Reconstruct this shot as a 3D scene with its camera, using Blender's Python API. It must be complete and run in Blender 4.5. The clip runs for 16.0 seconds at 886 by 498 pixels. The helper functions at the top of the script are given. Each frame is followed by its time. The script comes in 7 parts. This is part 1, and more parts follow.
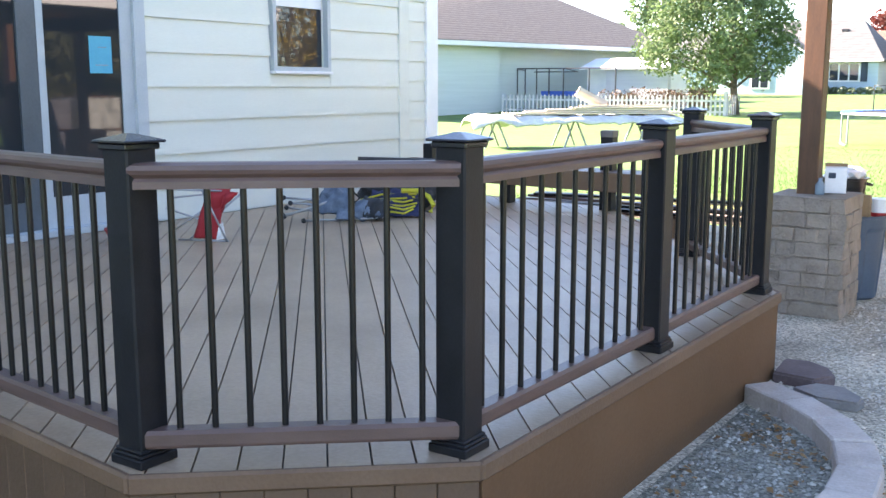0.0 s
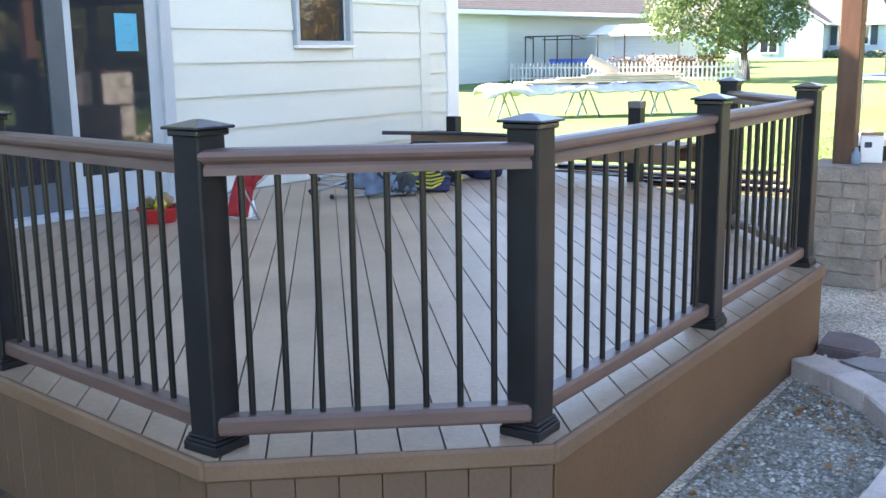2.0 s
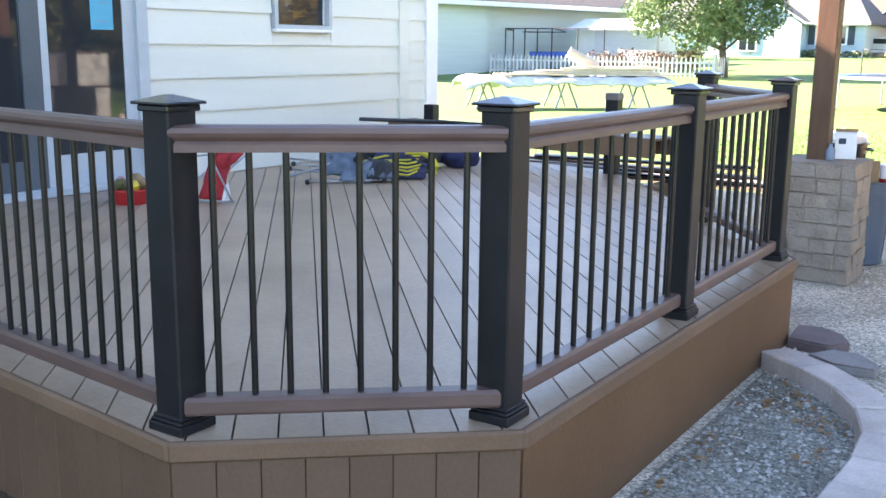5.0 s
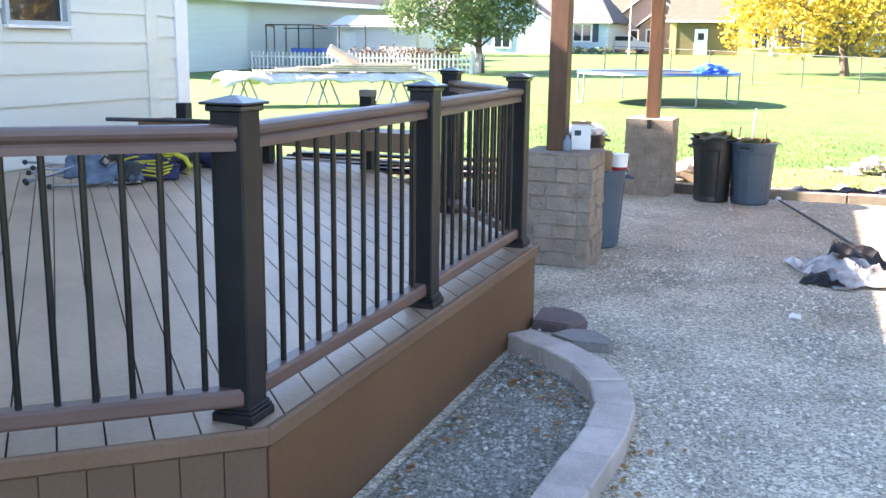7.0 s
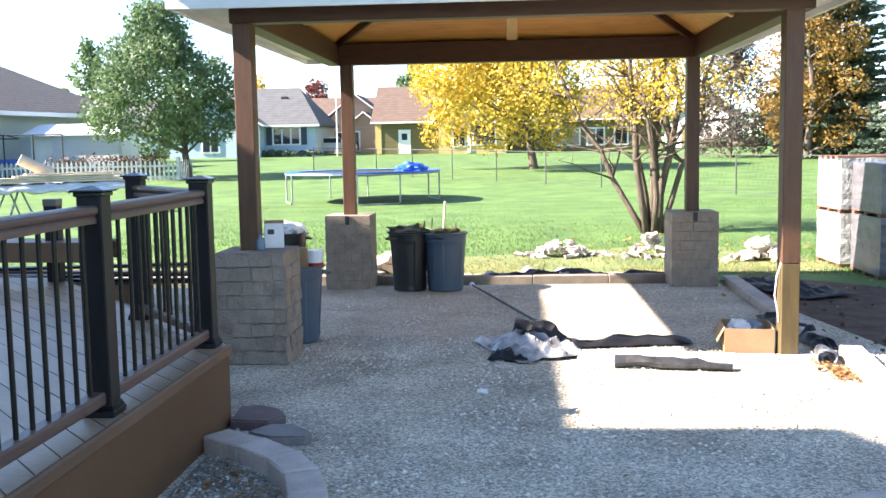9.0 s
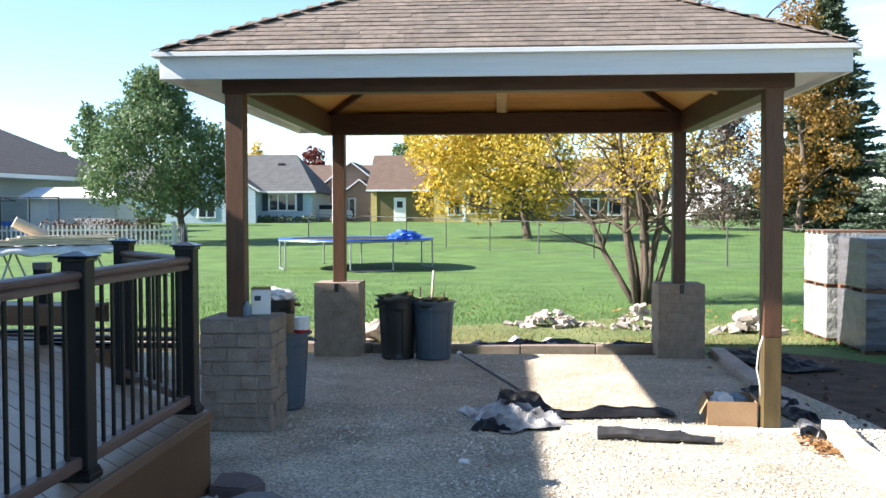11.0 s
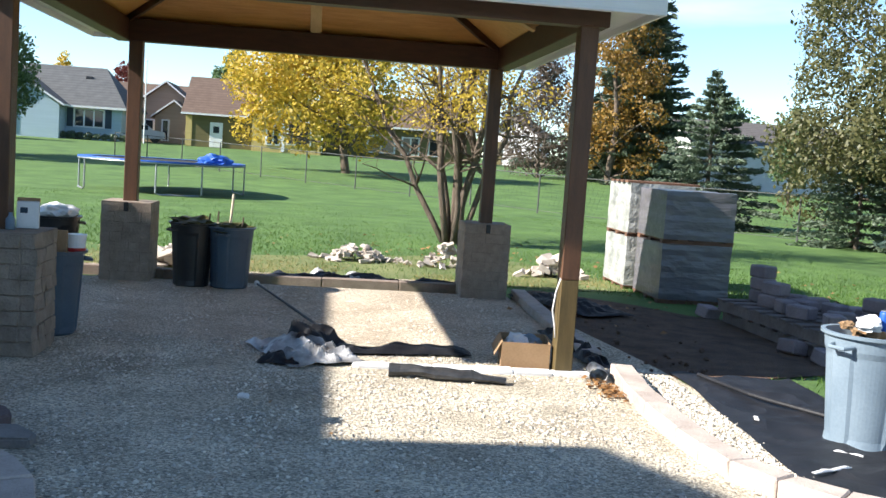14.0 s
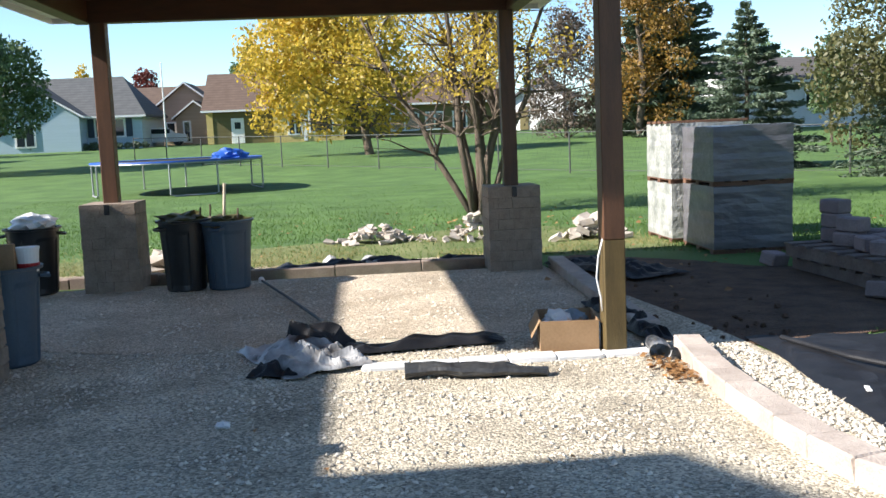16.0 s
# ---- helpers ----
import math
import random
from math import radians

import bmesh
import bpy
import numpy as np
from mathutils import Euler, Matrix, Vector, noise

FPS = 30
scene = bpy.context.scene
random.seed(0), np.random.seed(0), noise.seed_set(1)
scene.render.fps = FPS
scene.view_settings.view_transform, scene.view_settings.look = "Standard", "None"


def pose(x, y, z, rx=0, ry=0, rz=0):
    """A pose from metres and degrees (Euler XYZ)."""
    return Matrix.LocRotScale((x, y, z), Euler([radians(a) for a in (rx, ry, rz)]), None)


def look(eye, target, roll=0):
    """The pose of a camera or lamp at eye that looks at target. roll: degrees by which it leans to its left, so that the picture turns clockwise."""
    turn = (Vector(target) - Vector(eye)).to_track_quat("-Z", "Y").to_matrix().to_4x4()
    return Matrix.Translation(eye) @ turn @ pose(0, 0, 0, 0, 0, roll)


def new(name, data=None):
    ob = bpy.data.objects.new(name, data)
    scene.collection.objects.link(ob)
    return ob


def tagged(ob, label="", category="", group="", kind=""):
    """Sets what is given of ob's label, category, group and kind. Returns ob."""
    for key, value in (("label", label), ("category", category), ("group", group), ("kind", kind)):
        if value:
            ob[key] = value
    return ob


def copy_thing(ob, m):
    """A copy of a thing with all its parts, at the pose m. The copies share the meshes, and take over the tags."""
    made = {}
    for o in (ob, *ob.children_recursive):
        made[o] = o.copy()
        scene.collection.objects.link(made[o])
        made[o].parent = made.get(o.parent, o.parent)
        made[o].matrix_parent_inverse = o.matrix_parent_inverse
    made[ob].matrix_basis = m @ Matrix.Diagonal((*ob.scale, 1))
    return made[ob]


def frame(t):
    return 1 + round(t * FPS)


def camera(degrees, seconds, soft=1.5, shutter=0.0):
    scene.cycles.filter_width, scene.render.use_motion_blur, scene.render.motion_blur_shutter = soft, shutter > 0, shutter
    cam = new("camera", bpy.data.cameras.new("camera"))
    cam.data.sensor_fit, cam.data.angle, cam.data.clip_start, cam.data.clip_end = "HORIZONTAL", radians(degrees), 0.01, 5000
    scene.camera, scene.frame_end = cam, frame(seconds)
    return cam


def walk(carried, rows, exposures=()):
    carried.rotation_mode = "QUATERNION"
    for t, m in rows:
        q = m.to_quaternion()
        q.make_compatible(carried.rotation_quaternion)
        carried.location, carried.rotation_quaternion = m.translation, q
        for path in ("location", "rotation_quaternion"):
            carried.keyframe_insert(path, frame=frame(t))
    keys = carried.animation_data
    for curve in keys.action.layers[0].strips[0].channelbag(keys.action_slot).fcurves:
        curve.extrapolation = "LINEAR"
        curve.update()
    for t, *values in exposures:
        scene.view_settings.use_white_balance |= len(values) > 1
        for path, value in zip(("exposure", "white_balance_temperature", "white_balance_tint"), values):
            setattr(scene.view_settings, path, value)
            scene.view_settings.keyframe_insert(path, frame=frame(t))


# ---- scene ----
cam = camera(48.0, 16.0)
PATH = [
    (0, (0.794, -1.835, 1.639), (-0.318, -0.205, 1.316), -0.0),
    (0.5, (0.803, -1.851, 1.637), (-0.368, -0.262, 1.316), -0.3),
    (1, (0.708, -1.848, 1.642), (-0.443, -0.252, 1.281), -0.3),
    (1.5, (0.62, -1.878, 1.67), (-0.477, -0.252, 1.279), -1.0),
    (2, (0.609, -1.918, 1.676), (-0.507, -0.304, 1.293), -0.8),
    (2.5, (0.63, -1.937, 1.661), (-0.51, -0.345, 1.254), 0.6),
    (3, (0.646, -1.933, 1.66), (-0.509, -0.349, 1.261), 0.7),
    (3.5, (0.648, -1.889, 1.647), (-0.447, -0.265, 1.245), 0.4),
    (3.7, (0.64, -1.886, 1.651), (-0.459, -0.261, 1.259), 0.7),
    (5.8, (0.609, -1.91, 1.647), (-0.402, -0.232, 1.243), 0.6),
    (6, (0.617, -1.912, 1.65), (-0.352, -0.206, 1.262), 0.7),
    (6.5, (0.654, -1.87, 1.642), (-0.174, -0.091, 1.251), 0.6),
    (7, (0.732, -1.886, 1.657), (0.062, -0.045, 1.254), 0.7),
    (7.5, (0.783, -1.886, 1.655), (0.311, 0.012, 1.238), -0.1),
    (8, (0.835, -1.919, 1.653), (0.567, 0.016, 1.227), 0.2),
    (8.5, (0.883, -1.906, 1.637), (0.701, 0.061, 1.324), -0.5),
    (9, (0.953, -1.975, 1.643), (0.815, 0.01, 1.438), -1.0),
    (9.5, (0.992, -2.047, 1.659), (0.891, -0.053, 1.544), -0.2),
    (9.7, (0.999, -2.066, 1.66), (0.902, -0.071, 1.557), 0.6),
    (11.8, (1.077, -2.034, 1.654), (0.935, -0.04, 1.589), -0.5),
    (12, (1.091, -2.062, 1.63), (0.944, -0.068, 1.562), -0.1),
    (12.5, (1.096, -2.033, 1.644), (1.005, -0.038, 1.531), 0.4),
    (13, (1.103, -2.0, 1.633), (1.098, -0.003, 1.521), 1.4),
    (13.5, (1.14, -1.9, 1.586), (1.241, 0.091, 1.426), 3.2),
    (14, (1.186, -1.652, 1.577), (1.426, 0.325, 1.393), 3.9),
    (14.5, (1.245, -1.443, 1.595), (1.552, 0.521, 1.37), 1.5),
    (15, (1.417, -1.174, 1.525), (1.682, 0.805, 1.403), 3.5),
    (15.5, (1.49, -0.864, 1.483), (1.747, 1.107, 1.261), 2.8),
    (16, (1.488, -0.4, 1.434), (1.65, 1.579, 1.198), -2.4),
]
EXPOSURES = [(0, 3.18, 7500, 25), (1.5, 3.29, 7500, 25), (3.5, 3.39, 7550, 26), (6, 3.33, 7500, 25), (7, 3.19, 7250, 24), (8, 3.0, 7050, 22), (9, 2.42, 6750, 19), (9.7, 2.06, 6650, 16), (12, 1.55, 6450, 14), (12.5, 1.51, 6450, 13), (13.5, 1.42, 6400, 12), (14.5, 1.24, 6400, 13), (16, 1.16, 6400, 13)]
walk(cam, [(t, look(eye, target, roll)) for t, eye, target, roll in PATH], EXPOSURES)

# ---- light ----
SUN_TO = Vector((-1.44, -0.25, 1.0)).normalized()
world = bpy.data.worlds.new("sky")
scene.world = world
world.use_nodes = True
wn = world.node_tree.nodes
sky = wn.new("ShaderNodeTexSky")
sky.sky_type = "NISHITA"
sky.sun_disc = False
sky.sun_elevation = math.asin(SUN_TO.z)
sky.sun_rotation = math.atan2(SUN_TO.x, SUN_TO.y)
sky.air_density, sky.dust_density, sky.ozone_density = 0.72, 0.0, 2.0
wn["Background"].inputs["Strength"].default_value = 0.108
# thin high streaks of cloud in the sky
w_co = wn.new("ShaderNodeTexCoord")
w_map = wn.new("ShaderNodeMapping")
w_map.inputs["Scale"].default_value = (1.2, 2.0, 7.0)
w_map.inputs["Rotation"].default_value = (0.0, 0.35, 0.4)
w_noise = wn.new("ShaderNodeTexNoise")
w_noise.inputs["Scale"].default_value = 1.6
w_noise.inputs["Detail"].default_value = 7.0
w_ramp = wn.new("ShaderNodeValToRGB")
w_ramp.color_ramp.elements[0].position = 0.60
w_ramp.color_ramp.elements[1].position = 0.86
w_ramp.color_ramp.elements[0].color = (0, 0, 0, 1)
w_ramp.color_ramp.elements[1].color = (0.55, 0.55, 0.55, 1)
w_mix = wn.new("ShaderNodeMix")
w_mix.data_type = "RGBA"
w_mix.inputs["B"].default_value = (7.0, 7.6, 8.4, 1)
w_tint = wn.new("ShaderNodeMix")
w_tint.data_type, w_tint.blend_type = "RGBA", "MULTIPLY"
w_tint.inputs["Factor"].default_value = 1.0
w_tint.inputs["B"].default_value = (0.885, 0.965, 0.93, 1)  # a clear cold autumn blue
wl = world.node_tree.links
wl.new(w_co.outputs["Generated"], w_map.inputs["Vector"])
wl.new(w_map.outputs["Vector"], w_noise.inputs["Vector"])
wl.new(w_noise.outputs["Fac"], w_ramp.inputs["Fac"])
wl.new(w_ramp.outputs["Color"], w_mix.inputs["Factor"])
wl.new(sky.outputs["Color"], w_tint.inputs["A"])
wl.new(w_tint.outputs["Result"], w_mix.inputs["A"])
wl.new(w_mix.outputs["Result"], wn["Background"].inputs["Color"])

sun = new("sun", bpy.data.lights.new("sun", "SUN"))
sun.data.energy = 5.0
sun.data.angle = radians(0.6)
sun.data.color = (1.0, 0.95, 0.86)
sun.matrix_world = look(SUN_TO * 60, (0, 0, 0))

# ---- helpers of this scene ----
rng = random.Random(7)


def part(name, bm, material, parent=None, label="", smooth=False):
    """Links a bmesh as one mesh object under a thing or a part."""
    me = bpy.data.meshes.new(name)
    bmesh.ops.recalc_face_normals(bm, faces=bm.faces)
    bm.to_mesh(me)
    bm.free()
    return mesh_part(name, me, material, parent, label, smooth)


def mesh_part(name, me, material, parent=None, label="", smooth=False):
    if material is not None and not me.materials:
        me.materials.append(material)
    if smooth:
        me.shade_smooth()
    ob = new(name, me)
    if parent is not None:
        ob.parent = parent
    if label:
        ob["label"] = label
    return ob


def thing(name, label, category, group="", kind="", at=None):
    ob = tagged(new(name), label, category, group, kind)
    if at is not None:
        ob.matrix_basis = at
    return ob


def box(bm, x0, x1, y0, y1, z0, z1, bevel=0.0, m=None):
    made = bmesh.ops.create_cube(bm, size=1.0, matrix=Matrix.LocRotScale(
        ((x0 + x1) / 2, (y0 + y1) / 2, (z0 + z1) / 2), None, (abs(x1 - x0), abs(y1 - y0), abs(z1 - z0))))
    vs = made["verts"]
    if bevel:
        es = list({e for v in vs for e in v.link_edges})
        got = bmesh.ops.bevel(bm, geom=es, offset=bevel, segments=1, affect="EDGES", profile=0.5)
        vs = list({v for f in got["faces"] for v in f.verts} | {v for v in vs if v.is_valid})
    if m is not None:
        bmesh.ops.transform(bm, matrix=m, verts=vs)
    return vs


def boxed(x0, x1, y0, y1, z0, z1, bevel=0.0, m=None):
    bm = bmesh.new()
    box(bm, x0, x1, y0, y1, z0, z1, bevel, m)
    return bm


def tube(bm, pts, r, sides=8, r_end=None, caps=True):
    """A round bar through the given points, tapering from r to r_end."""
    pts = [Vector(p) for p in pts]
    rings = []
    n = len(pts)
    for i, p in enumerate(pts):
        a = pts[max(i - 1, 0)]
        b = pts[min(i + 1, n - 1)]
        way = (b - a).normalized()
        side = way.cross(Vector((0, 0, 1)) if abs(way.z) < 0.9 else Vector((1, 0, 0))).normalized()
        up = side.cross(way)
        rr = r if r_end is None else r + (r_end - r) * i / max(n - 1, 1)
        rings.append([bm.verts.new(p + rr * (math.cos(k * math.tau / sides) * side + math.sin(k * math.tau / sides) * up)) for k in range(sides)])
    for a, b in zip(rings, rings[1:]):
        for k in range(sides):
            bm.faces.new((a[k], a[(k + 1) % sides], b[(k + 1) % sides], b[k]))
    if caps and sides > 2:
        bm.faces.new(rings[0][::-1])
        bm.faces.new(rings[-1])


def prism(bm, poly, z0, z1):
    """A flat polygon in plan made solid between two heights."""
    lo = [bm.verts.new((x, y, z0)) for x, y in poly]
    hi = [bm.verts.new((x, y, z1)) for x, y in poly]
    n = len(poly)
    bm.faces.new(hi)
    bm.faces.new(lo[::-1])
    for i in range(n):
        bm.faces.new((lo[i], lo[(i + 1) % n], hi[(i + 1) % n], hi[i]))


def lathe(bm, profile, sides=24, centre=(0, 0)):
    """Turns (radius, height) pairs round a standing axis."""
    rings = []
    for r, z in profile:
        rings.append([bm.verts.new((centre[0] + r * math.cos(k * math.tau / sides), centre[1] + r * math.sin(k * math.tau / sides), z)) for k in range(sides)])
    for a, b in zip(rings, rings[1:]):
        for k in range(sides):
            bm.faces.new((a[k], a[(k + 1) % sides], b[(k + 1) % sides], b[k]))


def clip(poly, nx, ny, d):
    """Keeps the part of a polygon where nx*x + ny*y <= d."""
    out = []
    for i, p in enumerate(poly):
        q = poly[(i + 1) % len(poly)]
        a, b = nx * p[0] + ny * p[1] - d, nx * q[0] + ny * q[1] - d
        if a <= 0:
            out.append(p)
        if a * b < 0:
            s = a / (a - b)
            out.append((p[0] + s * (q[0] - p[0]), p[1] + s * (q[1] - p[1])))
    return out


# ---- materials ----
def surface(name, low, high, rough=0.7, scale=8.0, fine=90.0, bump=0.15, metal=0.0, stretch=(1, 1, 1), spread=0.0, island=0.0, spec=0.5, fine_mix=0.35, depth=0.01):
    """Two-scale mottled colour with fine relief. spread: difference from object to object; island: from piece to piece of a mesh."""
    mat = bpy.data.materials.new(name)
    mat.use_nodes = True
    nt = mat.node_tree
    n, l = nt.nodes, nt.links
    bsdf = n["Principled BSDF"]
    co = n.new("ShaderNodeNewGeometry")
    mp = n.new("ShaderNodeMapping")
    mp.inputs["Scale"].default_value = stretch
    l.new(co.outputs["Position"], mp.inputs["Vector"])
    big = n.new("ShaderNodeTexNoise")
    big.inputs["Scale"].default_value = scale
    big.inputs["Detail"].default_value = 6
    tiny = n.new("ShaderNodeTexNoise")
    tiny.inputs["Scale"].default_value = fine
    tiny.inputs["Detail"].default_value = 3
    l.new(mp.outputs["Vector"], big.inputs["Vector"])
    l.new(mp.outputs["Vector"], tiny.inputs["Vector"])
    blend = n.new("ShaderNodeMix")
    blend.inputs["Factor"].default_value = fine_mix
    l.new(big.outputs["Fac"], blend.inputs["A"])
    l.new(tiny.outputs["Fac"], blend.inputs["B"])
    ramp = n.new("ShaderNodeValToRGB")
    ramp.color_ramp.elements[0].position = 0.32
    ramp.color_ramp.elements[1].position = 0.68
    ramp.color_ramp.elements[0].color = (*low, 1)
    ramp.color_ramp.elements[1].color = (*high, 1)
    l.new(blend.outputs["Result"], ramp.inputs["Fac"])
    colour = ramp.outputs["Color"]
    for amount, kind in ((spread, "object"), (island, "island")):
        if amount:
            if kind == "object":
                info = n.new("ShaderNodeObjectInfo")
                value = info.outputs["Random"]
            else:
                value = co.outputs["Random Per Island"]
            rangeq = n.new("ShaderNodeMapRange")
            rangeq.inputs["To Min"].default_value = 1 - amount
            rangeq.inputs["To Max"].default_value = 1 + amount
            l.new(value, rangeq.inputs["Value"])
            hsv = n.new("ShaderNodeHueSaturation")
            l.new(colour, hsv.inputs["Color"])
            l.new(rangeq.outputs["Result"], hsv.inputs["Value"])
            colour = hsv.outputs["Color"]
    l.new(colour, bsdf.inputs["Base Color"])
    bsdf.inputs["Roughness"].default_value = rough
    bsdf.inputs["Metallic"].default_value = metal
    bsdf.inputs["Specular IOR Level"].default_value = spec
    if bump:
        bp = n.new("ShaderNodeBump")
        bp.inputs["Strength"].default_value = bump
        bp.inputs["Distance"].default_value = depth
        l.new(tiny.outputs["Fac"], bp.inputs["Height"])
        l.new(bp.outputs["Normal"], bsdf.inputs["Normal"])
    return mat


def leafy(name, low, high, translucent=0.35, spread=0.25):
    """Leaves: colour that differs from leaf to leaf, with light coming through."""
    mat = bpy.data.materials.new(name)
    mat.use_nodes = True
    n, l = mat.node_tree.nodes, mat.node_tree.links
    out = n["Material Output"]
    bsdf = n["Principled BSDF"]
    geo = n.new("ShaderNodeNewGeometry")
    ramp = n.new("ShaderNodeValToRGB")
    ramp.color_ramp.elements[0].color = (*low, 1)
    ramp.color_ramp.elements[1].color = (*high, 1)
    big = n.new("ShaderNodeTexNoise")
    big.inputs["Scale"].default_value = 0.8
    l.new(geo.outputs["Position"], big.inputs["Vector"])
    add = n.new("ShaderNodeMix")
    add.inputs["Factor"].default_value = 0.5
    l.new(geo.outputs["Random Per Island"], add.inputs["A"])
    l.new(big.outputs["Fac"], add.inputs["B"])
    l.new(add.outputs["Result"], ramp.inputs["Fac"])
    l.new(ramp.outputs["Color"], bsdf.inputs["Base Color"])
    bsdf.inputs["Roughness"].default_value = 0.55
    tr = n.new("ShaderNodeBsdfTranslucent")
    l.new(ramp.outputs["Color"], tr.inputs["Color"])
    mix = n.new("ShaderNodeMixShader")
    mix.inputs["Fac"].default_value = translucent
    l.new(bsdf.outputs["BSDF"], mix.inputs[1])
    l.new(tr.outputs["BSDF"], mix.inputs[2])
    l.new(mix.outputs["Shader"], out.inputs["Surface"])
    return mat


def glassy(name, tint=(0.02, 0.025, 0.03), rough=0.03):
    mat = bpy.data.materials.new(name)
    mat.use_nodes = True
    b = mat.node_tree.nodes["Principled BSDF"]
    b.inputs["Base Color"].default_value = (*tint, 1)
    b.inputs["Roughness"].default_value = rough
    b.inputs["Specular IOR Level"].default_value = 0.6
    return mat


M_DECK = surface("deck_composite", (0.275, 0.186, 0.122), (0.425, 0.298, 0.202), 0.44, 1.6, 60, 0.16, stretch=(1, 1, 1), spread=0.09, spec=0.45)
M_RIM = surface("deck_rim_composite", (0.142, 0.080, 0.047), (0.192, 0.114, 0.070), 0.6, 2.5, 80, 0.2, spread=0.06, spec=0.3)
M_SKIRT = surface("skirt_composite", (0.094, 0.051, 0.028), (0.132, 0.074, 0.043), 0.6, 2.0, 70, 0.2, spread=0.06)
M_PANEL = surface("smooth_skirt_composite", (0.126, 0.066, 0.034), (0.170, 0.092, 0.050), 0.62, 1.6, 60, 0.15, spec=0.15)
M_BLACK = surface("black_composite", (0.008, 0.0078, 0.009), (0.017, 0.0165, 0.019), 0.45, 6, 140, 0.08, spec=0.24)
M_RAIL = surface("rail_composite", (0.090, 0.051, 0.041), (0.138, 0.080, 0.066), 0.42, 6, 160, 0.12, stretch=(1, 1, 4), spread=0.05)
M_ALU = surface("black_aluminium", (0.006, 0.0055, 0.0055), (0.011, 0.010, 0.010), 0.32, 8, 120, 0.03, spec=0.35)
M_CAP = surface("black_cap_composite", (0.006, 0.006, 0.0075), (0.012, 0.012, 0.0145), 0.2, 6, 140, 0.05, spec=0.5)
M_SIDING = surface("cream_siding", (0.585, 0.605, 0.535), (0.665, 0.68, 0.605), 0.6, 1.4, 50, 0.12, stretch=(1, 0.35, 3), spread=0.03)
M_WHITE = surface("white_paint", (0.70, 0.71, 0.71), (0.80, 0.80, 0.79), 0.5, 3, 60, 0.08, spread=0.03)
M_DOORTRIM = surface("grey_white_vinyl", (0.36, 0.405, 0.425), (0.44, 0.485, 0.505), 0.45, 3, 60, 0.05)
M_FASCIA = surface("primed_fascia", (0.76, 0.77, 0.77), (0.86, 0.86, 0.85), 0.6, 3, 40, 0.3, stretch=(0.6, 0.6, 14))
M_STAIN = surface("brown_stained_timber", (0.062, 0.026, 0.012), (0.116, 0.051, 0.0225), 0.5, 5, 50, 0.3, stretch=(5, 5, 0.7), spread=0.1)
M_BEAM = surface("brown_stained_beam", (0.046, 0.0165, 0.0085), (0.082, 0.031, 0.016), 0.5, 5, 50, 0.3, stretch=(1, 1, 5), spread=0.1)
M_TREATED = surface("treated_green_lumber", (0.064, 0.043, 0.012), (0.118, 0.081, 0.026), 0.7, 6, 60, 0.3, stretch=(5, 5, 0.7))
M_CEIL = surface("stained_pine_ceiling", (0.46, 0.205, 0.045), (0.66, 0.34, 0.10), 0.45, 4, 40, 0.2, stretch=(0.8, 6, 6))
M_RAFTER = surface("pale_pine", (0.52, 0.34, 0.15), (0.66, 0.46, 0.23), 0.6, 4, 40, 0.2, stretch=(3, 1, 3))
M_BLOCK = surface("concrete_block", (0.215, 0.168, 0.130), (0.35, 0.282, 0.226), 0.92, 9, 60, 0.9, spread=0.06, depth=0.012)
M_EDGE = surface("edging_stone", (0.37, 0.305, 0.26), (0.55, 0.475, 0.415), 0.9, 6, 70, 0.6, spread=0.12)
M_SHINGLE = surface("brown_shingle", (0.105, 0.084, 0.068), (0.225, 0.185, 0.153), 0.9, 14, 160, 0.8, spread=0.17)
def coursed(mat, spacing, depth):
    """Adds level courses to a roof material: a darker line at the butt of each row."""
    n, l = mat.node_tree.nodes, mat.node_tree.links
    bsdf = n["Principled BSDF"]
    wave = n.new("ShaderNodeTexWave")
    wave.bands_direction = "Z"
    wave.wave_profile = "SAW"
    wave.inputs["Scale"].default_value = math.tau / 20 / spacing
    wave.inputs["Distortion"].default_value = 0.25
    wave.inputs["Detail Scale"].default_value = 3.0
    l.new(n["Geometry"].outputs["Position"], wave.inputs["Vector"])
    fade = n.new("ShaderNodeMapRange")
    fade.inputs["To Min"].default_value = 1 - depth
    fade.inputs["To Max"].default_value = 1 + depth
    l.new(wave.outputs["Fac"], fade.inputs["Value"])
    hsv = n.new("ShaderNodeHueSaturation")
    l.new(bsdf.inputs["Base Color"].links[0].from_socket, hsv.inputs["Color"])
    l.new(fade.outputs["Result"], hsv.inputs["Value"])
    l.new(hsv.outputs["Color"], bsdf.inputs["Base Color"])
    return mat


M_ROOFN = coursed(surface("weathered_shingle", (0.068, 0.062, 0.060), (0.118, 0.108, 0.103), 0.9, 3, 30, 0.5, stretch=(1, 1, 6)), 0.13, 0.32)
M_ROOFG = coursed(surface("grey_shingle", (0.068, 0.072, 0.074), (0.105, 0.108, 0.110), 0.9, 2, 20, 0.4), 0.2, 0.15)
M_ROOFB = coursed(surface("tan_shingle", (0.092, 0.060, 0.044), (0.135, 0.092, 0.068), 0.9, 2, 20, 0.4), 0.2, 0.15)
M_GLASS = glassy("dark_window_glass")

# ---- ground ----
M_LAWN = surface("lawn_grass", (0.036, 0.084, 0.015), (0.116, 0.212, 0.046), 0.85, 0.9, 55, 0.9, fine_mix=0.40, depth=0.015)


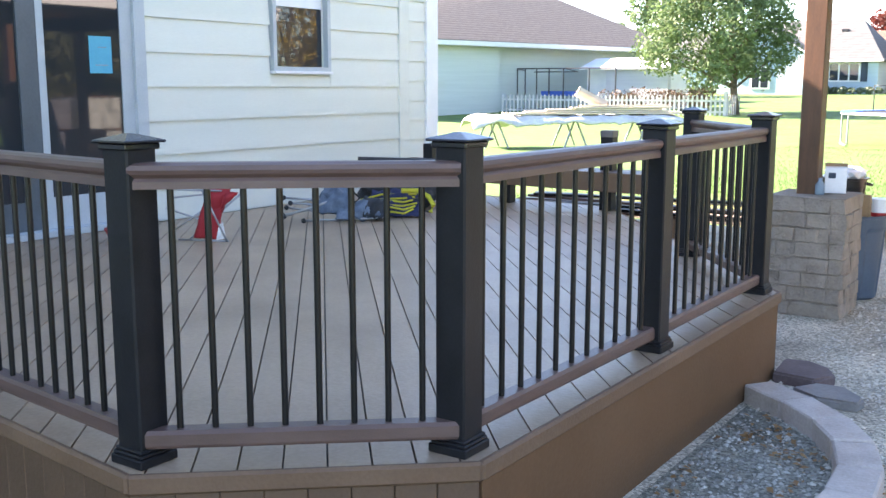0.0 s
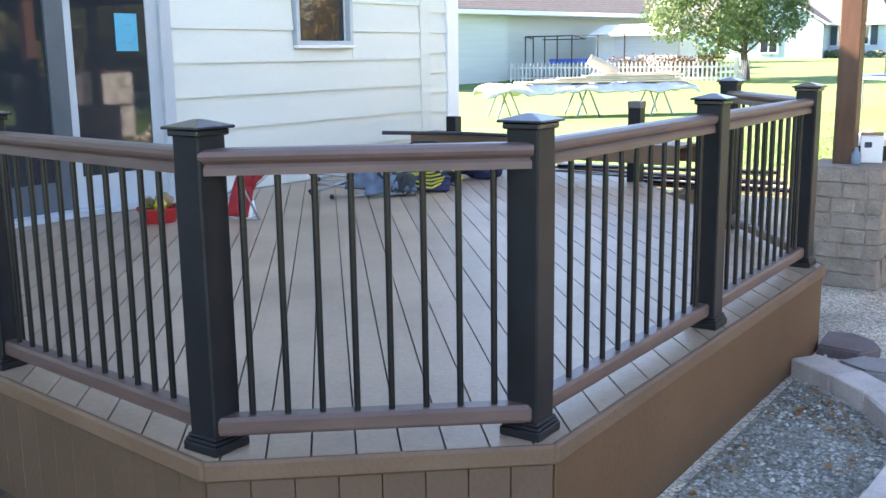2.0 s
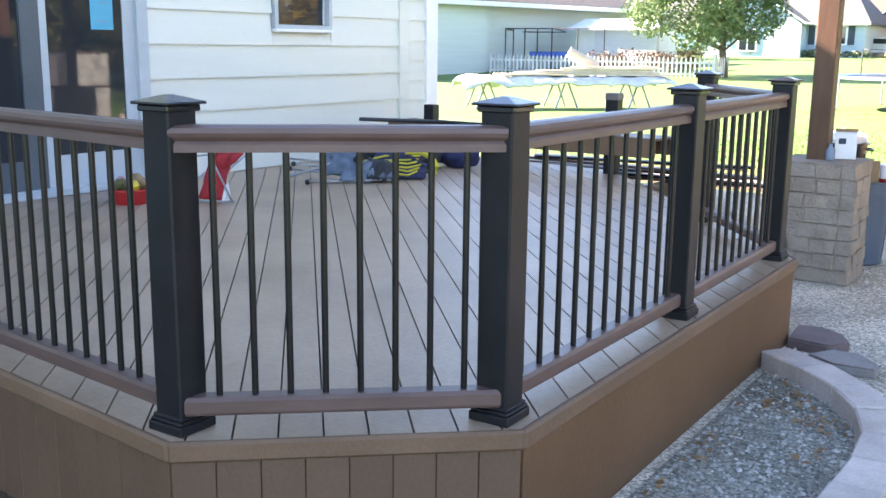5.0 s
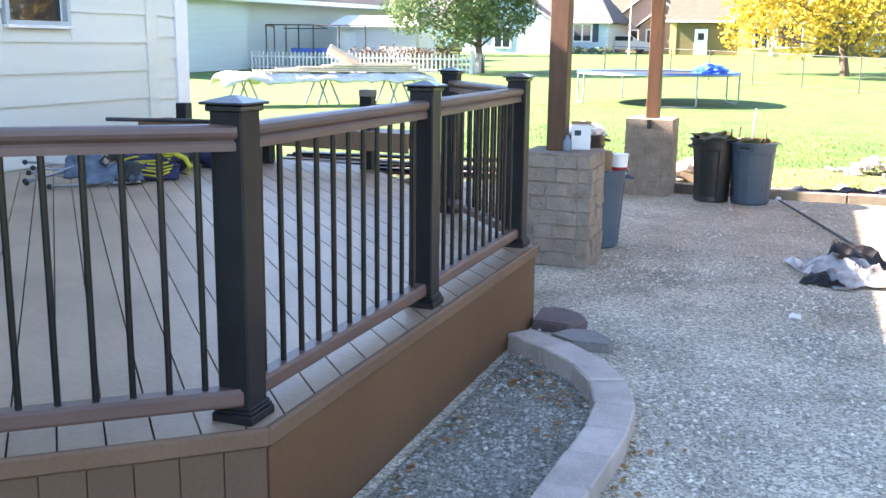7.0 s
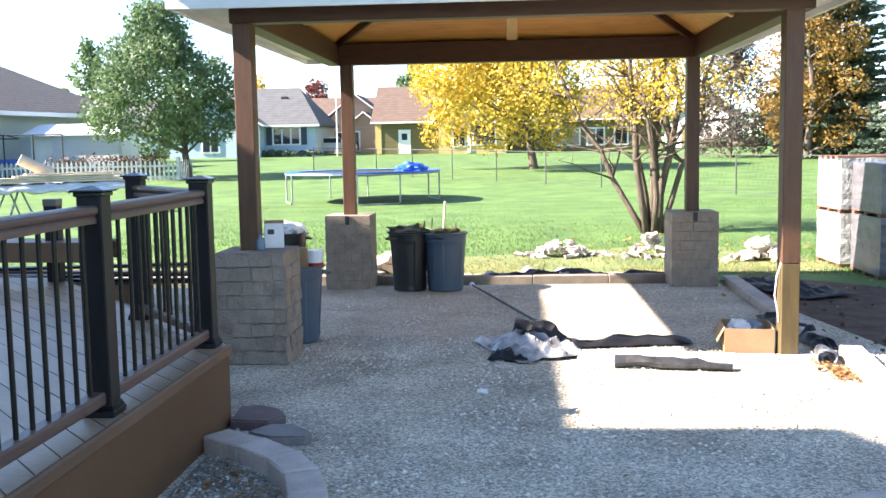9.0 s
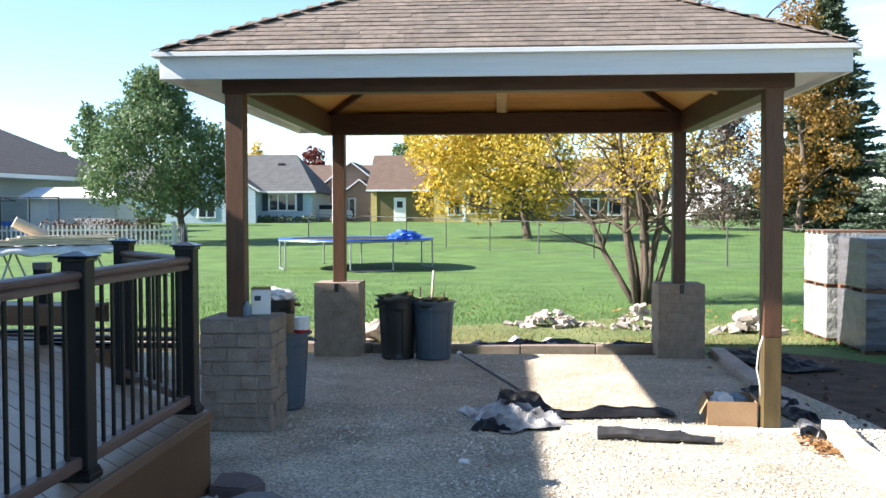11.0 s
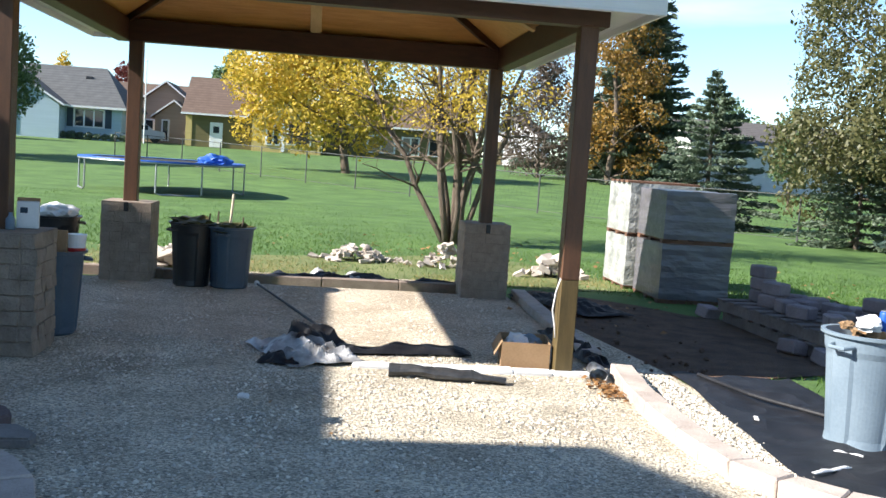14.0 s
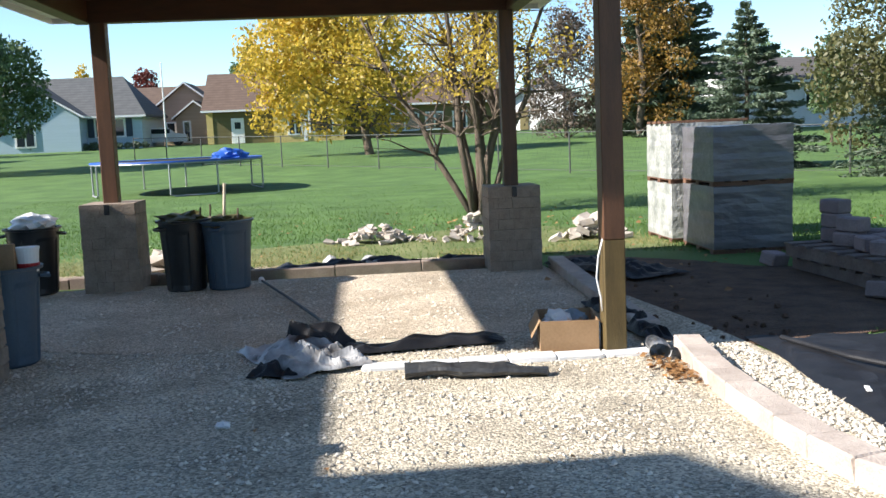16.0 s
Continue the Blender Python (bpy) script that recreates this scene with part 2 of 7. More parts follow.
def gravel_material(name, low, high, size):
    mat = surface(name, low, high, 0.85, 1.6, 45, 0.0, fine_mix=0.25)
    n, l = mat.node_tree.nodes, mat.node_tree.links
    bsdf = n["Principled BSDF"]
    geo = n["Geometry"]
    vor = n.new("ShaderNodeTexVoronoi")
    vor.inputs["Scale"].default_value = size
    l.new(geo.outputs["Position"], vor.inputs["Vector"])
    old = bsdf.inputs["Base Color"].links[0].from_socket
    hsv = n.new("ShaderNodeHueSaturation")
    rangeq = n.new("ShaderNodeMapRange")
    sep = n.new("ShaderNodeSeparateColor")
    l.new(vor.outputs["Color"], sep.inputs["Color"])
    rangeq.inputs["To Min"].default_value = 0.45
    rangeq.inputs["To Max"].default_value = 1.55
    l.new(sep.outputs["Red"], rangeq.inputs["Value"])
    l.new(rangeq.outputs["Result"], hsv.inputs["Value"])
    l.new(old, hsv.inputs["Color"])
    l.new(hsv.outputs["Color"], bsdf.inputs["Base Color"])
    bp = n.new("ShaderNodeBump")
    bp.inputs["Strength"].default_value = 0.7
    bp.inputs["Distance"].default_value = 0.010
    bp.invert = True
    l.new(vor.outputs["Distance"], bp.inputs["Height"])
    l.new(bp.outputs["Normal"], bsdf.inputs["Normal"])
    return mat


M_GRAVEL = gravel_material("crushed_gravel", (0.285, 0.245, 0.182), (0.605, 0.535, 0.410), 78)
M_STONES = surface("gravel_chips", (0.46, 0.41, 0.335), (0.70, 0.64, 0.535), 0.8, 3, 40, 0.3, island=0.40)
M_SOIL = surface("dark_soil", (0.045, 0.026, 0.017), (0.165, 0.098, 0.060), 0.95, 4, 40, 1.0, depth=0.04)


def sheet(name, poly, z, material, label, category):
    bm = bmesh.new()
    bm.faces.new([bm.verts.new((x, y, z)) for x, y in poly])
    ob = part(name, bm, material)
    return tagged(ob, label, category, kind="structure")


def lift(y):
    """The lawn rises gently towards the far houses."""
    return 0.024 * min(max(y - 28.0, 0.0), 50.0)


def ground_sheet():
    """One lawn sheet to the horizon: finer and slightly uneven near by."""
    xs = [-2500, -900, -400, -200, -120] + [-80 + 4 * i for i in range(41)] + [120, 200, 400, 900, 2500]
    ys = [-600, -200, -60, -20] + [-8 + 3 * i for i in range(40)] + [140, 200, 400, 900, 3000]
    bm = bmesh.new()
    grid = []
    for y in ys:
        row = []
        for x in xs:
            near = -9 < x < 9 and -20 < y < 14
            z = -0.02 if near else -0.03 + lift(y) + 0.06 * noise.noise((x * 0.06, y * 0.06, 0.3))
            row.append(bm.verts.new((x, y, z)))
        grid.append(row)
    for a, b in zip(grid, grid[1:]):
        for i in range(len(xs) - 1):
            bm.faces.new((a[i], a[i + 1], b[i + 1], b[i]))
    return tagged(part("ground", bm, M_LAWN, smooth=True), "mown green lawn reaching to the far houses", "lawn", kind="structure")


ground_sheet()
M_FINES = gravel_material("sandy_gravel_fines", (0.37, 0.30, 0.215), (0.60, 0.51, 0.395), 110)
GRAVEL = [(-0.60, -9.0), (3.36, -9.0), (3.36, 9.72), (-6.2, 9.72), (-6.2, 7.2), (-3.3, 6.8), (-0.75, 3.6), (-0.75, 0.5), (-1.5, -0.1), (-6.2, 0.3), (-6.2, -9.0)]
sheet("gravel_bed", GRAVEL, 0.0, M_GRAVEL, "grey crushed gravel bed of the unfinished patio", "gravel")
sheet("compacted_fines", [(-1.3, 9.715), (-1.4, 7.6), (-0.9, 6.75), (0.2, 6.3), (1.0, 6.55), (2.2, 6.4), (3.34, 6.5), (3.34, 9.715)], 0.004, M_FINES, "compacted sandy fines under the gazebo", "gravel")
M_GRAVELDARK = gravel_material("dark_gravel", (0.125, 0.117, 0.088), (0.275, 0.262, 0.205), 80)
sheet("bed_gravel", [(-0.70, 0.5), (-0.12, 0.4), (-0.06, 1.2), (-0.06, 2.2), (-0.14, 2.56), (-0.31, 2.85), (-0.55, 3.05), (-0.70, 3.15)], 0.003, M_GRAVELDARK, "darker gravel in the deck bed", "gravel")
M_LAWNDRY = surface("worn_lawn", (0.085, 0.122, 0.030), (0.215, 0.225, 0.085), 0.9, 1.2, 70, 0.8, depth=0.015)
sheet("worn_lawn", [(-6.2, 10.9), (3.2, 10.9), (4.2, 10.6), (5.2, 10.9), (5.0, 12.6), (4.3, 13.9), (3.1, 14.3), (1.9, 13.6), (0.6, 13.0), (-1.2, 12.4), (-3.5, 12.3), (-6.2, 12.0)], -0.014, M_LAWNDRY, "worn yellowish lawn behind the gazebo", "lawn")
sheet("soil_strip", [(3.56, 5.85), (4.1, 5.62), (4.9, 5.85), (5.8, 6.2), (6.4, 6.9), (6.5, 7.8), (6.0, 8.6), (5.3, 9.0), (4.9, 9.6), (4.35, 10.1), (3.9, 10.5), (3.56, 10.4)], -0.008, M_SOIL, "dark bare soil beside the edging", "soil")
sheet("soil_bed", [(-6.0, 0.60), (-6.0, -4.0), (-1.0, -4.0), (-0.62, -1.4), (-0.5, -0.2), (-0.70, 0.66), (-0.80, 0.72), (-1.62, 0.06)], 0.004, M_SOIL, "dark bare soil bed under the deck front", "soil")
sheet("gravel_verge", [(3.35, -9), (9.0, -9), (9.0, 3.0), (5.6, 3.2), (4.8, 3.6), (4.3, 4.6), (3.98, 5.3), (3.9, 6.2), (3.62, 8.2), (3.35, 9.7)], -0.004, M_GRAVEL, "pale loose gravel verge outside the edging", "gravel")
# the dark gravel colour stands in for shaded soil in this bed
sheet("bed_gravel", [(1.68, -2.5), (6.0, -2.5), (6.0, 1.66), (4.5, 2.16), (3.75, 2.2), (3.25, 2.34), (2.8, 2.32), (2.45, 2.19), (2.2, 2.02), (2.0, 1.80), (1.86, 1.5), (1.78, 1.1)], 0.003, M_GRAVELDARK, "darker grey gravel inside the second bed", "gravel")
sheet("sand_strip", [(-6.2, 10.25), (3.0, 10.25), (3.3, 11.0), (1.5, 10.9), (-6.2, 11.0)], -0.010, M_FINES, "pale sandy strip between edging and lawn", "sand")

# ---- deck ----
DZ = 0.491
DECK = [(-6.0, 0.46), (-1.567, -0.050), (-0.745, 0.645), (-0.722, 3.78), (-3.25, 6.95), (-6.0, 7.3)]


def inset(poly, d):
    out = []
    n = len(poly)
    for i in range(n):
        a, b, c = Vector(poly[i - 1]), Vector(poly[i]), Vector(poly[(i + 1) % n])
        e0, e1 = (b - a).normalized(), (c - b).normalized()
        n0, n1 = Vector((-e0.y, e0.x)), Vector((-e1.y, e1.x))
        k = (n0 + n1) / (1 + n0.dot(n1))
        out.append(tuple(b + k * d))
    return out


deck = thing("deck", "brown composite deck with diagonal boards and a wrapped rim", "deck")
INNER = inset(DECK, 0.028)
BOARD = math.radians(41.2)  # boards run towards the house corner
ux, uy = math.cos(BOARD), math.sin(BOARD)
u = -1.020 - 0.1365 * 29
while u < 4.2:
    poly = clip(clip(INNER, ux, uy, u + 0.130), -ux, -uy, -u)
    if len(poly) >= 3:
        bm = bmesh.new()
        prism(bm, poly, DZ - 0.025, DZ)
        part("plank", bm, M_DECK, deck)
    u += 0.1365
bm = bmesh.new()
prism(bm, inset(DECK, 0.06), DZ - 0.20, DZ - 0.032)
part("joist_bed", bm, M_BLACK, deck)
# wrapped rim and skirt, edge by edge
for i in range(6):
    if i == 5:
        continue  # this edge lies against the house
    a, b = Vector(DECK[i]), Vector(DECK[(i + 1) % 6])
    way = (b - a).normalized()
    m = Matrix.Translation((a.x, a.y, 0)) @ Matrix.Rotation(math.atan2(way.y, way.x), 4, "Z")
    ln = (b - a).length
    bm = boxed(0.002, ln - 0.002, 0.0, 0.03, DZ - 0.062, DZ + 0.003, 0.009, m)
    part("rim_board", bm, M_RIM, deck)
    if i == 2:
        part("skirt_panel", boxed(0.02, ln - 0.02, 0.016, 0.036, -0.03, DZ - 0.064, 0.003, m), M_PANEL, deck, "smooth tan composite skirt panel")
    else:
        nb = max(1, round(ln / 0.133))
        for k in range(nb):
            w = (ln - 0.02) / nb
            part("skirt_board", boxed(0.01 + k * w, 0.01 + (k + 1) * w - 0.0022, 0.016, 0.036, -0.03, DZ - 0.064, 0.002, m), M_SKIRT, deck)

# ---- railing ----
railing = thing("deck_railing", "black post railing with brown rails and thin black balusters", "railing")
POST_H = 0.978


def post_meshes():
    bm = boxed(-0.055, 0.055, -0.055, 0.055, 0.0, POST_H, 0.006)
    body = bpy.data.meshes.new("post")
    bm.to_mesh(body)
    bm.free()
    body.materials.append(M_BLACK)
    bm = bmesh.new()
    for s, z0, z1 in ((0.072, 0.0, 0.030), (0.067, 0.030, 0.042), (0.062, 0.042, 0.054)):
        box(bm, -s, s, -s, s, z0, z1, 0.004)
    base = bpy.data.meshes.new("base_trim")
    bm.to_mesh(base)
    bm.free()
    base.materials.append(M_BLACK)
    bm = bmesh.new()
    box(bm, -0.064, 0.064, -0.064, 0.064, POST_H - 0.014, POST_H + 0.006, 0.004)
    box(bm, -0.077, 0.077, -0.077, 0.077, POST_H + 0.006, POST_H + 0.014, 0.003)
    lo = [bm.verts.new((sx * 0.075, sy * 0.075, POST_H + 0.014)) for sx, sy in ((-1, -1), (1, -1), (1, 1), (-1, 1))]
    hi = [bm.verts.new((sx * 0.010, sy * 0.010, POST_H + 0.033)) for sx, sy in ((-1, -1), (1, -1), (1, 1), (-1, 1))]
    bm.faces.new(hi)
    for k in range(4):
        bm.faces.new((lo[k], lo[(k + 1) % 4], hi[(k + 1) % 4], hi[k]))
    cap = bpy.data.meshes.new("post_cap")
    bmesh.ops.recalc_face_normals(bm, faces=bm.faces)
    bm.to_mesh(cap)
    bm.free()
    cap.materials.append(M_CAP)
    return body, base, cap


POST_MESHES = post_meshes()


def rail_post(x, y, turn=0.0):
    p = mesh_part("post", POST_MESHES[0], None, railing)
    p.matrix_basis = pose(x, y, DZ, 0, 0, turn)
    mesh_part("base_trim", POST_MESHES[1], None, p)
    mesh_part("post_cap", POST_MESHES[2], None, p)
    return p


DROP = 0.516 - DZ
RAIL_PROFILE = [(-0.033, 1.366), (0.033, 1.366), (0.033, 1.388), (0.027, 1.398), (0.040, 1.410), (0.044, 1.422), (0.040, 1.436), (0.024, 1.443), (-0.024, 1.443), (-0.040, 1.436), (-0.044, 1.422), (-0.040, 1.410), (-0.027, 1.398), (-0.033, 1.388)]
LOW_PROFILE = [(-0.030, 0.572), (0.030, 0.572), (0.034, 0.582), (0.034, 0.616), (0.026, 0.628), (-0.026, 0.628), (-0.034, 0.616), (-0.034, 0.582)]


def swept(profile, ln):
    bm = bmesh.new()
    ends = [[bm.verts.new((x, y, z - DROP)) for y, z in profile] for x in (0.0, ln)]
    n = len(profile)
    for k in range(n):
        bm.faces.new((ends[0][k], ends[0][(k + 1) % n], ends[1][(k + 1) % n], ends[1][k]))
    bm.faces.new(ends[0][::-1])
    bm.faces.new(ends[1])
    return bm


bm = bmesh.new()
tube(bm, [(0, 0, 0.622 - DROP), (0, 0, 1.37 - DROP)], 0.0105, 10, caps=False)
bmesh.ops.recalc_face_normals(bm, faces=bm.faces)
BALUSTER = bpy.data.meshes.new("baluster")
bm.to_mesh(BALUSTER)
bm.free()
BALUSTER.materials.append(M_ALU)
BALUSTER.shade_smooth()


def rail_section(p, q, count, gap=0.05, out=0.0):
    a, b = Vector(p), Vector(q)
    way = (b - a).normalized()
    a += Vector((way.y, -way.x)) * out
    b += Vector((way.y, -way.x)) * out
    ln = (b - a).length - 2 * gap
    m = Matrix.Translation((a.x + way.x * gap, a.y + way.y * gap, 0)) @ Matrix.Rotation(math.atan2(way.y, way.x), 4, "Z")
    for name, prof in (("top_rail", RAIL_PROFILE), ("bottom_rail", LOW_PROFILE)):
        part(name, swept(prof, ln), M_RAIL, railing, "dark brown composite rail").matrix_basis = m
    for k in range(count):
        s = max(gap, 0.055) + ((b - a).length - 2 * max(gap, 0.055)) * (k + 0.6) / (count + 0.2)
        mesh_part("baluster", BALUSTER, None, railing).matrix_basis = Matrix.Translation((a.x + way.x * s, a.y + way.y * s, 0))


P_L, P_A, P_B, P_C, P_D, P_E = (-2.985, 0.225), (-1.636, 0.080), (-0.879, 0.708), (-0.853, 2.222), (-0.850, 3.708), (-1.612, 4.687)
for q in (P_L, P_A, P_B, P_C, P_D, P_E):
    rail_post(*q)
rail_section(P_L, P_A, 12)
rail_section(P_A, P_B, 8, 0.004, 0.032)
rail_section(P_B, P_C, 11)
rail_section(P_C, P_D, 11)
rail_section(P_D, P_E, 9)
rail_post(-4.45, 0.385)
rail_section((-4.45, 0.385), P_L, 12)

# ---- house beside the deck ----
HX = -6.0
house = thing("house", "cream lap-sided house with a glazed sliding door", "house")
HY0, HY1 = -14.0, 7.95
holes = [(1.62, 3.60, DZ + 0.05, 2.62), (5.27, 5.99, 1.82, 2.9)]  # door, window


def pierced_wall(y0, y1, z0, z1, x0, x1, gaps):
    bm = bmesh.new()
    ys = sorted({y0, y1, *(v for g in gaps for v in g[:2])})
    zs = sorted({z0, z1, *(v for g in gaps for v in g[2:])})
    for ya, yb in zip(ys, ys[1:]):
        for za, zb in zip(zs, zs[1:]):
            if not any(g[0] <= ya and yb <= g[1] and g[2] <= za and zb <= g[3] for g in gaps):
                box(bm, x0, x1, ya, yb, za, zb)
    return bm


part("wall", pierced_wall(HY0, HY1, -0.05, 4.7, HX - 0.20, HX - 0.03, holes), M_SIDING, house)
part("end_wall", boxed(-16.0, HX - 0.2, HY1 - 0.2, HY1, -0.05, 4.7), M_SIDING, house)
# unseen upper storey, added and sized to throw shadow over the patio
part("upper_wall", boxed(-16.0, -5.75, HY0, 2.24, 4.6, 5.66), M_SIDING, house)
# unseen low roof, its eave set by the left edge of the sunny patch
bm = bmesh.new()
for (y0, y1, ze) in ((2.26, 8.3, 4.79),):
    prof = [(-5.6, ze - 0.2), (-5.6, ze), (-11, ze + 1.6), (-16.4, ze), (-16.4, ze - 0.2)]
    ends = [[bm.verts.new((x, y, z)) for x, z in prof] for y in (y0, y1)]
    for k in range(5):
        bm.faces.new((ends[0][k], ends[0][(k + 1) % 5], ends[1][(k + 1) % 5], ends[1][k]))
    bm.faces.new(ends[0][::-1])
    bm.faces.new(ends[1])
part("roof", bm, M_ROOFN, house)
# unseen taller wing, gable towards the garden, added to cast the front shadow
bm = bmesh.new()
prof = [(2.26, 5.66), (2.26, 5.86), (-6.0, 8.57), (-14.3, 5.86), (-14.3, 5.66)]
ends = [[bm.verts.new((x, y, z)) for y, z in prof] for x in (-5.6, -16.4)]
for k in range(5):
    bm.faces.new((ends[0][k], ends[0][(k + 1) % 5], ends[1][(k + 1) % 5], ends[1][k]))
bm.faces.new(ends[0][::-1])
bm.faces.new(ends[1])
part("gable_roof", bm, M_ROOFN, house)
part("back_wall", boxed(-16.0, -15.8, HY0, HY1, -0.05, 4.7), M_SIDING, house)
part("front_wall", boxed(-16.0, HX - 0.2, HY0, HY0 + 0.2, -0.05, 6.1), M_SIDING, house)


def lap_course(y0, y1, z0, z1):
    """One siding board, thicker at its lower edge."""
    bm = bmesh.new()
    ring = [(HX - 0.03, z0), (HX + 0.012, z0), (HX - 0.012, z1 + 0.01), (HX - 0.03, z1 + 0.01)]
    ends = [[bm.verts.new((x, y, z)) for x, z in ring] for y in (y0, y1)]
    for k in range(4):
        bm.faces.new((ends[0][k], ends[0][(k + 1) % 4], ends[1][(k + 1) % 4], ends[1][k]))
    bm.faces.new(ends[0][::-1])
    bm.faces.new(ends[1])
    return bm


z = 1.922 - 6 * 0.2885
while z < 4.6:
    spans = [(-3.0, 1.50), (3.71, 7.245)] if z < 2.6 else [(-3.0, 7.245)]
    if 1.742 < z + 0.2885 and z < 2.95:
        spans = [s for s in spans if s[0] < 0] + [(3.71 if z < 2.6 else -3.0, 5.20), (6.07, 7.245)]
        if z >= 2.6:
            spans = [(-3.0, 5.20), (6.07, 7.245)]
    for y0, y1 in spans:
        if z + 0.2885 > DZ:
            lo = max(z, DZ + 0.004)
            part("siding_board", lap_course(y0, y1, lo, z + 0.2885), M_SIDING, house)
            if z < 1.742 < z + 0.2885 and y1 == 5.20:
                part("siding_board", lap_course(5.20, 6.07, lo, 1.742), M_SIDING, house)
    z += 0.2885
z = 1.920 - 8 * 0.223
while z < 4.6:
    if z + 0.223 > 0.0:
        part("siding_board", lap_course(7.41, 7.75, z, z + 0.223), M_SIDING, house)
    z += 0.223
part("corner_board", boxed(HX - 0.03, HX + 0.03, 7.75, 7.975, -0.02, 4.7, 0.004), M_WHITE, house)
part("trim_board", boxed(HX - 0.03, HX + 0.022, 7.235, 7.415, -0.02, 4.7, 0.004), M_SIDING, house)

# window
win = part("window", pierced_wall(5.22, 6.05, 1.78, 2.95, HX - 0.06, HX + 0.035, [(5.265, 6.005, 1.825, 2.9)]), M_DOORTRIM, house, "white framed window")
part("pane", boxed(HX - 0.05, HX - 0.04, 5.27, 6.00, 1.83, 2.9), M_GLASS, win)
part("window_sill", boxed(HX - 0.03, HX + 0.06, 5.215, 6.055, 1.755, 1.784, 0.004), M_WHITE, win)
part("blind", boxed(HX - 0.032, HX - 0.026, 5.29, 5.98, 2.40, 2.88), M_WHITE, win)

# sliding door
M_GREYVINYL = surface("grey_vinyl", (0.055, 0.073, 0.086), (0.08, 0.102, 0.118), 0.4, 4, 50, 0.05)
M_NOTICE = surface("blue_paper", (0.035, 0.33, 0.47), (0.05, 0.40, 0.54), 0.6, 4, 60, 0.05)
door = part("sliding_door", pierced_wall(1.50, 3.71, DZ + 0.004, 2.75, HX - 0.05, HX + 0.035, [(1.62, 3.60, DZ + 0.06, 2.66)]), M_DOORTRIM, house, "white framed sliding glass door")
part("fixed_sash", pierced_wall(2.73, 3.60, DZ + 0.06, 2.66, HX - 0.03, HX + 0.0, [(2.79, 3.485, DZ + 0.30, 2.58)]), M_DOORTRIM, door)
part("fixed_pane", boxed(HX - 0.020, HX - 0.012, 2.765, 3.56, DZ + 0.27, 2.60), M_GLASS, door)
part("sliding_sash", pierced_wall(1.62, 2.73, DZ + 0.06, 2.66, HX - 0.045, HX - 0.004, [(1.72, 2.57, DZ + 0.28, 2.58)]), M_GREYVINYL, door, "grey sliding sash")
part("sliding_pane", boxed(HX - 0.034, HX - 0.026, 1.70, 2.57, DZ + 0.25, 2.60), M_GLASS, door)
M_CANPALE = surface("pale_blue_plastic", (0.15, 0.205, 0.255), (0.22, 0.285, 0.34), 0.55, 3, 60, 0.12)
notice = part("notice", boxed(HX - 0.011, HX - 0.006, 3.19, 3.40, 1.74, 2.03), M_NOTICE, door, "bright blue paper notice taped to the glass")
for z0, ya, yb in ((1.94, 3.27, 3.35), (1.80, 3.24, 3.36)):
    part("print_bar", boxed(HX - 0.0065, HX - 0.004, ya, yb, z0, z0 + 0.008), M_CANPALE, notice, "pale printed line")
part("threshold", boxed(HX - 0.02, HX + 0.09, 1.50, 3.71, DZ + 0.002, DZ + 0.055, 0.005), M_DOORTRIM, door)

# ---- gazebo ----
GX0, GX1, GY0, GY1 = -1.07, 3.085, 5.68, 9.65
gazebo = thing("gazebo", "brown timber gazebo with a hipped shingle roof", "gazebo")
for x, y, z0 in ((GX0 - 0.015, GY0, 0.85), (GX0 + 0.125, GY1 + 0.03, 0.85), (GX1 - 0.055, GY1 + 0.03, 0.84)):
    part("post", boxed(x - 0.072, x + 0.072, y - 0.072, y + 0.072, z0, 2.64, 0.006), M_STAIN, gazebo)
part("post", boxed(GX1 - 0.108, GX1 + 0.030, GY0 - 0.070, GY0 + 0.070, 0.72, 2.64, 0.006), M_STAIN, gazebo)
part("post_foot", boxed(GX1 - 0.107, GX1 + 0.029, GY0 - 0.069, GY0 + 0.069, -0.1, 0.72, 0.006), M_TREATED, gazebo, "bare treated green post foot")
BZ0, BZ1 = 2.60, 2.84
part("beam", boxed(GX0 - 0.10, GX1 + 0.10, GY0 - 0.10, GY0 + 0.05, BZ0, BZ1, 0.006), M_BEAM, gazebo)
part("beam", boxed(GX0 - 0.10, GX1 + 0.10, GY1 - 0.05, GY1 + 0.10, BZ0, BZ1, 0.006), M_BEAM, gazebo)
part("beam", boxed(GX0 - 0.10, GX0 + 0.05, GY0 + 0.052, GY1 - 0.052, BZ0, BZ1, 0.006), M_BEAM, gazebo)
part("beam", boxed(GX1 - 0.05, GX1 + 0.10, GY0 + 0.052, GY1 - 0.052, BZ0, BZ1, 0.006), M_BEAM, gazebo)
EX0, EX1, EY0, EY1, EZ0, EZ1 = -1.525, 3.48, 5.20, 10.13, 2.66, 2.843
for nm, b in (("fascia", (EX0, EX1, EY0, EY0 + 0.03)), ("fascia", (EX0, EX1, EY1 - 0.03, EY1)), ("fascia", (EX0, EX0 + 0.03, EY0 + 0.031, EY1 - 0.031)), ("fascia", (EX1 - 0.03, EX1, EY0 + 0.031, EY1 - 0.031))):
    part(nm, boxed(*b, EZ0, EZ1, 0.004), M_FASCIA, gazebo, "white primed fascia board")
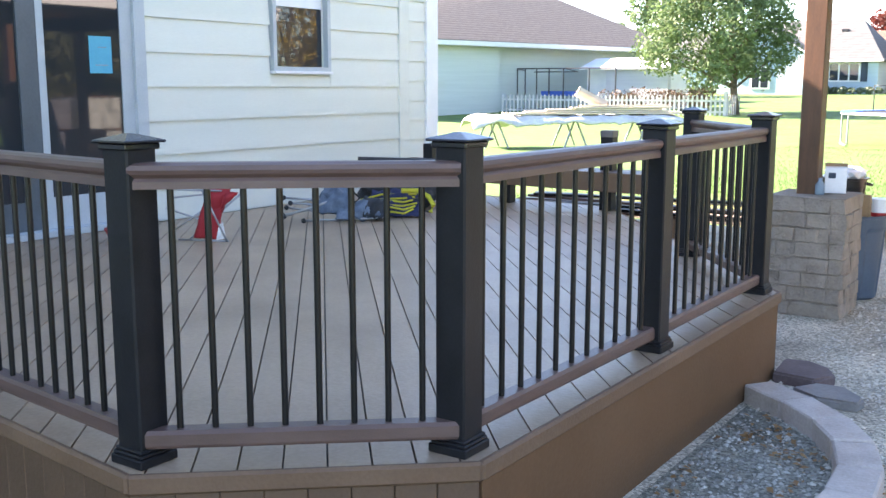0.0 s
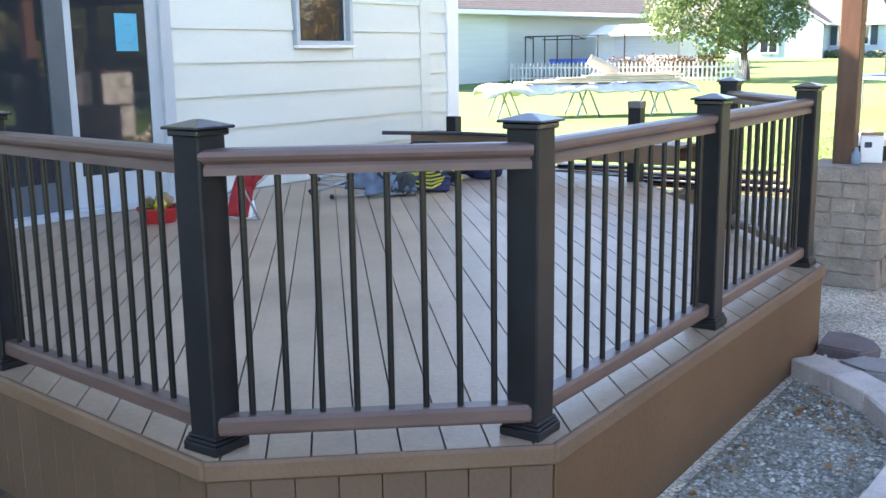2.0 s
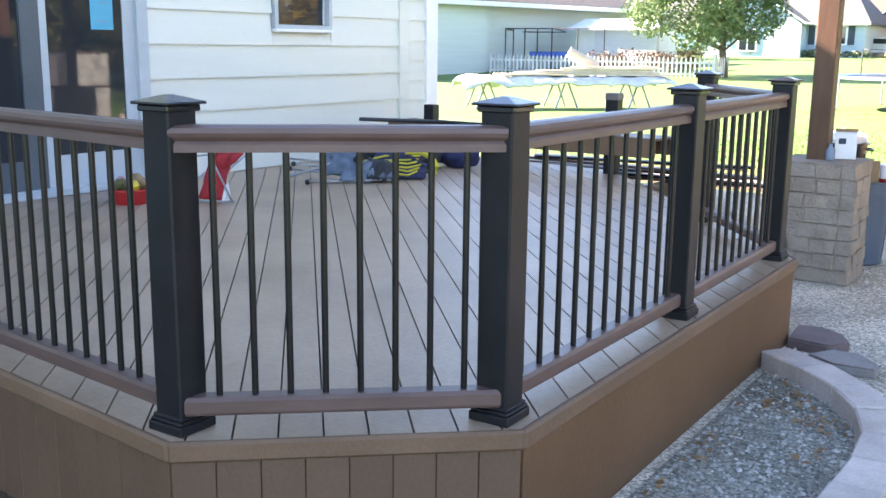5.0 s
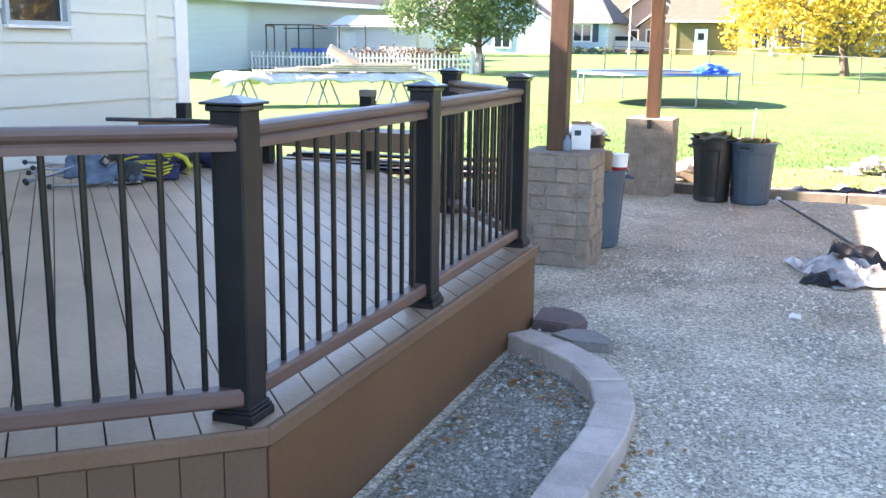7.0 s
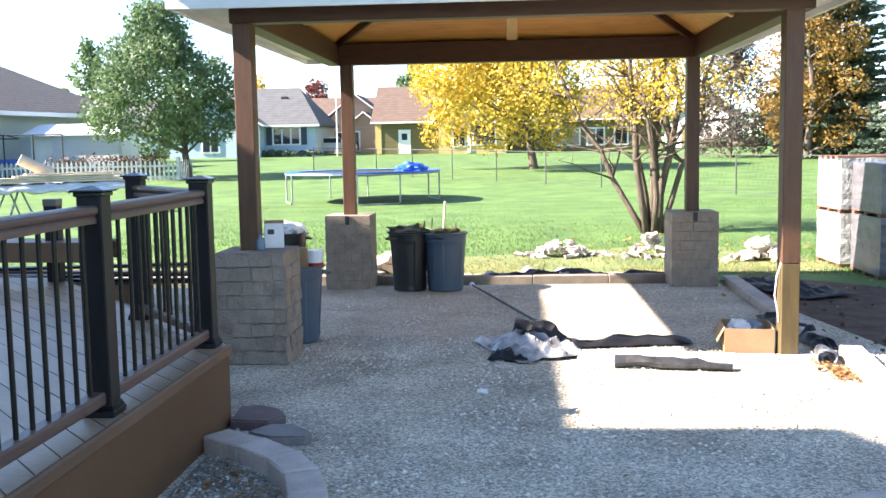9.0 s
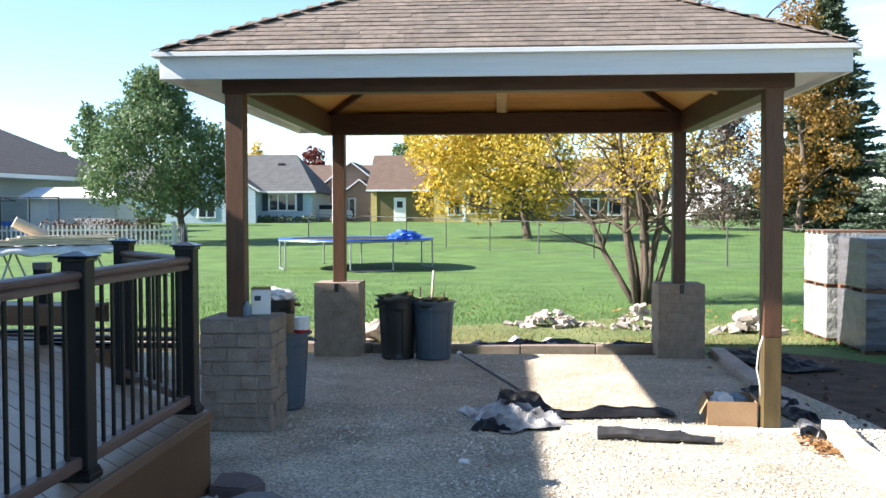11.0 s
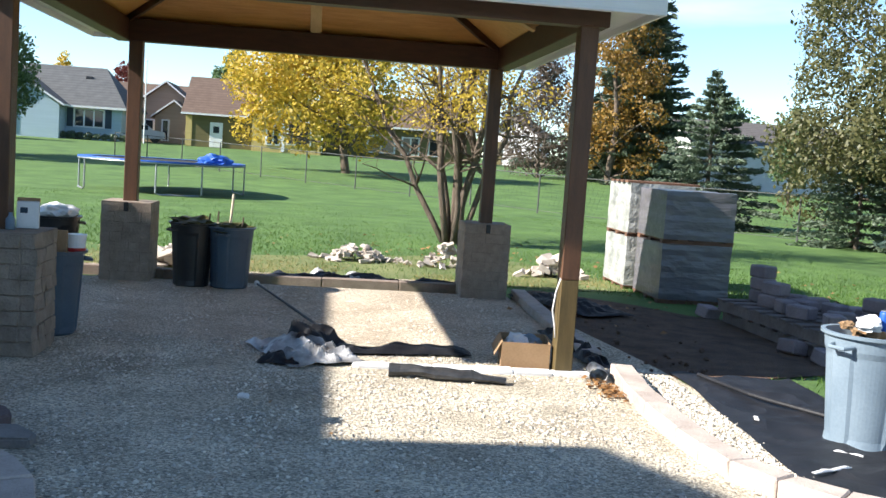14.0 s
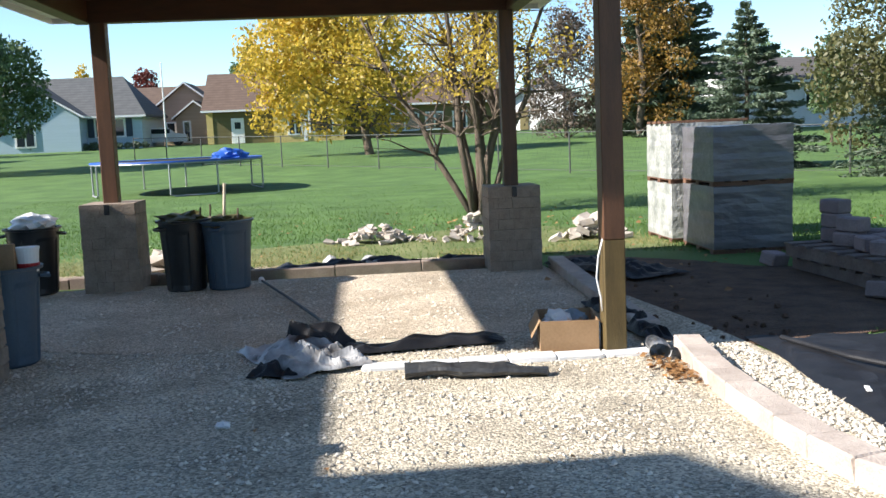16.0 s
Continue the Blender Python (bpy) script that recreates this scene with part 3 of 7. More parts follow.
for b in ((EX0 + 0.03, EX1 - 0.03, EY0 + 0.03, GY0 - 0.101), (EX0 + 0.03, EX1 - 0.03, GY1 + 0.101, EY1 - 0.03), (EX0 + 0.03, GX0 - 0.101, GY0 - 0.10, GY1 + 0.10), (GX1 + 0.101, EX1 - 0.03, GY0 - 0.10, GY1 + 0.10)):
    part("soffit", boxed(*b, EZ0 + 0.052, EZ0 + 0.07), M_WHITE, gazebo, "pale soffit panel")

# hipped roof: deck, ceiling boards, rafters, shingles
CXm, CYm = (EX0 + EX1) / 2, (EY0 + EY1) / 2
HALF = (EY1 - EY0) / 2
RIDGE = ((EX1 - EX0) - (EY1 - EY0)) / 2
PITCH = 0.50


def hip_shell(grow, dz, thick):
    """The four slopes as a thin shell, moved up by dz."""
    bm = bmesh.new()
    rings = []
    for t in (0, -thick):
        c = [(EX0 - grow, EY0 - grow), (EX1 + grow, EY0 - grow), (EX1 + grow, EY1 + grow), (EX0 - grow, EY1 + grow)]
        base = [bm.verts.new((x, y, EZ1 + dz + t - grow * PITCH)) for x, y in c]
        top = [bm.verts.new((CXm - RIDGE, CYm, EZ1 + dz + t + HALF * PITCH)), bm.verts.new((CXm + RIDGE, CYm, EZ1 + dz + t + HALF * PITCH))]
        rings.append((base, top))
    for base, top in rings:
        bm.faces.new((base[0], base[1], top[1], top[0]))
        bm.faces.new((base[1], base[2], top[1]))
        bm.faces.new((base[2], base[3], top[0], top[1]))
        bm.faces.new((base[3], base[0], top[0]))
    for k in range(4):
        bm.faces.new((rings[0][0][k], rings[0][0][(k + 1) % 4], rings[1][0][(k + 1) % 4], rings[1][0][k]))
    return bm


part("roof_deck", hip_shell(0.045, 0.030, 0.02), M_SHINGLE, gazebo)
part("ceiling", hip_shell(-0.36, -0.19, 0.018), M_CEIL, gazebo, "stained pine board ceiling under the slopes")
for cx, cy, tx in ((EX0, EY0, CXm - RIDGE), (EX1, EY0, CXm + RIDGE), (EX1, EY1, CXm + RIDGE), (EX0, EY1, CXm - RIDGE)):
    a = Vector((cx, cy, EZ1 - 0.22))
    b = Vector((tx, CYm, EZ1 + HALF * PITCH - 0.22))
    a = a.lerp(b, 0.17)
    bm = bmesh.new()
    d = (b - a)
    m = Matrix.Translation(a) @ d.to_track_quat("X", "Z").to_matrix().to_4x4()
    box(bm, 0, d.length, -0.02, 0.02, -0.07, 0.02, 0.003, m)
    part("hip_rafter", bm, M_STAIN, gazebo)
for x0, y0, x1, y1 in ((CXm, EY0, CXm, CYm), (CXm, EY1, CXm, CYm), (EX0, CYm, CXm - RIDGE, CYm), (EX1, CYm, CXm + RIDGE, CYm)):
    a = Vector((x0, y0, EZ1 - 0.21))
    b = Vector((x1, y1, EZ1 + HALF * PITCH - 0.21))
    a = a.lerp(b, 0.12)
    d = (b - a)
    m = Matrix.Translation(a) @ d.to_track_quat("X", "Z").to_matrix().to_4x4()
    part("rafter", boxed(0, d.length, -0.06, 0.06, -0.05, 0.02, 0.003, m), M_RAFTER, gazebo, "pale pine rafter")

# ---- stone pedestals ----
BLOCK_MESHES = {}


def rough_block(w, d, h, seed, worn=0.005):
    """A split-faced block with worn edges, on its own centre."""
    key = (round(w, 3), round(d, 3), round(h, 3), seed, worn)
    if key not in BLOCK_MESHES:
        r = random.Random(seed)
        bm = boxed(-w / 2, w / 2, -d / 2, d / 2, 0.0, h, worn)
        for v in bm.verts:
            v.co += Vector((r.uniform(-1, 1), r.uniform(-1, 1), r.uniform(-0.3, 0.3))) * worn
        me = bpy.data.meshes.new("block")
        bmesh.ops.recalc_face_normals(bm, faces=bm.faces)
        bm.to_mesh(me)
        bm.free()
        me.materials.append(M_BLOCK)
        BLOCK_MESHES[key] = me
    return BLOCK_MESHES[key]


def pedestal(x, y, h, courses, side, worn=0.0035):
    ped = thing("pedestal", "square stone-block pedestal carrying a gazebo post", "pedestal", "gazebo pedestals", at=pose(x, y, 0))
    hc = h / courses
    s = side / 2
    part("core", boxed(-s + 0.012, s - 0.012, -s + 0.012, s - 0.012, 0, h - 0.004), M_BLOCK, ped)
    dep = 0.10
    for c in range(courses):
        for f in range(4):
            first = 0.22 + 0.2 * ((c + f) % 2) + rng.uniform(-0.06, 0.06)
            second = first + 0.30 + rng.uniform(-0.08, 0.08)
            ln = side - dep
            edges = (0, first, second, 1) if rng.random() < 0.7 else (0, (first + second) / 2, 1)
            for k, (a, b) in enumerate(zip(edges, edges[1:])):
                w = ln * (b - a) - 0.002
                ob = mesh_part("block", rough_block(round(w, 3), dep, hc - 0.002, (c * 3 + k) % 7, worn), None, ped)
                t = -s + ln * (a + b) / 2
                ob.matrix_basis = Matrix.Rotation(f * math.pi / 2, 4, "Z") @ pose(t, -s + dep / 2 + rng.uniform(-0.9, 0.9) * worn, c * hc)
    part("cap_slab", boxed(-s + 0.004, s - 0.004, -s + 0.004, s - 0.004, h - 0.003, h + 0.004, 0.002), M_BLOCK, ped)
    return ped


pedestal(GX0 + 0.035, GY0, 0.86, 8, 0.55, 0.008)
pedestal(GX0 + 0.125, GY1 + 0.04, 0.86, 8, 0.53)
pedestal(GX1 - 0.055, GY1 + 0.05, 0.85, 8, 0.53)

# ---- trees ----
M_BARK = surface("grey_bark", (0.075, 0.056, 0.041), (0.20, 0.152, 0.112), 0.95, 6, 40, 0.9, stretch=(3, 3, 0.6), depth=0.03)
M_LEAF_GREEN = leafy("green_leaves", (0.044, 0.085, 0.034), (0.19, 0.28, 0.122))
M_LEAF_YELLOW = leafy("yellow_leaves", (0.26, 0.19, 0.02), (0.84, 0.60, 0.085), 0.45)
M_LEAF_ORANGE = leafy("orange_leaves", (0.10, 0.065, 0.018), (0.42, 0.235, 0.04), 0.35)
M_LEAF_MIXED = leafy("turning_leaves", (0.040, 0.055, 0.022), (0.20, 0.185, 0.070))
M_NEEDLE = leafy("spruce_needles", (0.042, 0.070, 0.042), (0.135, 0.18, 0.11), 0.1)
M_NEEDLE_BLUE = leafy("blue_spruce_needles", (0.035, 0.06, 0.05), (0.10, 0.15, 0.13), 0.1)
M_LEAF_TWIG = leafy("withered_leaves", (0.075, 0.058, 0.046), (0.19, 0.145, 0.11), 0.2)
M_LEAF_RED = leafy("red_leaves", (0.11, 0.022, 0.02), (0.20, 0.05, 0.035), 0.3)


def leaf_cloud(centres, radii, count, size, seed, flat=0.8):
    """Many single leaves and sprays scattered through a set of uneven clumps."""
    r = np.random.RandomState(seed)
    cs = np.array(centres, float)
    rs = np.array(radii, float)
    wts = rs ** 2 / (rs ** 2).sum()
    pick = r.choice(len(cs), count, p=wts)
    way = r.normal(size=(count, 3))
    way /= np.linalg.norm(way, axis=1)[:, None]
    dist = r.uniform(0.35, 1.0, count) ** 0.5 * r.uniform(0.8, 1.12, count)
    way[:, 2] *= flat
    at = cs[pick] + way * (rs[pick] * dist)[:, None]
    a = r.normal(size=(count, 3))
    a /= np.linalg.norm(a, axis=1)[:, None]
    b = np.cross(a, r.normal(size=(count, 3)))
    b /= np.linalg.norm(b, axis=1)[:, None]
    sz = size * r.uniform(0.55, 1.35, count)[:, None]
    v = np.stack([at - a * sz, at - b * sz * 0.55, at + a * sz, at + b * sz * 0.55], axis=1).reshape(-1, 3)
    f = np.arange(count * 4).reshape(-1, 4)
    me = bpy.data.meshes.new("crown")
    me.from_pydata(v.tolist(), [], f.tolist())
    return me


def limb(bm, a, b, r0, r1, seed, bend=0.12, steps=5):
    r = random.Random(seed)
    a, b = Vector(a), Vector(b)
    ln = (b - a).length
    pts = []
    for i in range(steps + 1):
        s = i / steps
        w = math.sin(s * math.pi) * bend * ln
        pts.append(a.lerp(b, s) + Vector((r.uniform(-1, 1), r.uniform(-1, 1), r.uniform(-0.4, 0.4))) * w * 0.6)
    tube(bm, pts, r0, 7, r1)
    return pts


def broadleaf(x, y, h, spread, mat, label, seed, base=0.25, leaves=9000, leaf=0.16, trunk=0.2, clumps=34, lean=(0, 0), flat=0.85, squash=1.0):
    """A tapered trunk with limbs and an uneven crown of single leaves."""
    r = random.Random(seed)
    tree = thing("tree", label, "tree", at=pose(x, y, 0))
    bm = bmesh.new()
    top = Vector((lean[0] * 0.35, lean[1] * 0.35, h * 0.72))
    limb(bm, (0, 0, -0.1), top, trunk, trunk * 0.25, seed, 0.03, 7)
    cs, rs = [], []
    for i in range(clumps):
        s = (i + 0.5) / clumps
        z = h * (base + (1 - base) * s)
        k = (s * 1.02)
        prof = math.sin(min(1.0, 0.18 + 0.9 * k) * math.pi) ** 0.7 * squash
        ang = i * 2.4 + r.uniform(-0.4, 0.4)
        d = spread / 2 * max(prof, 0.12) * r.uniform(0.55, 0.95)
        c = Vector((math.cos(ang) * d + lean[0] * (0.5 + 0.5 * s), math.sin(ang) * d + lean[1] * (0.5 + 0.5 * s), z + r.uniform(-0.05, 0.05) * h))
        cs.append(tuple(c))
        rs.append(spread * r.uniform(0.10, 0.19))
        if i % 2 == 0:
            z0 = min(h * 0.66, max(h * base * 0.7, z - d * 0.8))
            limb(bm, (lean[0] * 0.35 * z0 / h, lean[1] * 0.35 * z0 / h, z0), c, trunk * 0.28, trunk * 0.05, seed + i, 0.10, 4)
    for i in range(10):
        s = r.uniform(0.1, 0.95)
        cs.append((lean[0] * (0.5 + 0.5 * s) + r.uniform(-1, 1) * spread * 0.2, lean[1] * s + r.uniform(-1, 1) * spread * 0.2, h * (base + (1 - base) * s * 0.9)))
        rs.append(spread * 0.16)
    part("trunk", bm, M_BARK, tree, smooth=True)
    mesh_part("crown", leaf_cloud(cs, rs, leaves, leaf, seed, flat), mat, tree)
    return tree


def spruce(x, y, h, spread, mat, label, seed, count=9000, size=0.11):
    """A conifer with whorls of drooping sprays down to the ground."""
    r = np.random.RandomState(seed)
    tree = thing("tree", label, "tree", at=pose(x, y, 0))
    bm = bmesh.new()
    tube(bm, [(0, 0, -0.1), (0, 0, h * 0.5), (0, 0, h)], h * 0.018, 7, 0.01)
    whorls = int(h * 4.5)
    pts = []
    per = count // (whorls * 11)
    for i in range(whorls):
        s = i / whorls
        z = h * (0.05 + 0.95 * s)
        reach = spread / 2 * (1 - s) ** 0.95 + 0.02
        for k in range(11):
            ang = r.uniform(0, math.tau)
            ln = reach * r.uniform(0.6, 1.12)
            few = int(per * 2.2 * ln / (spread / 2)) + 8
            t = r.uniform(0.15, 1.0, few) ** 0.7
            up = (-0.18 + 0.42 * s) * ln
            width = 0.05 + 0.22 * ln * (1 - t * 0.7)
            off = r.normal(size=few) * width * 0.55
            px = math.cos(ang) * ln * t - math.sin(ang) * off
            py = math.sin(ang) * ln * t + math.cos(ang) * off
            pz = z + up * t + 0.05 * ln * t * t + r.normal(size=few) * 0.04
            pts.append(np.stack([px, py, pz, np.full(few, ang)], axis=1))
            if k % 4 == 0:
                tube(bm, [(0, 0, z), (math.cos(ang) * ln * 0.9, math.sin(ang) * ln * 0.9, z + up * 0.9)], 0.012 + 0.008 * ln, 4, 0.004, False)
    part("trunk", bm, M_BARK, tree)
    p = np.concatenate(pts)
    n = len(p)
    out = np.stack([np.cos(p[:, 3]), np.sin(p[:, 3]), r.normal(size=n) * 0.35], axis=1) + r.normal(size=(n, 3)) * 0.35
    out /= np.linalg.norm(out, axis=1)[:, None]
    side = np.cross(out, r.normal(size=(n, 3)))
    side /= np.linalg.norm(side, axis=1)[:, None]
    sz = size * r.uniform(0.6, 1.4, n)[:, None]
    at = p[:, :3]
    v = np.stack([at - out * sz, at - side * sz * 0.28, at + out * sz, at + side * sz * 0.28], axis=1).reshape(-1, 3)
    me = bpy.data.meshes.new("crown")
    me.from_pydata(v.tolist(), [], np.arange(n * 4).reshape(-1, 4).tolist())
    mesh_part("crown", me, mat, tree)
    return tree



# ---- distance ----
broadleaf(-14.1, 44.0, 7.7, 7.2, M_LEAF_GREEN, "broad green maple standing in the lawn", 11, 0.29, 27000, 0.10, 0.20, 46, lean=(-1.4, 0))
broadleaf(2.2, 47.6, 8.6, 8.8, M_LEAF_YELLOW, "bright yellow autumn tree on the far lawn", 12, 0.27, 24000, 0.115, 0.24, 44, lean=(-2.6, 0))
spruce(12.86, 28.0, 4.85, 4.6, M_NEEDLE, "dark green spruce beyond the fence", 13, 42000, 0.07)
spruce(19.6, 57.0, 16.0, 9.0, M_NEEDLE, "tall dark pine behind the lawn", 14, 36000, 0.22)
broadleaf(17.2, 54.0, 13.0, 6.6, M_LEAF_ORANGE, "tall orange autumn tree", 15, 0.10, 9500, 0.11, 0.24, 34)
broadleaf(15.3, 21.6, 9.8, 7.0, M_LEAF_MIXED, "tall tree with turning green and brown leaves", 16, 0.12, 50000, 0.066, 0.17, 44)
spruce(14.3, 21.6, 3.6, 3.7, M_NEEDLE, "dark spruce under the tall tree", 17, 14000, 0.08)
spruce(15.6, 20.2, 2.3, 2.8, M_NEEDLE_BLUE, "low blue spruce beside the lawn", 18, 14000, 0.08)
spruce(17.3, 20.8, 2.8, 3.0, M_NEEDLE_BLUE, "blue spruce beside the lawn", 19, 12000, 0.08)
broadleaf(21.3, 40.0, 4.7, 2.1, M_LEAF_GREEN, "small green tree by a pale house", 20, 0.3, 4000, 0.08, 0.07, 22)
broadleaf(-22.4, 118.0, 9.2, 7.0, M_LEAF_RED, "dark red tree behind the roofs", 21, 0.2, 5000, 0.2, 0.3, 24)
broadleaf(-28.8, 116.0, 10.2, 5.0, M_LEAF_YELLOW, "pale yellow tree behind the roofs", 22, 0.3, 3000, 0.2, 0.3, 20)
broadleaf(-10.3, 120.0, 11.4, 7.0, M_LEAF_GREEN, "green tree behind the roofs", 23, 0.3, 5000, 0.25, 0.3, 24)
broadleaf(-28.0, 66.0, 9.0, 4.6, M_LEAF_GREEN, "green tree beyond the neighbouring roof", 24, 0.2, 3600, 0.17, 0.25, 26)
broadleaf(33.0, 76.0, 6.8, 9.0, M_LEAF_GREEN, "green tree behind the pale house", 25, 0.15, 6000, 0.2, 0.25, 26)
broadleaf(20.5, 66.0, 7.2, 5.6, M_LEAF_ORANGE, "bushy tree with brown leaves", 26, 0.05, 9000, 0.17, 0.2, 34)
broadleaf(13.9, 58.0, 7.6, 5.6, M_LEAF_TWIG, "twiggy tree with withered brown leaves", 27, 0.12, 11000, 0.095, 0.12, 48)


def hedge_line():
    """The low dark row of woods along the horizon."""
    r = np.random.RandomState(5)
    cs = [(x, 150 + r.uniform(-12, 12), 2.2 + r.uniform(0, 2.6)) for x in np.arange(-140, 160, 5)]
    me = leaf_cloud(cs, [4.6 + r.uniform(-1, 2) for _ in cs], 16000, 0.6, 6, 0.8)
    return tagged(mesh_part("far_woods", me, M_LEAF_GREEN), "low dark row of woods on the horizon", "woods", kind="stuff")


hedge_line()

# the many-stemmed tree beyond the gazebo
def many_stems(x, y):
    r = random.Random(31)
    tree = thing("tree", "many-stemmed grey tree with sparse yellow leaves", "tree", at=pose(x, y, 0))
    bm = bmesh.new()
    cs, rs = [], []
    for i, (ang, reach, h, r0) in enumerate(((2.7, 2.2, 3.6, 0.065), (2.3, 1.2, 5.2, 0.075), (0.4, 0.6, 5.8, 0.085), (1.4, 0.3, 5.6, 0.07), (3.3, 0.6, 5.0, 0.07), (0.0, 1.7, 4.8, 0.06), (4.6, 0.9, 5.0, 0.06), (1.0, 1.0, 5.6, 0.07), (5.6, 0.7, 5.7, 0.075))):
        a = Vector((math.cos(ang) * 0.11, math.sin(ang) * 0.11, -0.1))
        tip = Vector((math.cos(ang) * reach, math.sin(ang) * reach, h))
        pts = limb(bm, a, tip, r0, 0.02, 40 + i, 0.05, 7)
        for k in range(2, len(pts)):
            for j in range(3):
                way = Vector((r.uniform(-1, 1), r.uniform(-1, 1), r.uniform(0.0, 0.9))).normalized()
                ln = r.uniform(0.7, 1.7)
                q = limb(bm, pts[k], pts[k] + way * ln, 0.022, 0.006, 90 + i * 31 + k * 5 + j, 0.14, 4)
                for w in range(3):
                    e = q[-1] + Vector((r.uniform(-1, 1), r.uniform(-1, 1), r.uniform(-0.6, 0.8))) * 0.5
                    tube(bm, [q[2 + w % 3], e], 0.007, 3, 0.003, False)
                    if q[-1].x < 0.9 and e.z > 2.1:
                        cs.append(tuple(e))
                        rs.append(r.uniform(0.22, 0.48))
    part("trunk", bm, M_BARK, tree, smooth=True)
    mesh_part("crown", leaf_cloud(cs, rs, 15000, 0.036, 32, 0.9), M_LEAF_YELLOW, tree)
    return tree


many_stems(3.55, 16.5)

# ---- far houses ----
M_BLUEWALL = surface("pale_blue_siding", (0.34, 0.45, 0.52), (0.40, 0.51, 0.58), 0.7, 1.0, 12, 0.2, stretch=(0.3, 0.3, 8))
M_OLIVE = surface("olive_siding", (0.115, 0.095, 0.035), (0.16, 0.13, 0.05), 0.7, 1.0, 12, 0.2, stretch=(0.3, 0.3, 8))
M_YELLOWWALL = surface("yellow_siding", (0.50, 0.38, 0.14), (0.58, 0.45, 0.18), 0.7, 1.0, 12, 0.2, stretch=(0.3, 0.3, 8))
M_TANWALL = surface("tan_siding", (0.36, 0.26, 0.19), (0.43, 0.32, 0.24), 0.7, 1.0, 12, 0.2, stretch=(0.3, 0.3, 8))
M_GREENGREY = surface("grey_green_siding", (0.47, 0.53, 0.52), (0.54, 0.60, 0.59), 0.7, 1.0, 12, 0.2, stretch=(0.3, 0.3, 8))
M_PIPE = surface("black_pipe", (0.012, 0.012, 0.014), (0.03, 0.03, 0.032), 0.5, 6, 60, 0.05)
M_SHUTTER = surface("navy_shutter", (0.02, 0.035, 0.06), (0.03, 0.05, 0.08), 0.6, 4, 30, 0.1)


def gable_house(name, label, x0, x1, y0, y1, z0, eave, ridge, wall_mat, roof_mat, along="x", over=0.4, turn=None):
    """A house body with a pitched roof; along: the way its ridge runs."""
    h = thing(name, label, "house")
    bm = boxed(x0, x1, y0, y1, z0 - 0.3, eave)
    part("wall", bm, wall_mat, h)
    if along == "x":
        ym = (y0 + y1) / 2
        prof = [(y0 - over, eave - 0.15), (y0 - over, eave + 0.02), (ym, ridge), (y1 + over, eave + 0.02), (y1 + over, eave - 0.15)]
        ends = (x0 - over, x1 + over)
        tri = [[(x, y0, eave), (x, y1, eave), (x, ym, ridge - 0.15)] for x in (x0, x1)]
        pt = lambda e, p: (e, p[0], p[1])
    else:
        xm = (x0 + x1) / 2
        prof = [(x0 - over, eave - 0.15), (x0 - over, eave + 0.02), (xm, ridge), (x1 + over, eave + 0.02), (x1 + over, eave - 0.15)]
        ends = (y0 - over, y1 + over)
        tri = [[(x0, y, eave), (x1, y, eave), (xm, y, ridge - 0.15)] for y in (y0, y1)]
        pt = lambda e, p: (p[0], e, p[1])
    bm = bmesh.new()
    rings = [[bm.verts.new(pt(e, p)) for p in prof] for e in ends]
    under = [[bm.verts.new(pt(e, (p[0], p[1] - 0.18))) for p in prof[1:4]] for e in ends]
    for ring_pair in (rings,):
        for k in (0, 1, 2, 3):
            bm.faces.new((ring_pair[0][k], ring_pair[0][k + 1], ring_pair[1][k + 1], ring_pair[1][k]))
    for k in (0, 1):
        bm.faces.new((under[0][k], under[0][k + 1], under[1][k + 1], under[1][k]))
    for e in (0, 1):
        bm.faces.new((rings[e][1], rings[e][2], under[e][1], under[e][0]))
        bm.faces.new((rings[e][2], rings[e][3], under[e][2], under[e][1]))
    part("roof", bm, roof_mat, h)
    for t in tri:
        bm = bmesh.new()
        bm.faces.new([bm.verts.new(p) for p in t])
        r = bmesh.ops.extrude_face_region(bm, geom=bm.faces[:])
        vs = [v for v in r["geom"] if isinstance(v, bmesh.types.BMVert)]
        bmesh.ops.translate(bm, vec=(0.1 if along == "x" else 0, 0.1 if along != "x" else 0, 0), verts=vs)
        part("gable", bm, wall_mat, h)
    part("gutter", boxed(x0 - over, x1 + over, y0 - over - 0.12, y0 - over, eave - 0.12, eave + 0.02) if along == "x" else boxed(x1 + over, x1 + over + 0.1, y0 - over, y1 + over, eave - 0.12, eave + 0.02), M_WHITE, h)
    return h


def house_window(h, xa, xb, y, za, zb, lights=1, shutters=False):
    """A white framed window on a wall that faces the garden."""
    w = part("window", boxed(xa - 0.08, xb + 0.08, y - 0.08, y - 0.002, za - 0.08, zb + 0.08, 0.01), M_WHITE, h)
    step = (xb - xa) / lights
    for k in range(lights):
        part("pane", boxed(xa + k * step + 0.06, xa + (k + 1) * step - 0.06, y - 0.095, y - 0.07, za + 0.03, zb - 0.03), M_GLASS, w)
    if shutters:
        for a, b in ((xa - 0.55, xa - 0.1), (xb + 0.1, xb + 0.55)):
            part("shutter", boxed(a, b, y - 0.06, y - 0.002, za - 0.05, zb + 0.05), M_SHUTTER, w)
    return w


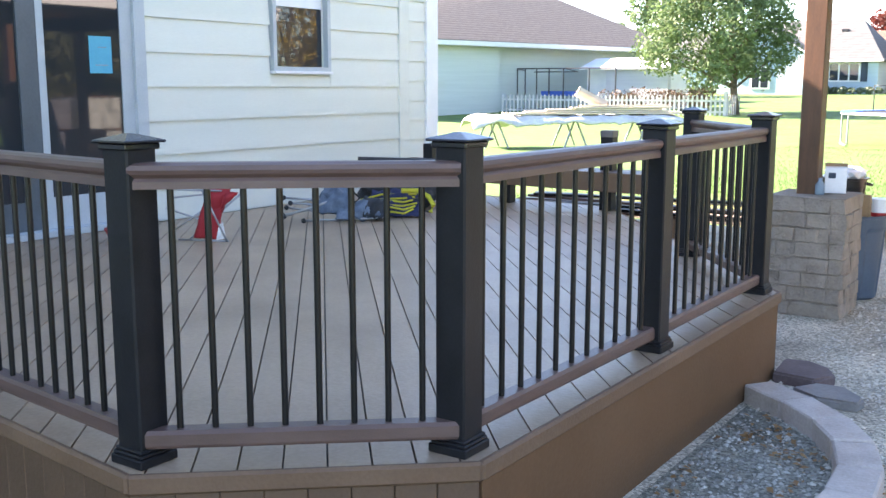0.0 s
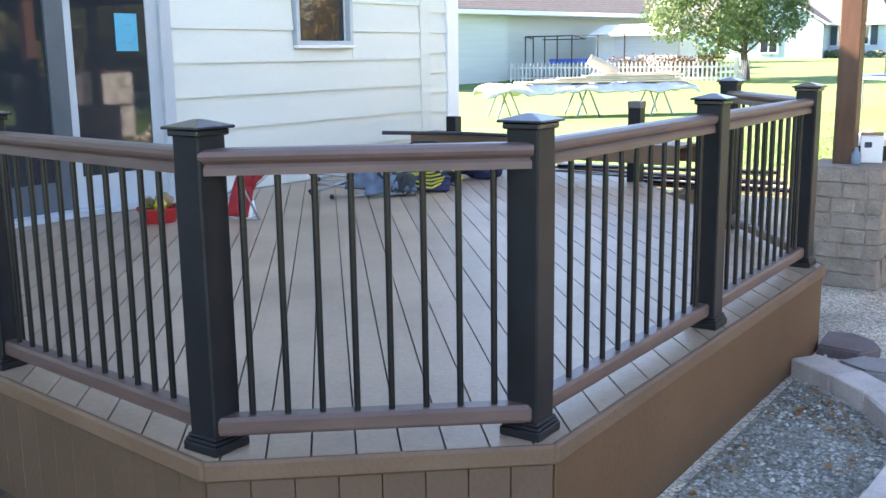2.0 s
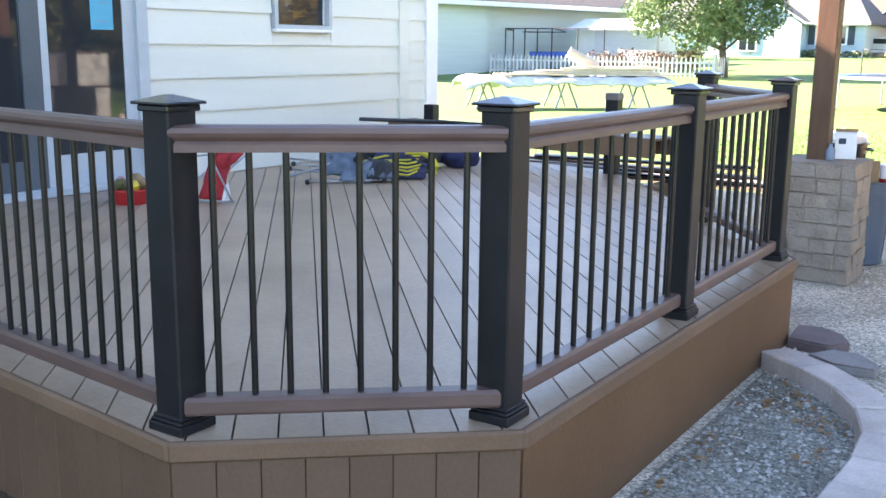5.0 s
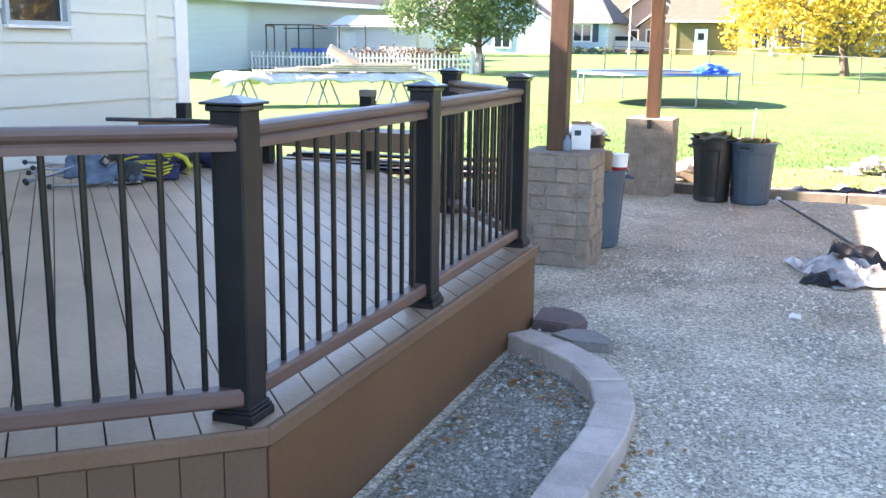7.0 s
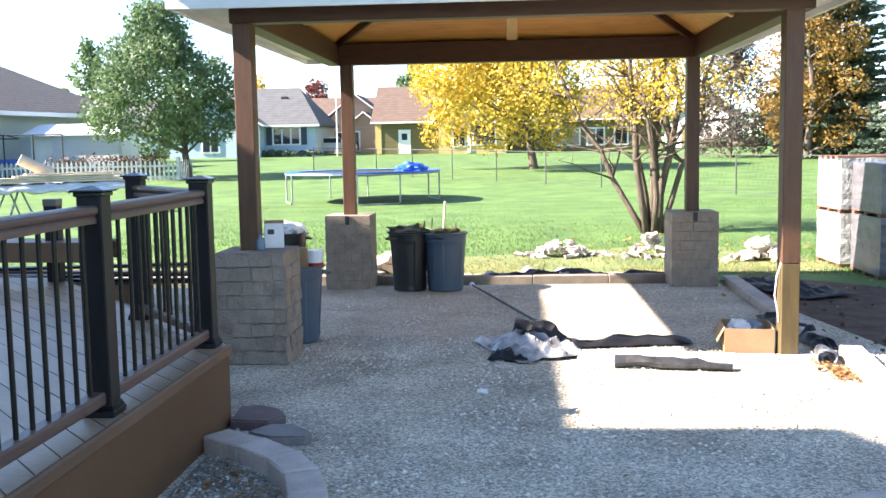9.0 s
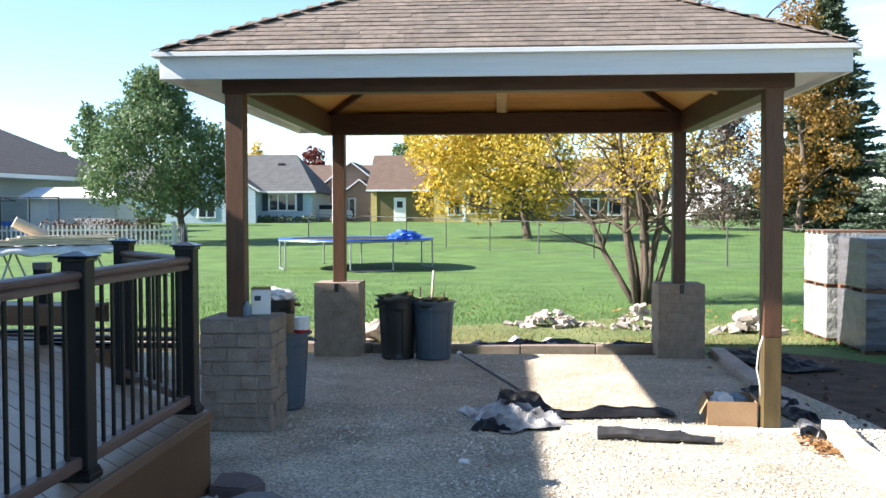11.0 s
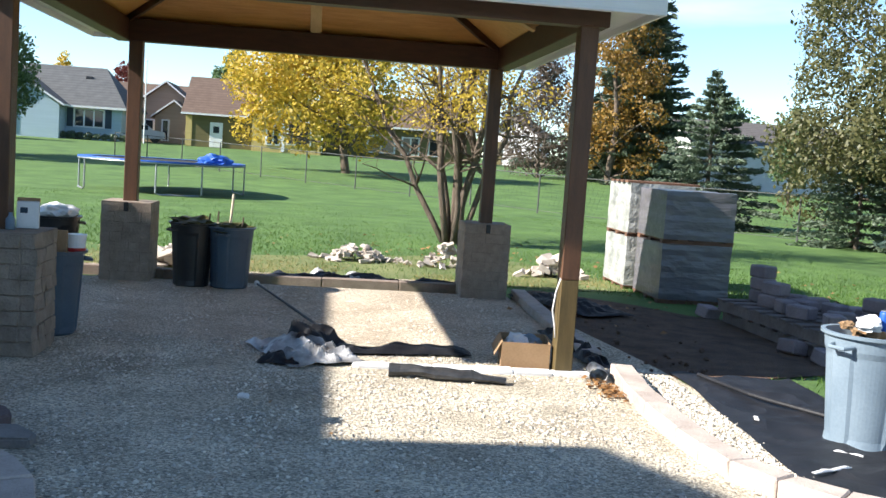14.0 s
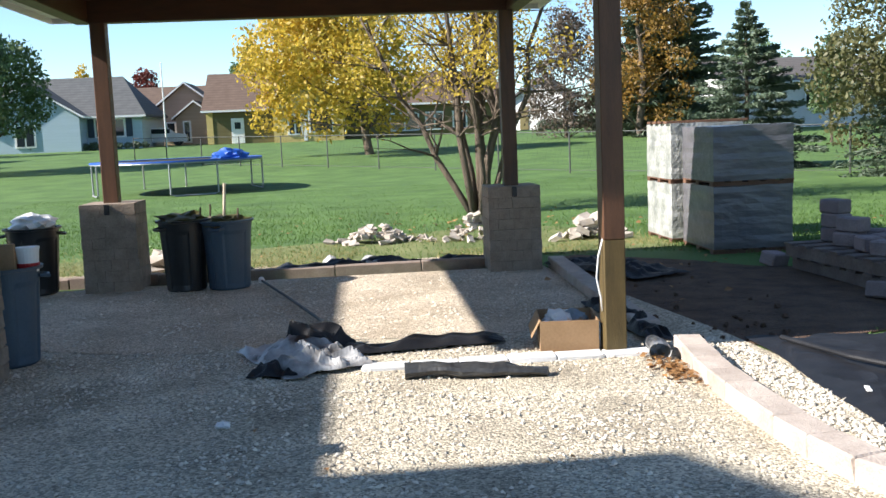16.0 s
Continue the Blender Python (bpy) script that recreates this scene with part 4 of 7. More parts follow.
def hip_house(label, x0, x1, y0, y1, z0, eave, ridge, wall_mat, roof_mat, over=0.4, cut_left=0.0, cut_right=1.6):
    """A long house whose roof slopes back at its ends."""
    h = thing("house", label, "house")
    part("wall", boxed(x0, x1, y0, y1, z0 - 0.3, eave), wall_mat, h)
    ym = (y0 + y1) / 2
    bm = bmesh.new()
    c = [(x0 - over, y0 - over), (x1 + over, y0 - over), (x1 + over, y1 + over), (x0 - over, y1 + over)]
    low = [bm.verts.new((x, y, eave - 0.12)) for x, y in c]
    rim = [bm.verts.new((x, y, eave + 0.04)) for x, y in c]
    top = [bm.verts.new((x0 - over + cut_left, ym, ridge)), bm.verts.new((x1 + over - cut_right, ym, ridge))]
    bm.faces.new((rim[0], rim[1], top[1], top[0]))
    bm.faces.new((rim[1], rim[2], top[1]))
    bm.faces.new((rim[2], rim[3], top[0], top[1]))
    bm.faces.new((rim[3], rim[0], top[0]))
    for k in range(4):
        bm.faces.new((low[k], low[(k + 1) % 4], rim[(k + 1) % 4], rim[k]))
    bm.faces.new(low[::-1])
    part("roof", bm, roof_mat, h)
    part("gutter", boxed(x0 - over, x1 + over, y0 - over - 0.13, y0 - over - 0.005, eave - 0.13, eave + 0.02), M_WHITE, h)
    return h


def rake_boards(h, x0, x1, y, eave, ridge, over=0.4):
    """White barge boards along the slopes of a gable that faces the garden."""
    xm = (x0 + x1) / 2
    for s in (-1, 1):
        xe = x0 - over if s < 0 else x1 + over
        bm = bmesh.new()
        ring = [(xe, eave + 0.03), (xe, eave - 0.12), (xm, ridge - 0.14), (xm, ridge + 0.01)]
        ends = [[bm.verts.new((x, yy, z)) for x, z in ring] for yy in (y - over - 0.06, y - over - 0.004)]
        for k in range(4):
            bm.faces.new((ends[0][k], ends[0][(k + 1) % 4], ends[1][(k + 1) % 4], ends[1][k]))
        bm.faces.new(ends[0][::-1])
        bm.faces.new(ends[1])
        part("barge_board", bm, M_WHITE, h)


G = 1.12
blue = hip_house("pale blue house with grey roof and navy shutters", -24.0, -14.15, 75.0, 83.0, G, 3.5, 6.6, M_BLUEWALL, M_ROOFG, 0.4, 0.5, 2.4)
house_window(blue, -17.5, -15.4, 75.0, 2.02, 3.27, 3, True)
part("roof_vent", boxed(-17.4, -16.9, 77.6, 78.0, 5.62, 5.85, 0.03), M_PIPE, blue)
front = gable_house("house", "pale blue gabled house front with white trim", -25.2, -18.15, 73.2, 79.0, G, 3.5, 5.95, M_BLUEWALL, M_ROOFG, "y")
rake_boards(front, -25.2, -18.15, 73.2, 3.5, 5.95)
house_window(front, -22.6, -21.3, 73.2, 1.5, 3.0, 2)
wing = gable_house("house", "long pale blue house wing with grey roof", -38.0, -24.2, 79.0, 88.0, G, 3.45, 6.3, M_BLUEWALL, M_ROOFG, "x")
part("door", boxed(-25.3, -24.4, 78.92, 78.998, G, 3.1, 0.01), M_WHITE, wing, "white glazed back door")
house_window(wing, -27.9, -27.1, 79.0, 2.0, 2.9, 1)
house_window(wing, -31.0, -29.6, 79.0, 2.0, 3.0, 2)
tan = gable_house("house", "tan house with a brown gabled roof", -19.2, -9.0, 88.0, 97.0, G, 3.7, 6.4, M_TANWALL, M_ROOFB, "x")
house_window(tan, -16.6, -15.8, 88.0, 1.6, 3.2, 1)
tan2 = gable_house("house", "tan gabled house front with brown roof", -15.7, -9.4, 85.0, 90.0, G, 3.6, 6.35, M_TANWALL, M_ROOFB, "y")
rake_boards(tan2, -15.7, -9.4, 85.0, 3.6, 6.35)
house_window(tan2, -14.2, -13.5, 85.0, 1.6, 3.0, 1)
tan3 = gable_house("house", "small tan gabled porch with white trim", -12.9, -9.9, 82.0, 85.0, G, 3.3, 4.7, M_TANWALL, M_ROOFB, "y", 0.3)
rake_boards(tan3, -12.9, -9.9, 82.0, 3.3, 4.7, 0.3)
house_window(tan3, -12.3, -11.8, 82.0, 1.4, 3.0, 1)
olive = gable_house("house", "olive house with a steep tan roof", -9.55, -4.6, 76.0, 85.0, G, 3.6, 6.6, M_OLIVE, M_ROOFB, "x")
odoor = part("door", boxed(-7.8, -6.85, 75.9, 75.998, G, 3.0, 0.01), M_WHITE, olive, "white back door")
part("door_pane", boxed(-7.55, -7.1, 75.89, 75.905, 2.2, 2.7), M_GLASS, odoor)
# yellow strip painted in for the sunlit side of the olive house
part("corner_trim", boxed(-9.62, -9.15, 75.95, 75.996, G, 3.5), M_YELLOWWALL, olive)
yel = gable_house("house", "yellow gabled house with white trim", -4.55, 0.6, 74.5, 84.0, G, 3.55, 7.6, M_YELLOWWALL, M_ROOFB, "y")
rake_boards(yel, -4.55, 0.6, 74.5, 3.55, 7.6)
house_window(yel, -3.45, -2.5, 74.5, 1.65, 3.05, 2)
house_window(yel, -1.9, -0.2, 74.5, 1.75, 3.4, 1)
part("corner_trim", boxed(-2.35, -2.1, 74.42, 74.496, G, 3.5), M_WHITE, yel)
oliv2 = gable_house("house", "long olive house with white windows", 0.7, 12.5, 76.5, 86.0, G, 3.6, 6.2, M_OLIVE, M_ROOFB, "x")
house_window(oliv2, 4.2, 6.3, 76.5, 1.6, 2.85, 2)
house_window(oliv2, 6.9, 8.2, 76.5, 1.6, 2.85, 2)
house_window(oliv2, 9.0, 10.0, 76.5, 1.6, 2.85, 1)
gar = gable_house("house", "white garage bright in the sun", 16.4, 21.2, 88.0, 92.0, 1.2, 3.9, 5.8, M_WHITE, M_ROOFN, "y")
gar.matrix_basis = Matrix.Translation((18.8, 90.0, 0)) @ Matrix.Rotation(radians(-28), 4, "Z") @ Matrix.Translation((-18.8, -90.0, 0))
part("door", boxed(17.0, 17.8, 87.9, 87.998, 1.2, 3.3, 0.01), M_OLIVE, gar)
pale = gable_house("house", "long pale house with a low grey roof", 24.5, 38.0, 60.0, 68.0, 0.9, 3.6, 5.3, M_WHITE, M_ROOFN, "x")
house_window(pale, 29.4, 30.6, 60.0, 1.9, 3.0, 2)


def hedge(x0, x1, y, h, seed):
    r = np.random.RandomState(seed)
    cs = [(x, y + r.uniform(-0.2, 0.2), G + h * 0.4) for x in np.arange(x0, x1, 0.6)]
    return tagged(mesh_part("hedge", leaf_cloud(cs, [h * 0.75 + r.uniform(-0.1, 0.1) for _ in cs], 8000, 0.09, seed, 0.7), M_NEEDLE), "clipped dark green hedge along a house", "hedge", kind="stuff")


hedge(-33.0, -13.2, 73.8, 0.55, 51)
hedge(18.0, 23.5, 86.5, 1.0, 52)

# neighbouring hip-roofed house
def neighbour():
    h = thing("house", "grey-green house with a broad hipped roof", "house", at=pose(-26.3, 42.4, 0.0, 0, 0, 77.0))
    part("wall", boxed(-9.0, 15.6, 0.0, 12.0, -0.3, 3.72), M_GREENGREY, h)
    part("step_wall", boxed(-9.0, -0.02, -0.5, 0.0, -0.3, 3.72), M_GREENGREY, h)
    bm = bmesh.new()
    o, e = 0.6, 3.86
    c = [(-9.6, -1.1), (16.2, -0.6), (16.2, 12.6), (-9.6, 12.6)]
    lo = [bm.verts.new((x, y, e - 0.2)) for x, y in c]
    base = [bm.verts.new((x, y, e)) for x, y in c]
    top = [bm.verts.new((-3.0, 6.0, e + 3.6)), bm.verts.new((9.6, 6.0, e + 3.6))]
    bm.faces.new((base[0], base[1], top[1], top[0]))
    bm.faces.new((base[1], base[2], top[1]))
    bm.faces.new((base[2], base[3], top[0], top[1]))
    bm.faces.new((base[3], base[0], top[0]))
    for k in range(4):
        bm.faces.new((lo[k], lo[(k + 1) % 4], base[(k + 1) % 4], base[k]))
    bm.faces.new(lo[::-1])
    part("roof", bm, M_ROOFN, h)
    part("gutter", boxed(-9.6, 16.2, -0.78 - 0.42, -0.62, e - 0.28, e - 0.06), M_WHITE, h)
    part("downspout", boxed(0.02, 0.14, -0.12, -0.02, 0.0, 3.6), M_WHITE, h)
    return h


neighbour()


M_FENCEWHITE = surface("weathered_white_paint", (0.42, 0.42, 0.42), (0.58, 0.58, 0.57), 0.7, 3, 60, 0.1, spread=0.12)


def picket_fence():
    f = thing("picket_fence", "white wooden picket fence across the lawn", "fence")
    bm = boxed(-0.045, 0.045, -0.012, 0.012, 0.05, 1.02)
    tip = [bm.verts.new((x, y, 1.02)) for x, y in ((-0.045, -0.012), (0.045, -0.012), (0.045, 0.012), (-0.045, 0.012))]
    peak = [bm.verts.new((0, y, 1.12)) for y in (-0.012, 0.012)]
    bm.faces.new((tip[0], tip[1], peak[0]))
    bm.faces.new((tip[2], tip[3], peak[1]))
    bm.faces.new((tip[1], tip[2], peak[1], peak[0]))
    bm.faces.new((tip[3], tip[0], peak[0], peak[1]))
    me = bpy.data.meshes.new("picket")
    bm.to_mesh(me)
    bm.free()
    me.materials.append(M_FENCEWHITE)
    a, b = Vector((-25.2, 41.6)), Vector((-14.2, 42.6))
    n = 54
    z = lift(42) - 0.2
    for k in range(n):
        p = a.lerp(b, k / (n - 1))
        mesh_part("picket", me, None, f).matrix_basis = pose(p.x, p.y, z, 0, 0, 5)
    d = (b - a)
    m = Matrix.Translation((a.x, a.y, z)) @ Matrix.Rotation(math.atan2(d.y, d.x), 4, "Z")
    for zz in (0.3, 0.8):
        part("rail", boxed(0, d.length, 0.014, 0.05, zz, zz + 0.09, 0, m), M_FENCEWHITE, f)
    part("end_post", boxed(d.length - 0.05, d.length + 0.12, -0.08, 0.09, -0.1, 1.25, 0.01, m), M_FENCEWHITE, f)
    for k in range(8):
        q = b + Vector((0.02 * k, 0.2 * k + 0.2))
        mesh_part("picket", me, None, f).matrix_basis = pose(q.x, q.y, z, 0, 0, 85)
    return f


picket_fence()

M_CANVAS = surface("white_canvas", (0.62, 0.64, 0.66), (0.76, 0.77, 0.78), 0.7, 1.5, 20, 0.2)
M_BLUE = surface("blue_vinyl", (0.012, 0.07, 0.34), (0.02, 0.11, 0.46), 0.45, 3, 40, 0.1)
M_SHEDGREY = surface("lavender_grey_siding", (0.50, 0.50, 0.525), (0.57, 0.57, 0.59), 0.7, 1.0, 12, 0.2, stretch=(0.3, 0.3, 8))
shed = thing("garden_shed", "white-roofed garden shed with a grey front wall", "shed")
part("wall", boxed(-23.4, -18.7, 47.4, 50.0, 0.2, 2.52), M_WHITE, shed)
part("front_wall", boxed(-22.1, -18.68, 47.0, 47.396, 0.2, 2.48), M_SHEDGREY, shed, "lavender-grey front wall")
bm = bmesh.new()
prof = [(46.75, 2.50), (46.75, 2.58), (48.9, 3.14), (50.2, 2.70), (50.2, 2.62), (48.9, 3.04)]
ends = [[bm.verts.new((x, y, z)) for y, z in prof] for x in (-23.6, -18.45)]
for v in ends[1][2:3] + ends[1][5:]:
    v.co.x -= 1.0
for k in range(6):
    bm.faces.new((ends[0][k], ends[0][(k + 1) % 6], ends[1][(k + 1) % 6], ends[1][k]))
bm.faces.new(ends[0][::-1])
bm.faces.new(ends[1])
part("roof", bm, M_CANVAS, shed, "white sheet roof")
cage = thing("dog_kennel", "black pipe kennel frame with a blue sheet", "kennel", at=pose(-25.7, 43.9, lift(43.9), 0, 0, 4))
for x in (0.0, 0.45, 1.1, 1.8, 2.6, 4.0, 5.4):
    bm = bmesh.new()
    tube(bm, [(x, 0, 0), (x, 0, 2.15)], 0.035, 6)
    part("upright", bm, M_PIPE, cage)
for z in (0.1, 2.15):
    bm = bmesh.new()
    tube(bm, [(0, 0, z), (5.4, 0, z)], 0.035, 6)
    part("crossbar", bm, M_PIPE, cage)
bm = bmesh.new()
tube(bm, [(0, 0, 2.15), (0, 1.6, 2.0), (2.7, 1.6, 2.0), (2.7, 0, 2.15)], 0.03, 6)
part("top_frame", bm, M_PIPE, cage)
part("sheet", boxed(1.2, 3.4, 0.3, 1.4, 0.75, 1.0, 0.03), M_BLUE, cage, "blue plastic sheet")

picnic = thing("picnic_table", "weathered wooden picnic table on the lawn", "table", at=pose(-17.5, 47.5, lift(47.5), 0, 0, 12))
M_OLDWOOD = surface("weathered_wood", (0.14, 0.09, 0.055), (0.25, 0.17, 0.11), 0.85, 4, 40, 0.4, spread=0.15)
M_LUMBER = surface("fresh_lumber", (0.50, 0.40, 0.29), (0.68, 0.57, 0.44), 0.7, 4, 40, 0.25, spread=0.12)
for k in range(5):
    part("top_board", boxed(-0.9, 0.9, -0.36 + 0.145 * k, -0.36 + 0.145 * k + 0.135, 0.72, 0.76), M_OLDWOOD, picnic)
for y in (-0.7, 0.55):
    part("seat_board", boxed(-0.9, 0.9, y, y + 0.2, 0.42, 0.46), M_OLDWOOD, picnic)
for x in (-0.6, 0.6):
    for s in (-1, 1):
        bm = bmesh.new()
        tube(bm, [(x, s * 0.65, 0.0), (x, s * 0.2, 0.74)], 0.045, 4)
        part("leg", bm, M_OLDWOOD, picnic)

# parked car by the far houses
M_CARPAINT = surface("silver_car_paint", (0.5, 0.52, 0.54), (0.56, 0.58, 0.6), 0.25, 2, 30, 0.0)
M_RUBBER = surface("black_rubber", (0.012, 0.012, 0.012), (0.025, 0.025, 0.025), 0.8, 8, 60, 0.1)
car = thing("car", "pale silver car parked beside the houses", "car", at=pose(-13.7, 79.0, 1.15, 0, 0, 6))
bm = bmesh.new()
prof = [(-2.1, 0.3), (-2.15, 0.75), (-1.6, 0.9), (-0.9, 1.38), (0.6, 1.42), (1.2, 0.98), (2.05, 0.85), (2.15, 0.5), (2.1, 0.3)]
ends = [[bm.verts.new((x, y, z)) for x, z in prof] for y in (-0.82, 0.82)]
for k in range(len(prof)):
    bm.faces.new((ends[0][k], ends[0][(k + 1) % 9], ends[1][(k + 1) % 9], ends[1][k]))
bm.faces.new(ends[0][::-1])
bm.faces.new(ends[1])
part("body", bm, M_CARPAINT, car)
part("side_window", boxed(-0.95, 0.85, -0.84, -0.822, 0.95, 1.3), M_GLASS, car)
for x in (-1.35, 1.35):
    for y in (-0.8, 0.62):
        bm = bmesh.new()
        tube(bm, [(x, y, 0.32), (x, y + 0.2, 0.32)], 0.32, 16)
        part("wheel", bm, M_RUBBER, car)

# chain-link fence
M_STEEL = surface("galvanised_steel", (0.30, 0.31, 0.32), (0.42, 0.43, 0.44), 0.45, 6, 80, 0.05, metal=0.7)
M_DARKSTEEL = surface("dark_fence_steel", (0.05, 0.055, 0.05), (0.09, 0.095, 0.085), 0.6, 6, 80, 0.05)
fence = thing("chain_link_fence", "thin dark chain-link fence across the lawn", "fence")
fa, fb = Vector((-9.0, 48.0)), Vector((21.0, 14.8))
fn = 17
tops = []
for k in range(fn):
    p = fa.lerp(fb, k / (fn - 1))
    z = lift(p.y)
    bm = bmesh.new()
    tube(bm, [(p.x, p.y, z - 0.1), (p.x, p.y, z + 1.22)], 0.028, 6)
    part("post", bm, M_DARKSTEEL, fence)
    tops.append((p.x, p.y, z))
for off, r in ((1.2, 0.014), (0.06, 0.008)):
    bm = bmesh.new()
    tube(bm, [(x, y, z + off) for x, y, z in tops], r, 5)
    part("top_rail" if off > 1 else "tension_wire", bm, M_DARKSTEEL, fence)


def mesh_wires():
    bm = bmesh.new()
    for (xa, ya, za), (xb, yb, zb) in zip(tops, tops[1:]):
        n = 16
        for k in range(n):
            for s in (1, -1):
                a, b = k / n, (k + 2.2 * s) / n
                if 0 <= b <= 1:
                    pa = Vector((xa, ya, za)).lerp(Vector((xb, yb, zb)), a)
                    pb = Vector((xa, ya, za)).lerp(Vector((xb, yb, zb)), b)
                    tube(bm, [pa + Vector((0, 0, 0.06)), pb + Vector((0, 0, 1.19))], 0.0016, 3, None, False)
    return bm


part("wire_mesh", mesh_wires(), M_DARKSTEEL, fence)

# flagpole between the far houses
pole = thing("flagpole", "thin white flagpole between far houses", "pole", at=pose(-12.3, 74.0, 1.1))
bm = bmesh.new()
tube(bm, [(0, 0, -0.1), (0, 0, 5.9)], 0.06, 8, 0.04)
part("mast", bm, M_WHITE, pole)
bm = bmesh.new()
lathe(bm, [(0.0, 5.9), (0.07, 5.96), (0.07, 6.02), (0.0, 6.08)], 10)
part("finial", bm, M_WHITE, pole)

# trampoline
tramp = thing("trampoline", "round trampoline with a blue pad on the lawn", "trampoline", at=pose(-3.62, 28.6, 0))
R, TH = 2.36, 0.93
bm = bmesh.new()
lathe(bm, [(R - 0.36, TH + 0.005), (R + 0.02, TH + 0.012), (R + 0.03, TH - 0.03), (R - 0.34, TH - 0.012)], 56)
part("pad", bm, M_BLUE, tramp, "blue vinyl spring pad")
bm = bmesh.new()
lathe(bm, [(0.01, TH - 0.03), (R - 0.33, TH - 0.014), (R - 0.33, TH - 0.024), (0.01, TH - 0.04)], 48)
part("mat", bm, M_RUBBER, tramp)
bm = bmesh.new()
tube(bm, [((R) * math.cos(a * math.tau / 56), (R) * math.sin(a * math.tau / 56), TH - 0.05) for a in range(57)], 0.028, 8)
part("frame_ring", bm, M_STEEL, tramp)
for k in range(4):
    ang = 0.35 + k * math.tau / 4
    pts = []
    for s, z in ((-0.27, TH - 0.05), (-0.27, 0.06), (-0.22, 0.02), (0.22, 0.02), (0.27, 0.06), (0.27, TH - 0.05)):
        pts.append((R * math.cos(ang + s), R * math.sin(ang + s), z))
    bm = bmesh.new()
    tube(bm, pts, 0.026, 7)
    part("leg", bm, M_STEEL, tramp)
bm = bmesh.new()
bmesh.ops.create_icosphere(bm, subdivisions=3, radius=1.0)
for v in bm.verts:
    k = noise.noise(v.co * 2.3) + 0.8 * abs(noise.noise(v.co * 4.0))
    v.co = Vector((v.co.x * 0.46, v.co.y * 0.3, max(v.co.z, -0.2) * 0.20)) * (1 + 0.35 * k) + Vector((1.6, -1.0, TH + 0.05))
part("folded_cover", bm, M_BLUE, tramp, "crumpled blue cover")

# saw horses with tarp and lumber
bench_at = pose(-11.75, 22.9, 0.0, 0, 0, 46.0)
for k, x in enumerate((-2.3, -0.1, 2.0)):
    hs = thing("sawhorse", "folding metal sawhorse under stacked lumber", "sawhorse", "sawhorses on the lawn", at=bench_at @ pose(x, 0, 0))
    part("top_bar", boxed(-0.05, 0.05, -0.55, 0.55, 0.70, 0.78, 0.008), M_STEEL, hs)
    for sx in (-1, 1):
        for y in (-0.45, 0.45):
            bm = bmesh.new()
            tube(bm, [(sx * 0.32, y * 1.15, 0), (sx * 0.03, y, 0.72)], 0.028, 6)
            part("leg", bm, M_STEEL, hs)
M_TARP = surface("dusty_white_plastic", (0.44, 0.44, 0.43), (0.70, 0.70, 0.68), 0.45, 2.2, 14, 0.5, depth=0.03)
tarp = thing("tarp", "crinkled white plastic sheet over sawhorses", "tarp", at=bench_at)
bm = bmesh.new()
bmesh.ops.create_grid(bm, x_segments=46, y_segments=14, size=1.0)
for v in bm.verts:
    x, y = v.co.x * 3.0, v.co.y * 0.75
    edge = max(0.0, abs(v.co.y) - 0.66) * (0.55 + 0.35 * noise.noise((v.co.x * 6.0, v.co.y, 3.1))) + max(0.0, abs(v.co.x) - 0.93) * 1.4
    v.co = Vector((x, y, 0.86 + 0.06 * noise.noise((x * 2, y * 3, 1.1)) - edge * (1.0 + 0.35 * noise.noise((x * 1.1, 4.4, 0))) + 0.055 * noise.noise((x * 7, y * 8, 2.0))))
r = bmesh.ops.extrude_face_region(bm, geom=bm.faces[:])
bmesh.ops.translate(bm, vec=(0, 0, -0.05), verts=[v for v in r["geom"] if isinstance(v, bmesh.types.BMVert)])
part("sheet", bm, M_TARP, tarp, smooth=True)
stack = thing("lumber_stack", "long pale boards stacked on the tarp", "lumber", at=bench_at)
for y0, x0, x1, z0 in ((-0.5, -1.9, 3.2, 0.89), (-0.3, -1.6, 2.9, 0.89), (-0.05, -2.0, 3.3, 0.89), (0.2, -1.2, 3.0, 0.89), (-0.42, -1.5, 2.6, 0.94), (-0.12, -1.1, 2.2, 0.94), (-0.4, -0.9, 2.4, 0.99), (0.05, -0.6, 2.6, 0.94), (-0.2, -0.7, 2.5, 0.99), (-0.42, -0.2, 2.7, 1.04), (-0.2, 0.0, 2.8, 1.04), (-0.35, 0.1, 2.6, 1.09)):
    part("board", boxed(x0, x1, y0, y0 + 0.18, z0, z0 + 0.042, 0.004), M_LUMBER, stack)
bm = bmesh.new()
tube(bm, [(0.2, 0.3, 1.50), (0.95, 0.1, 1.10)], 0.15, 14)
part("rolled_board", bm, M_LUMBER, stack)


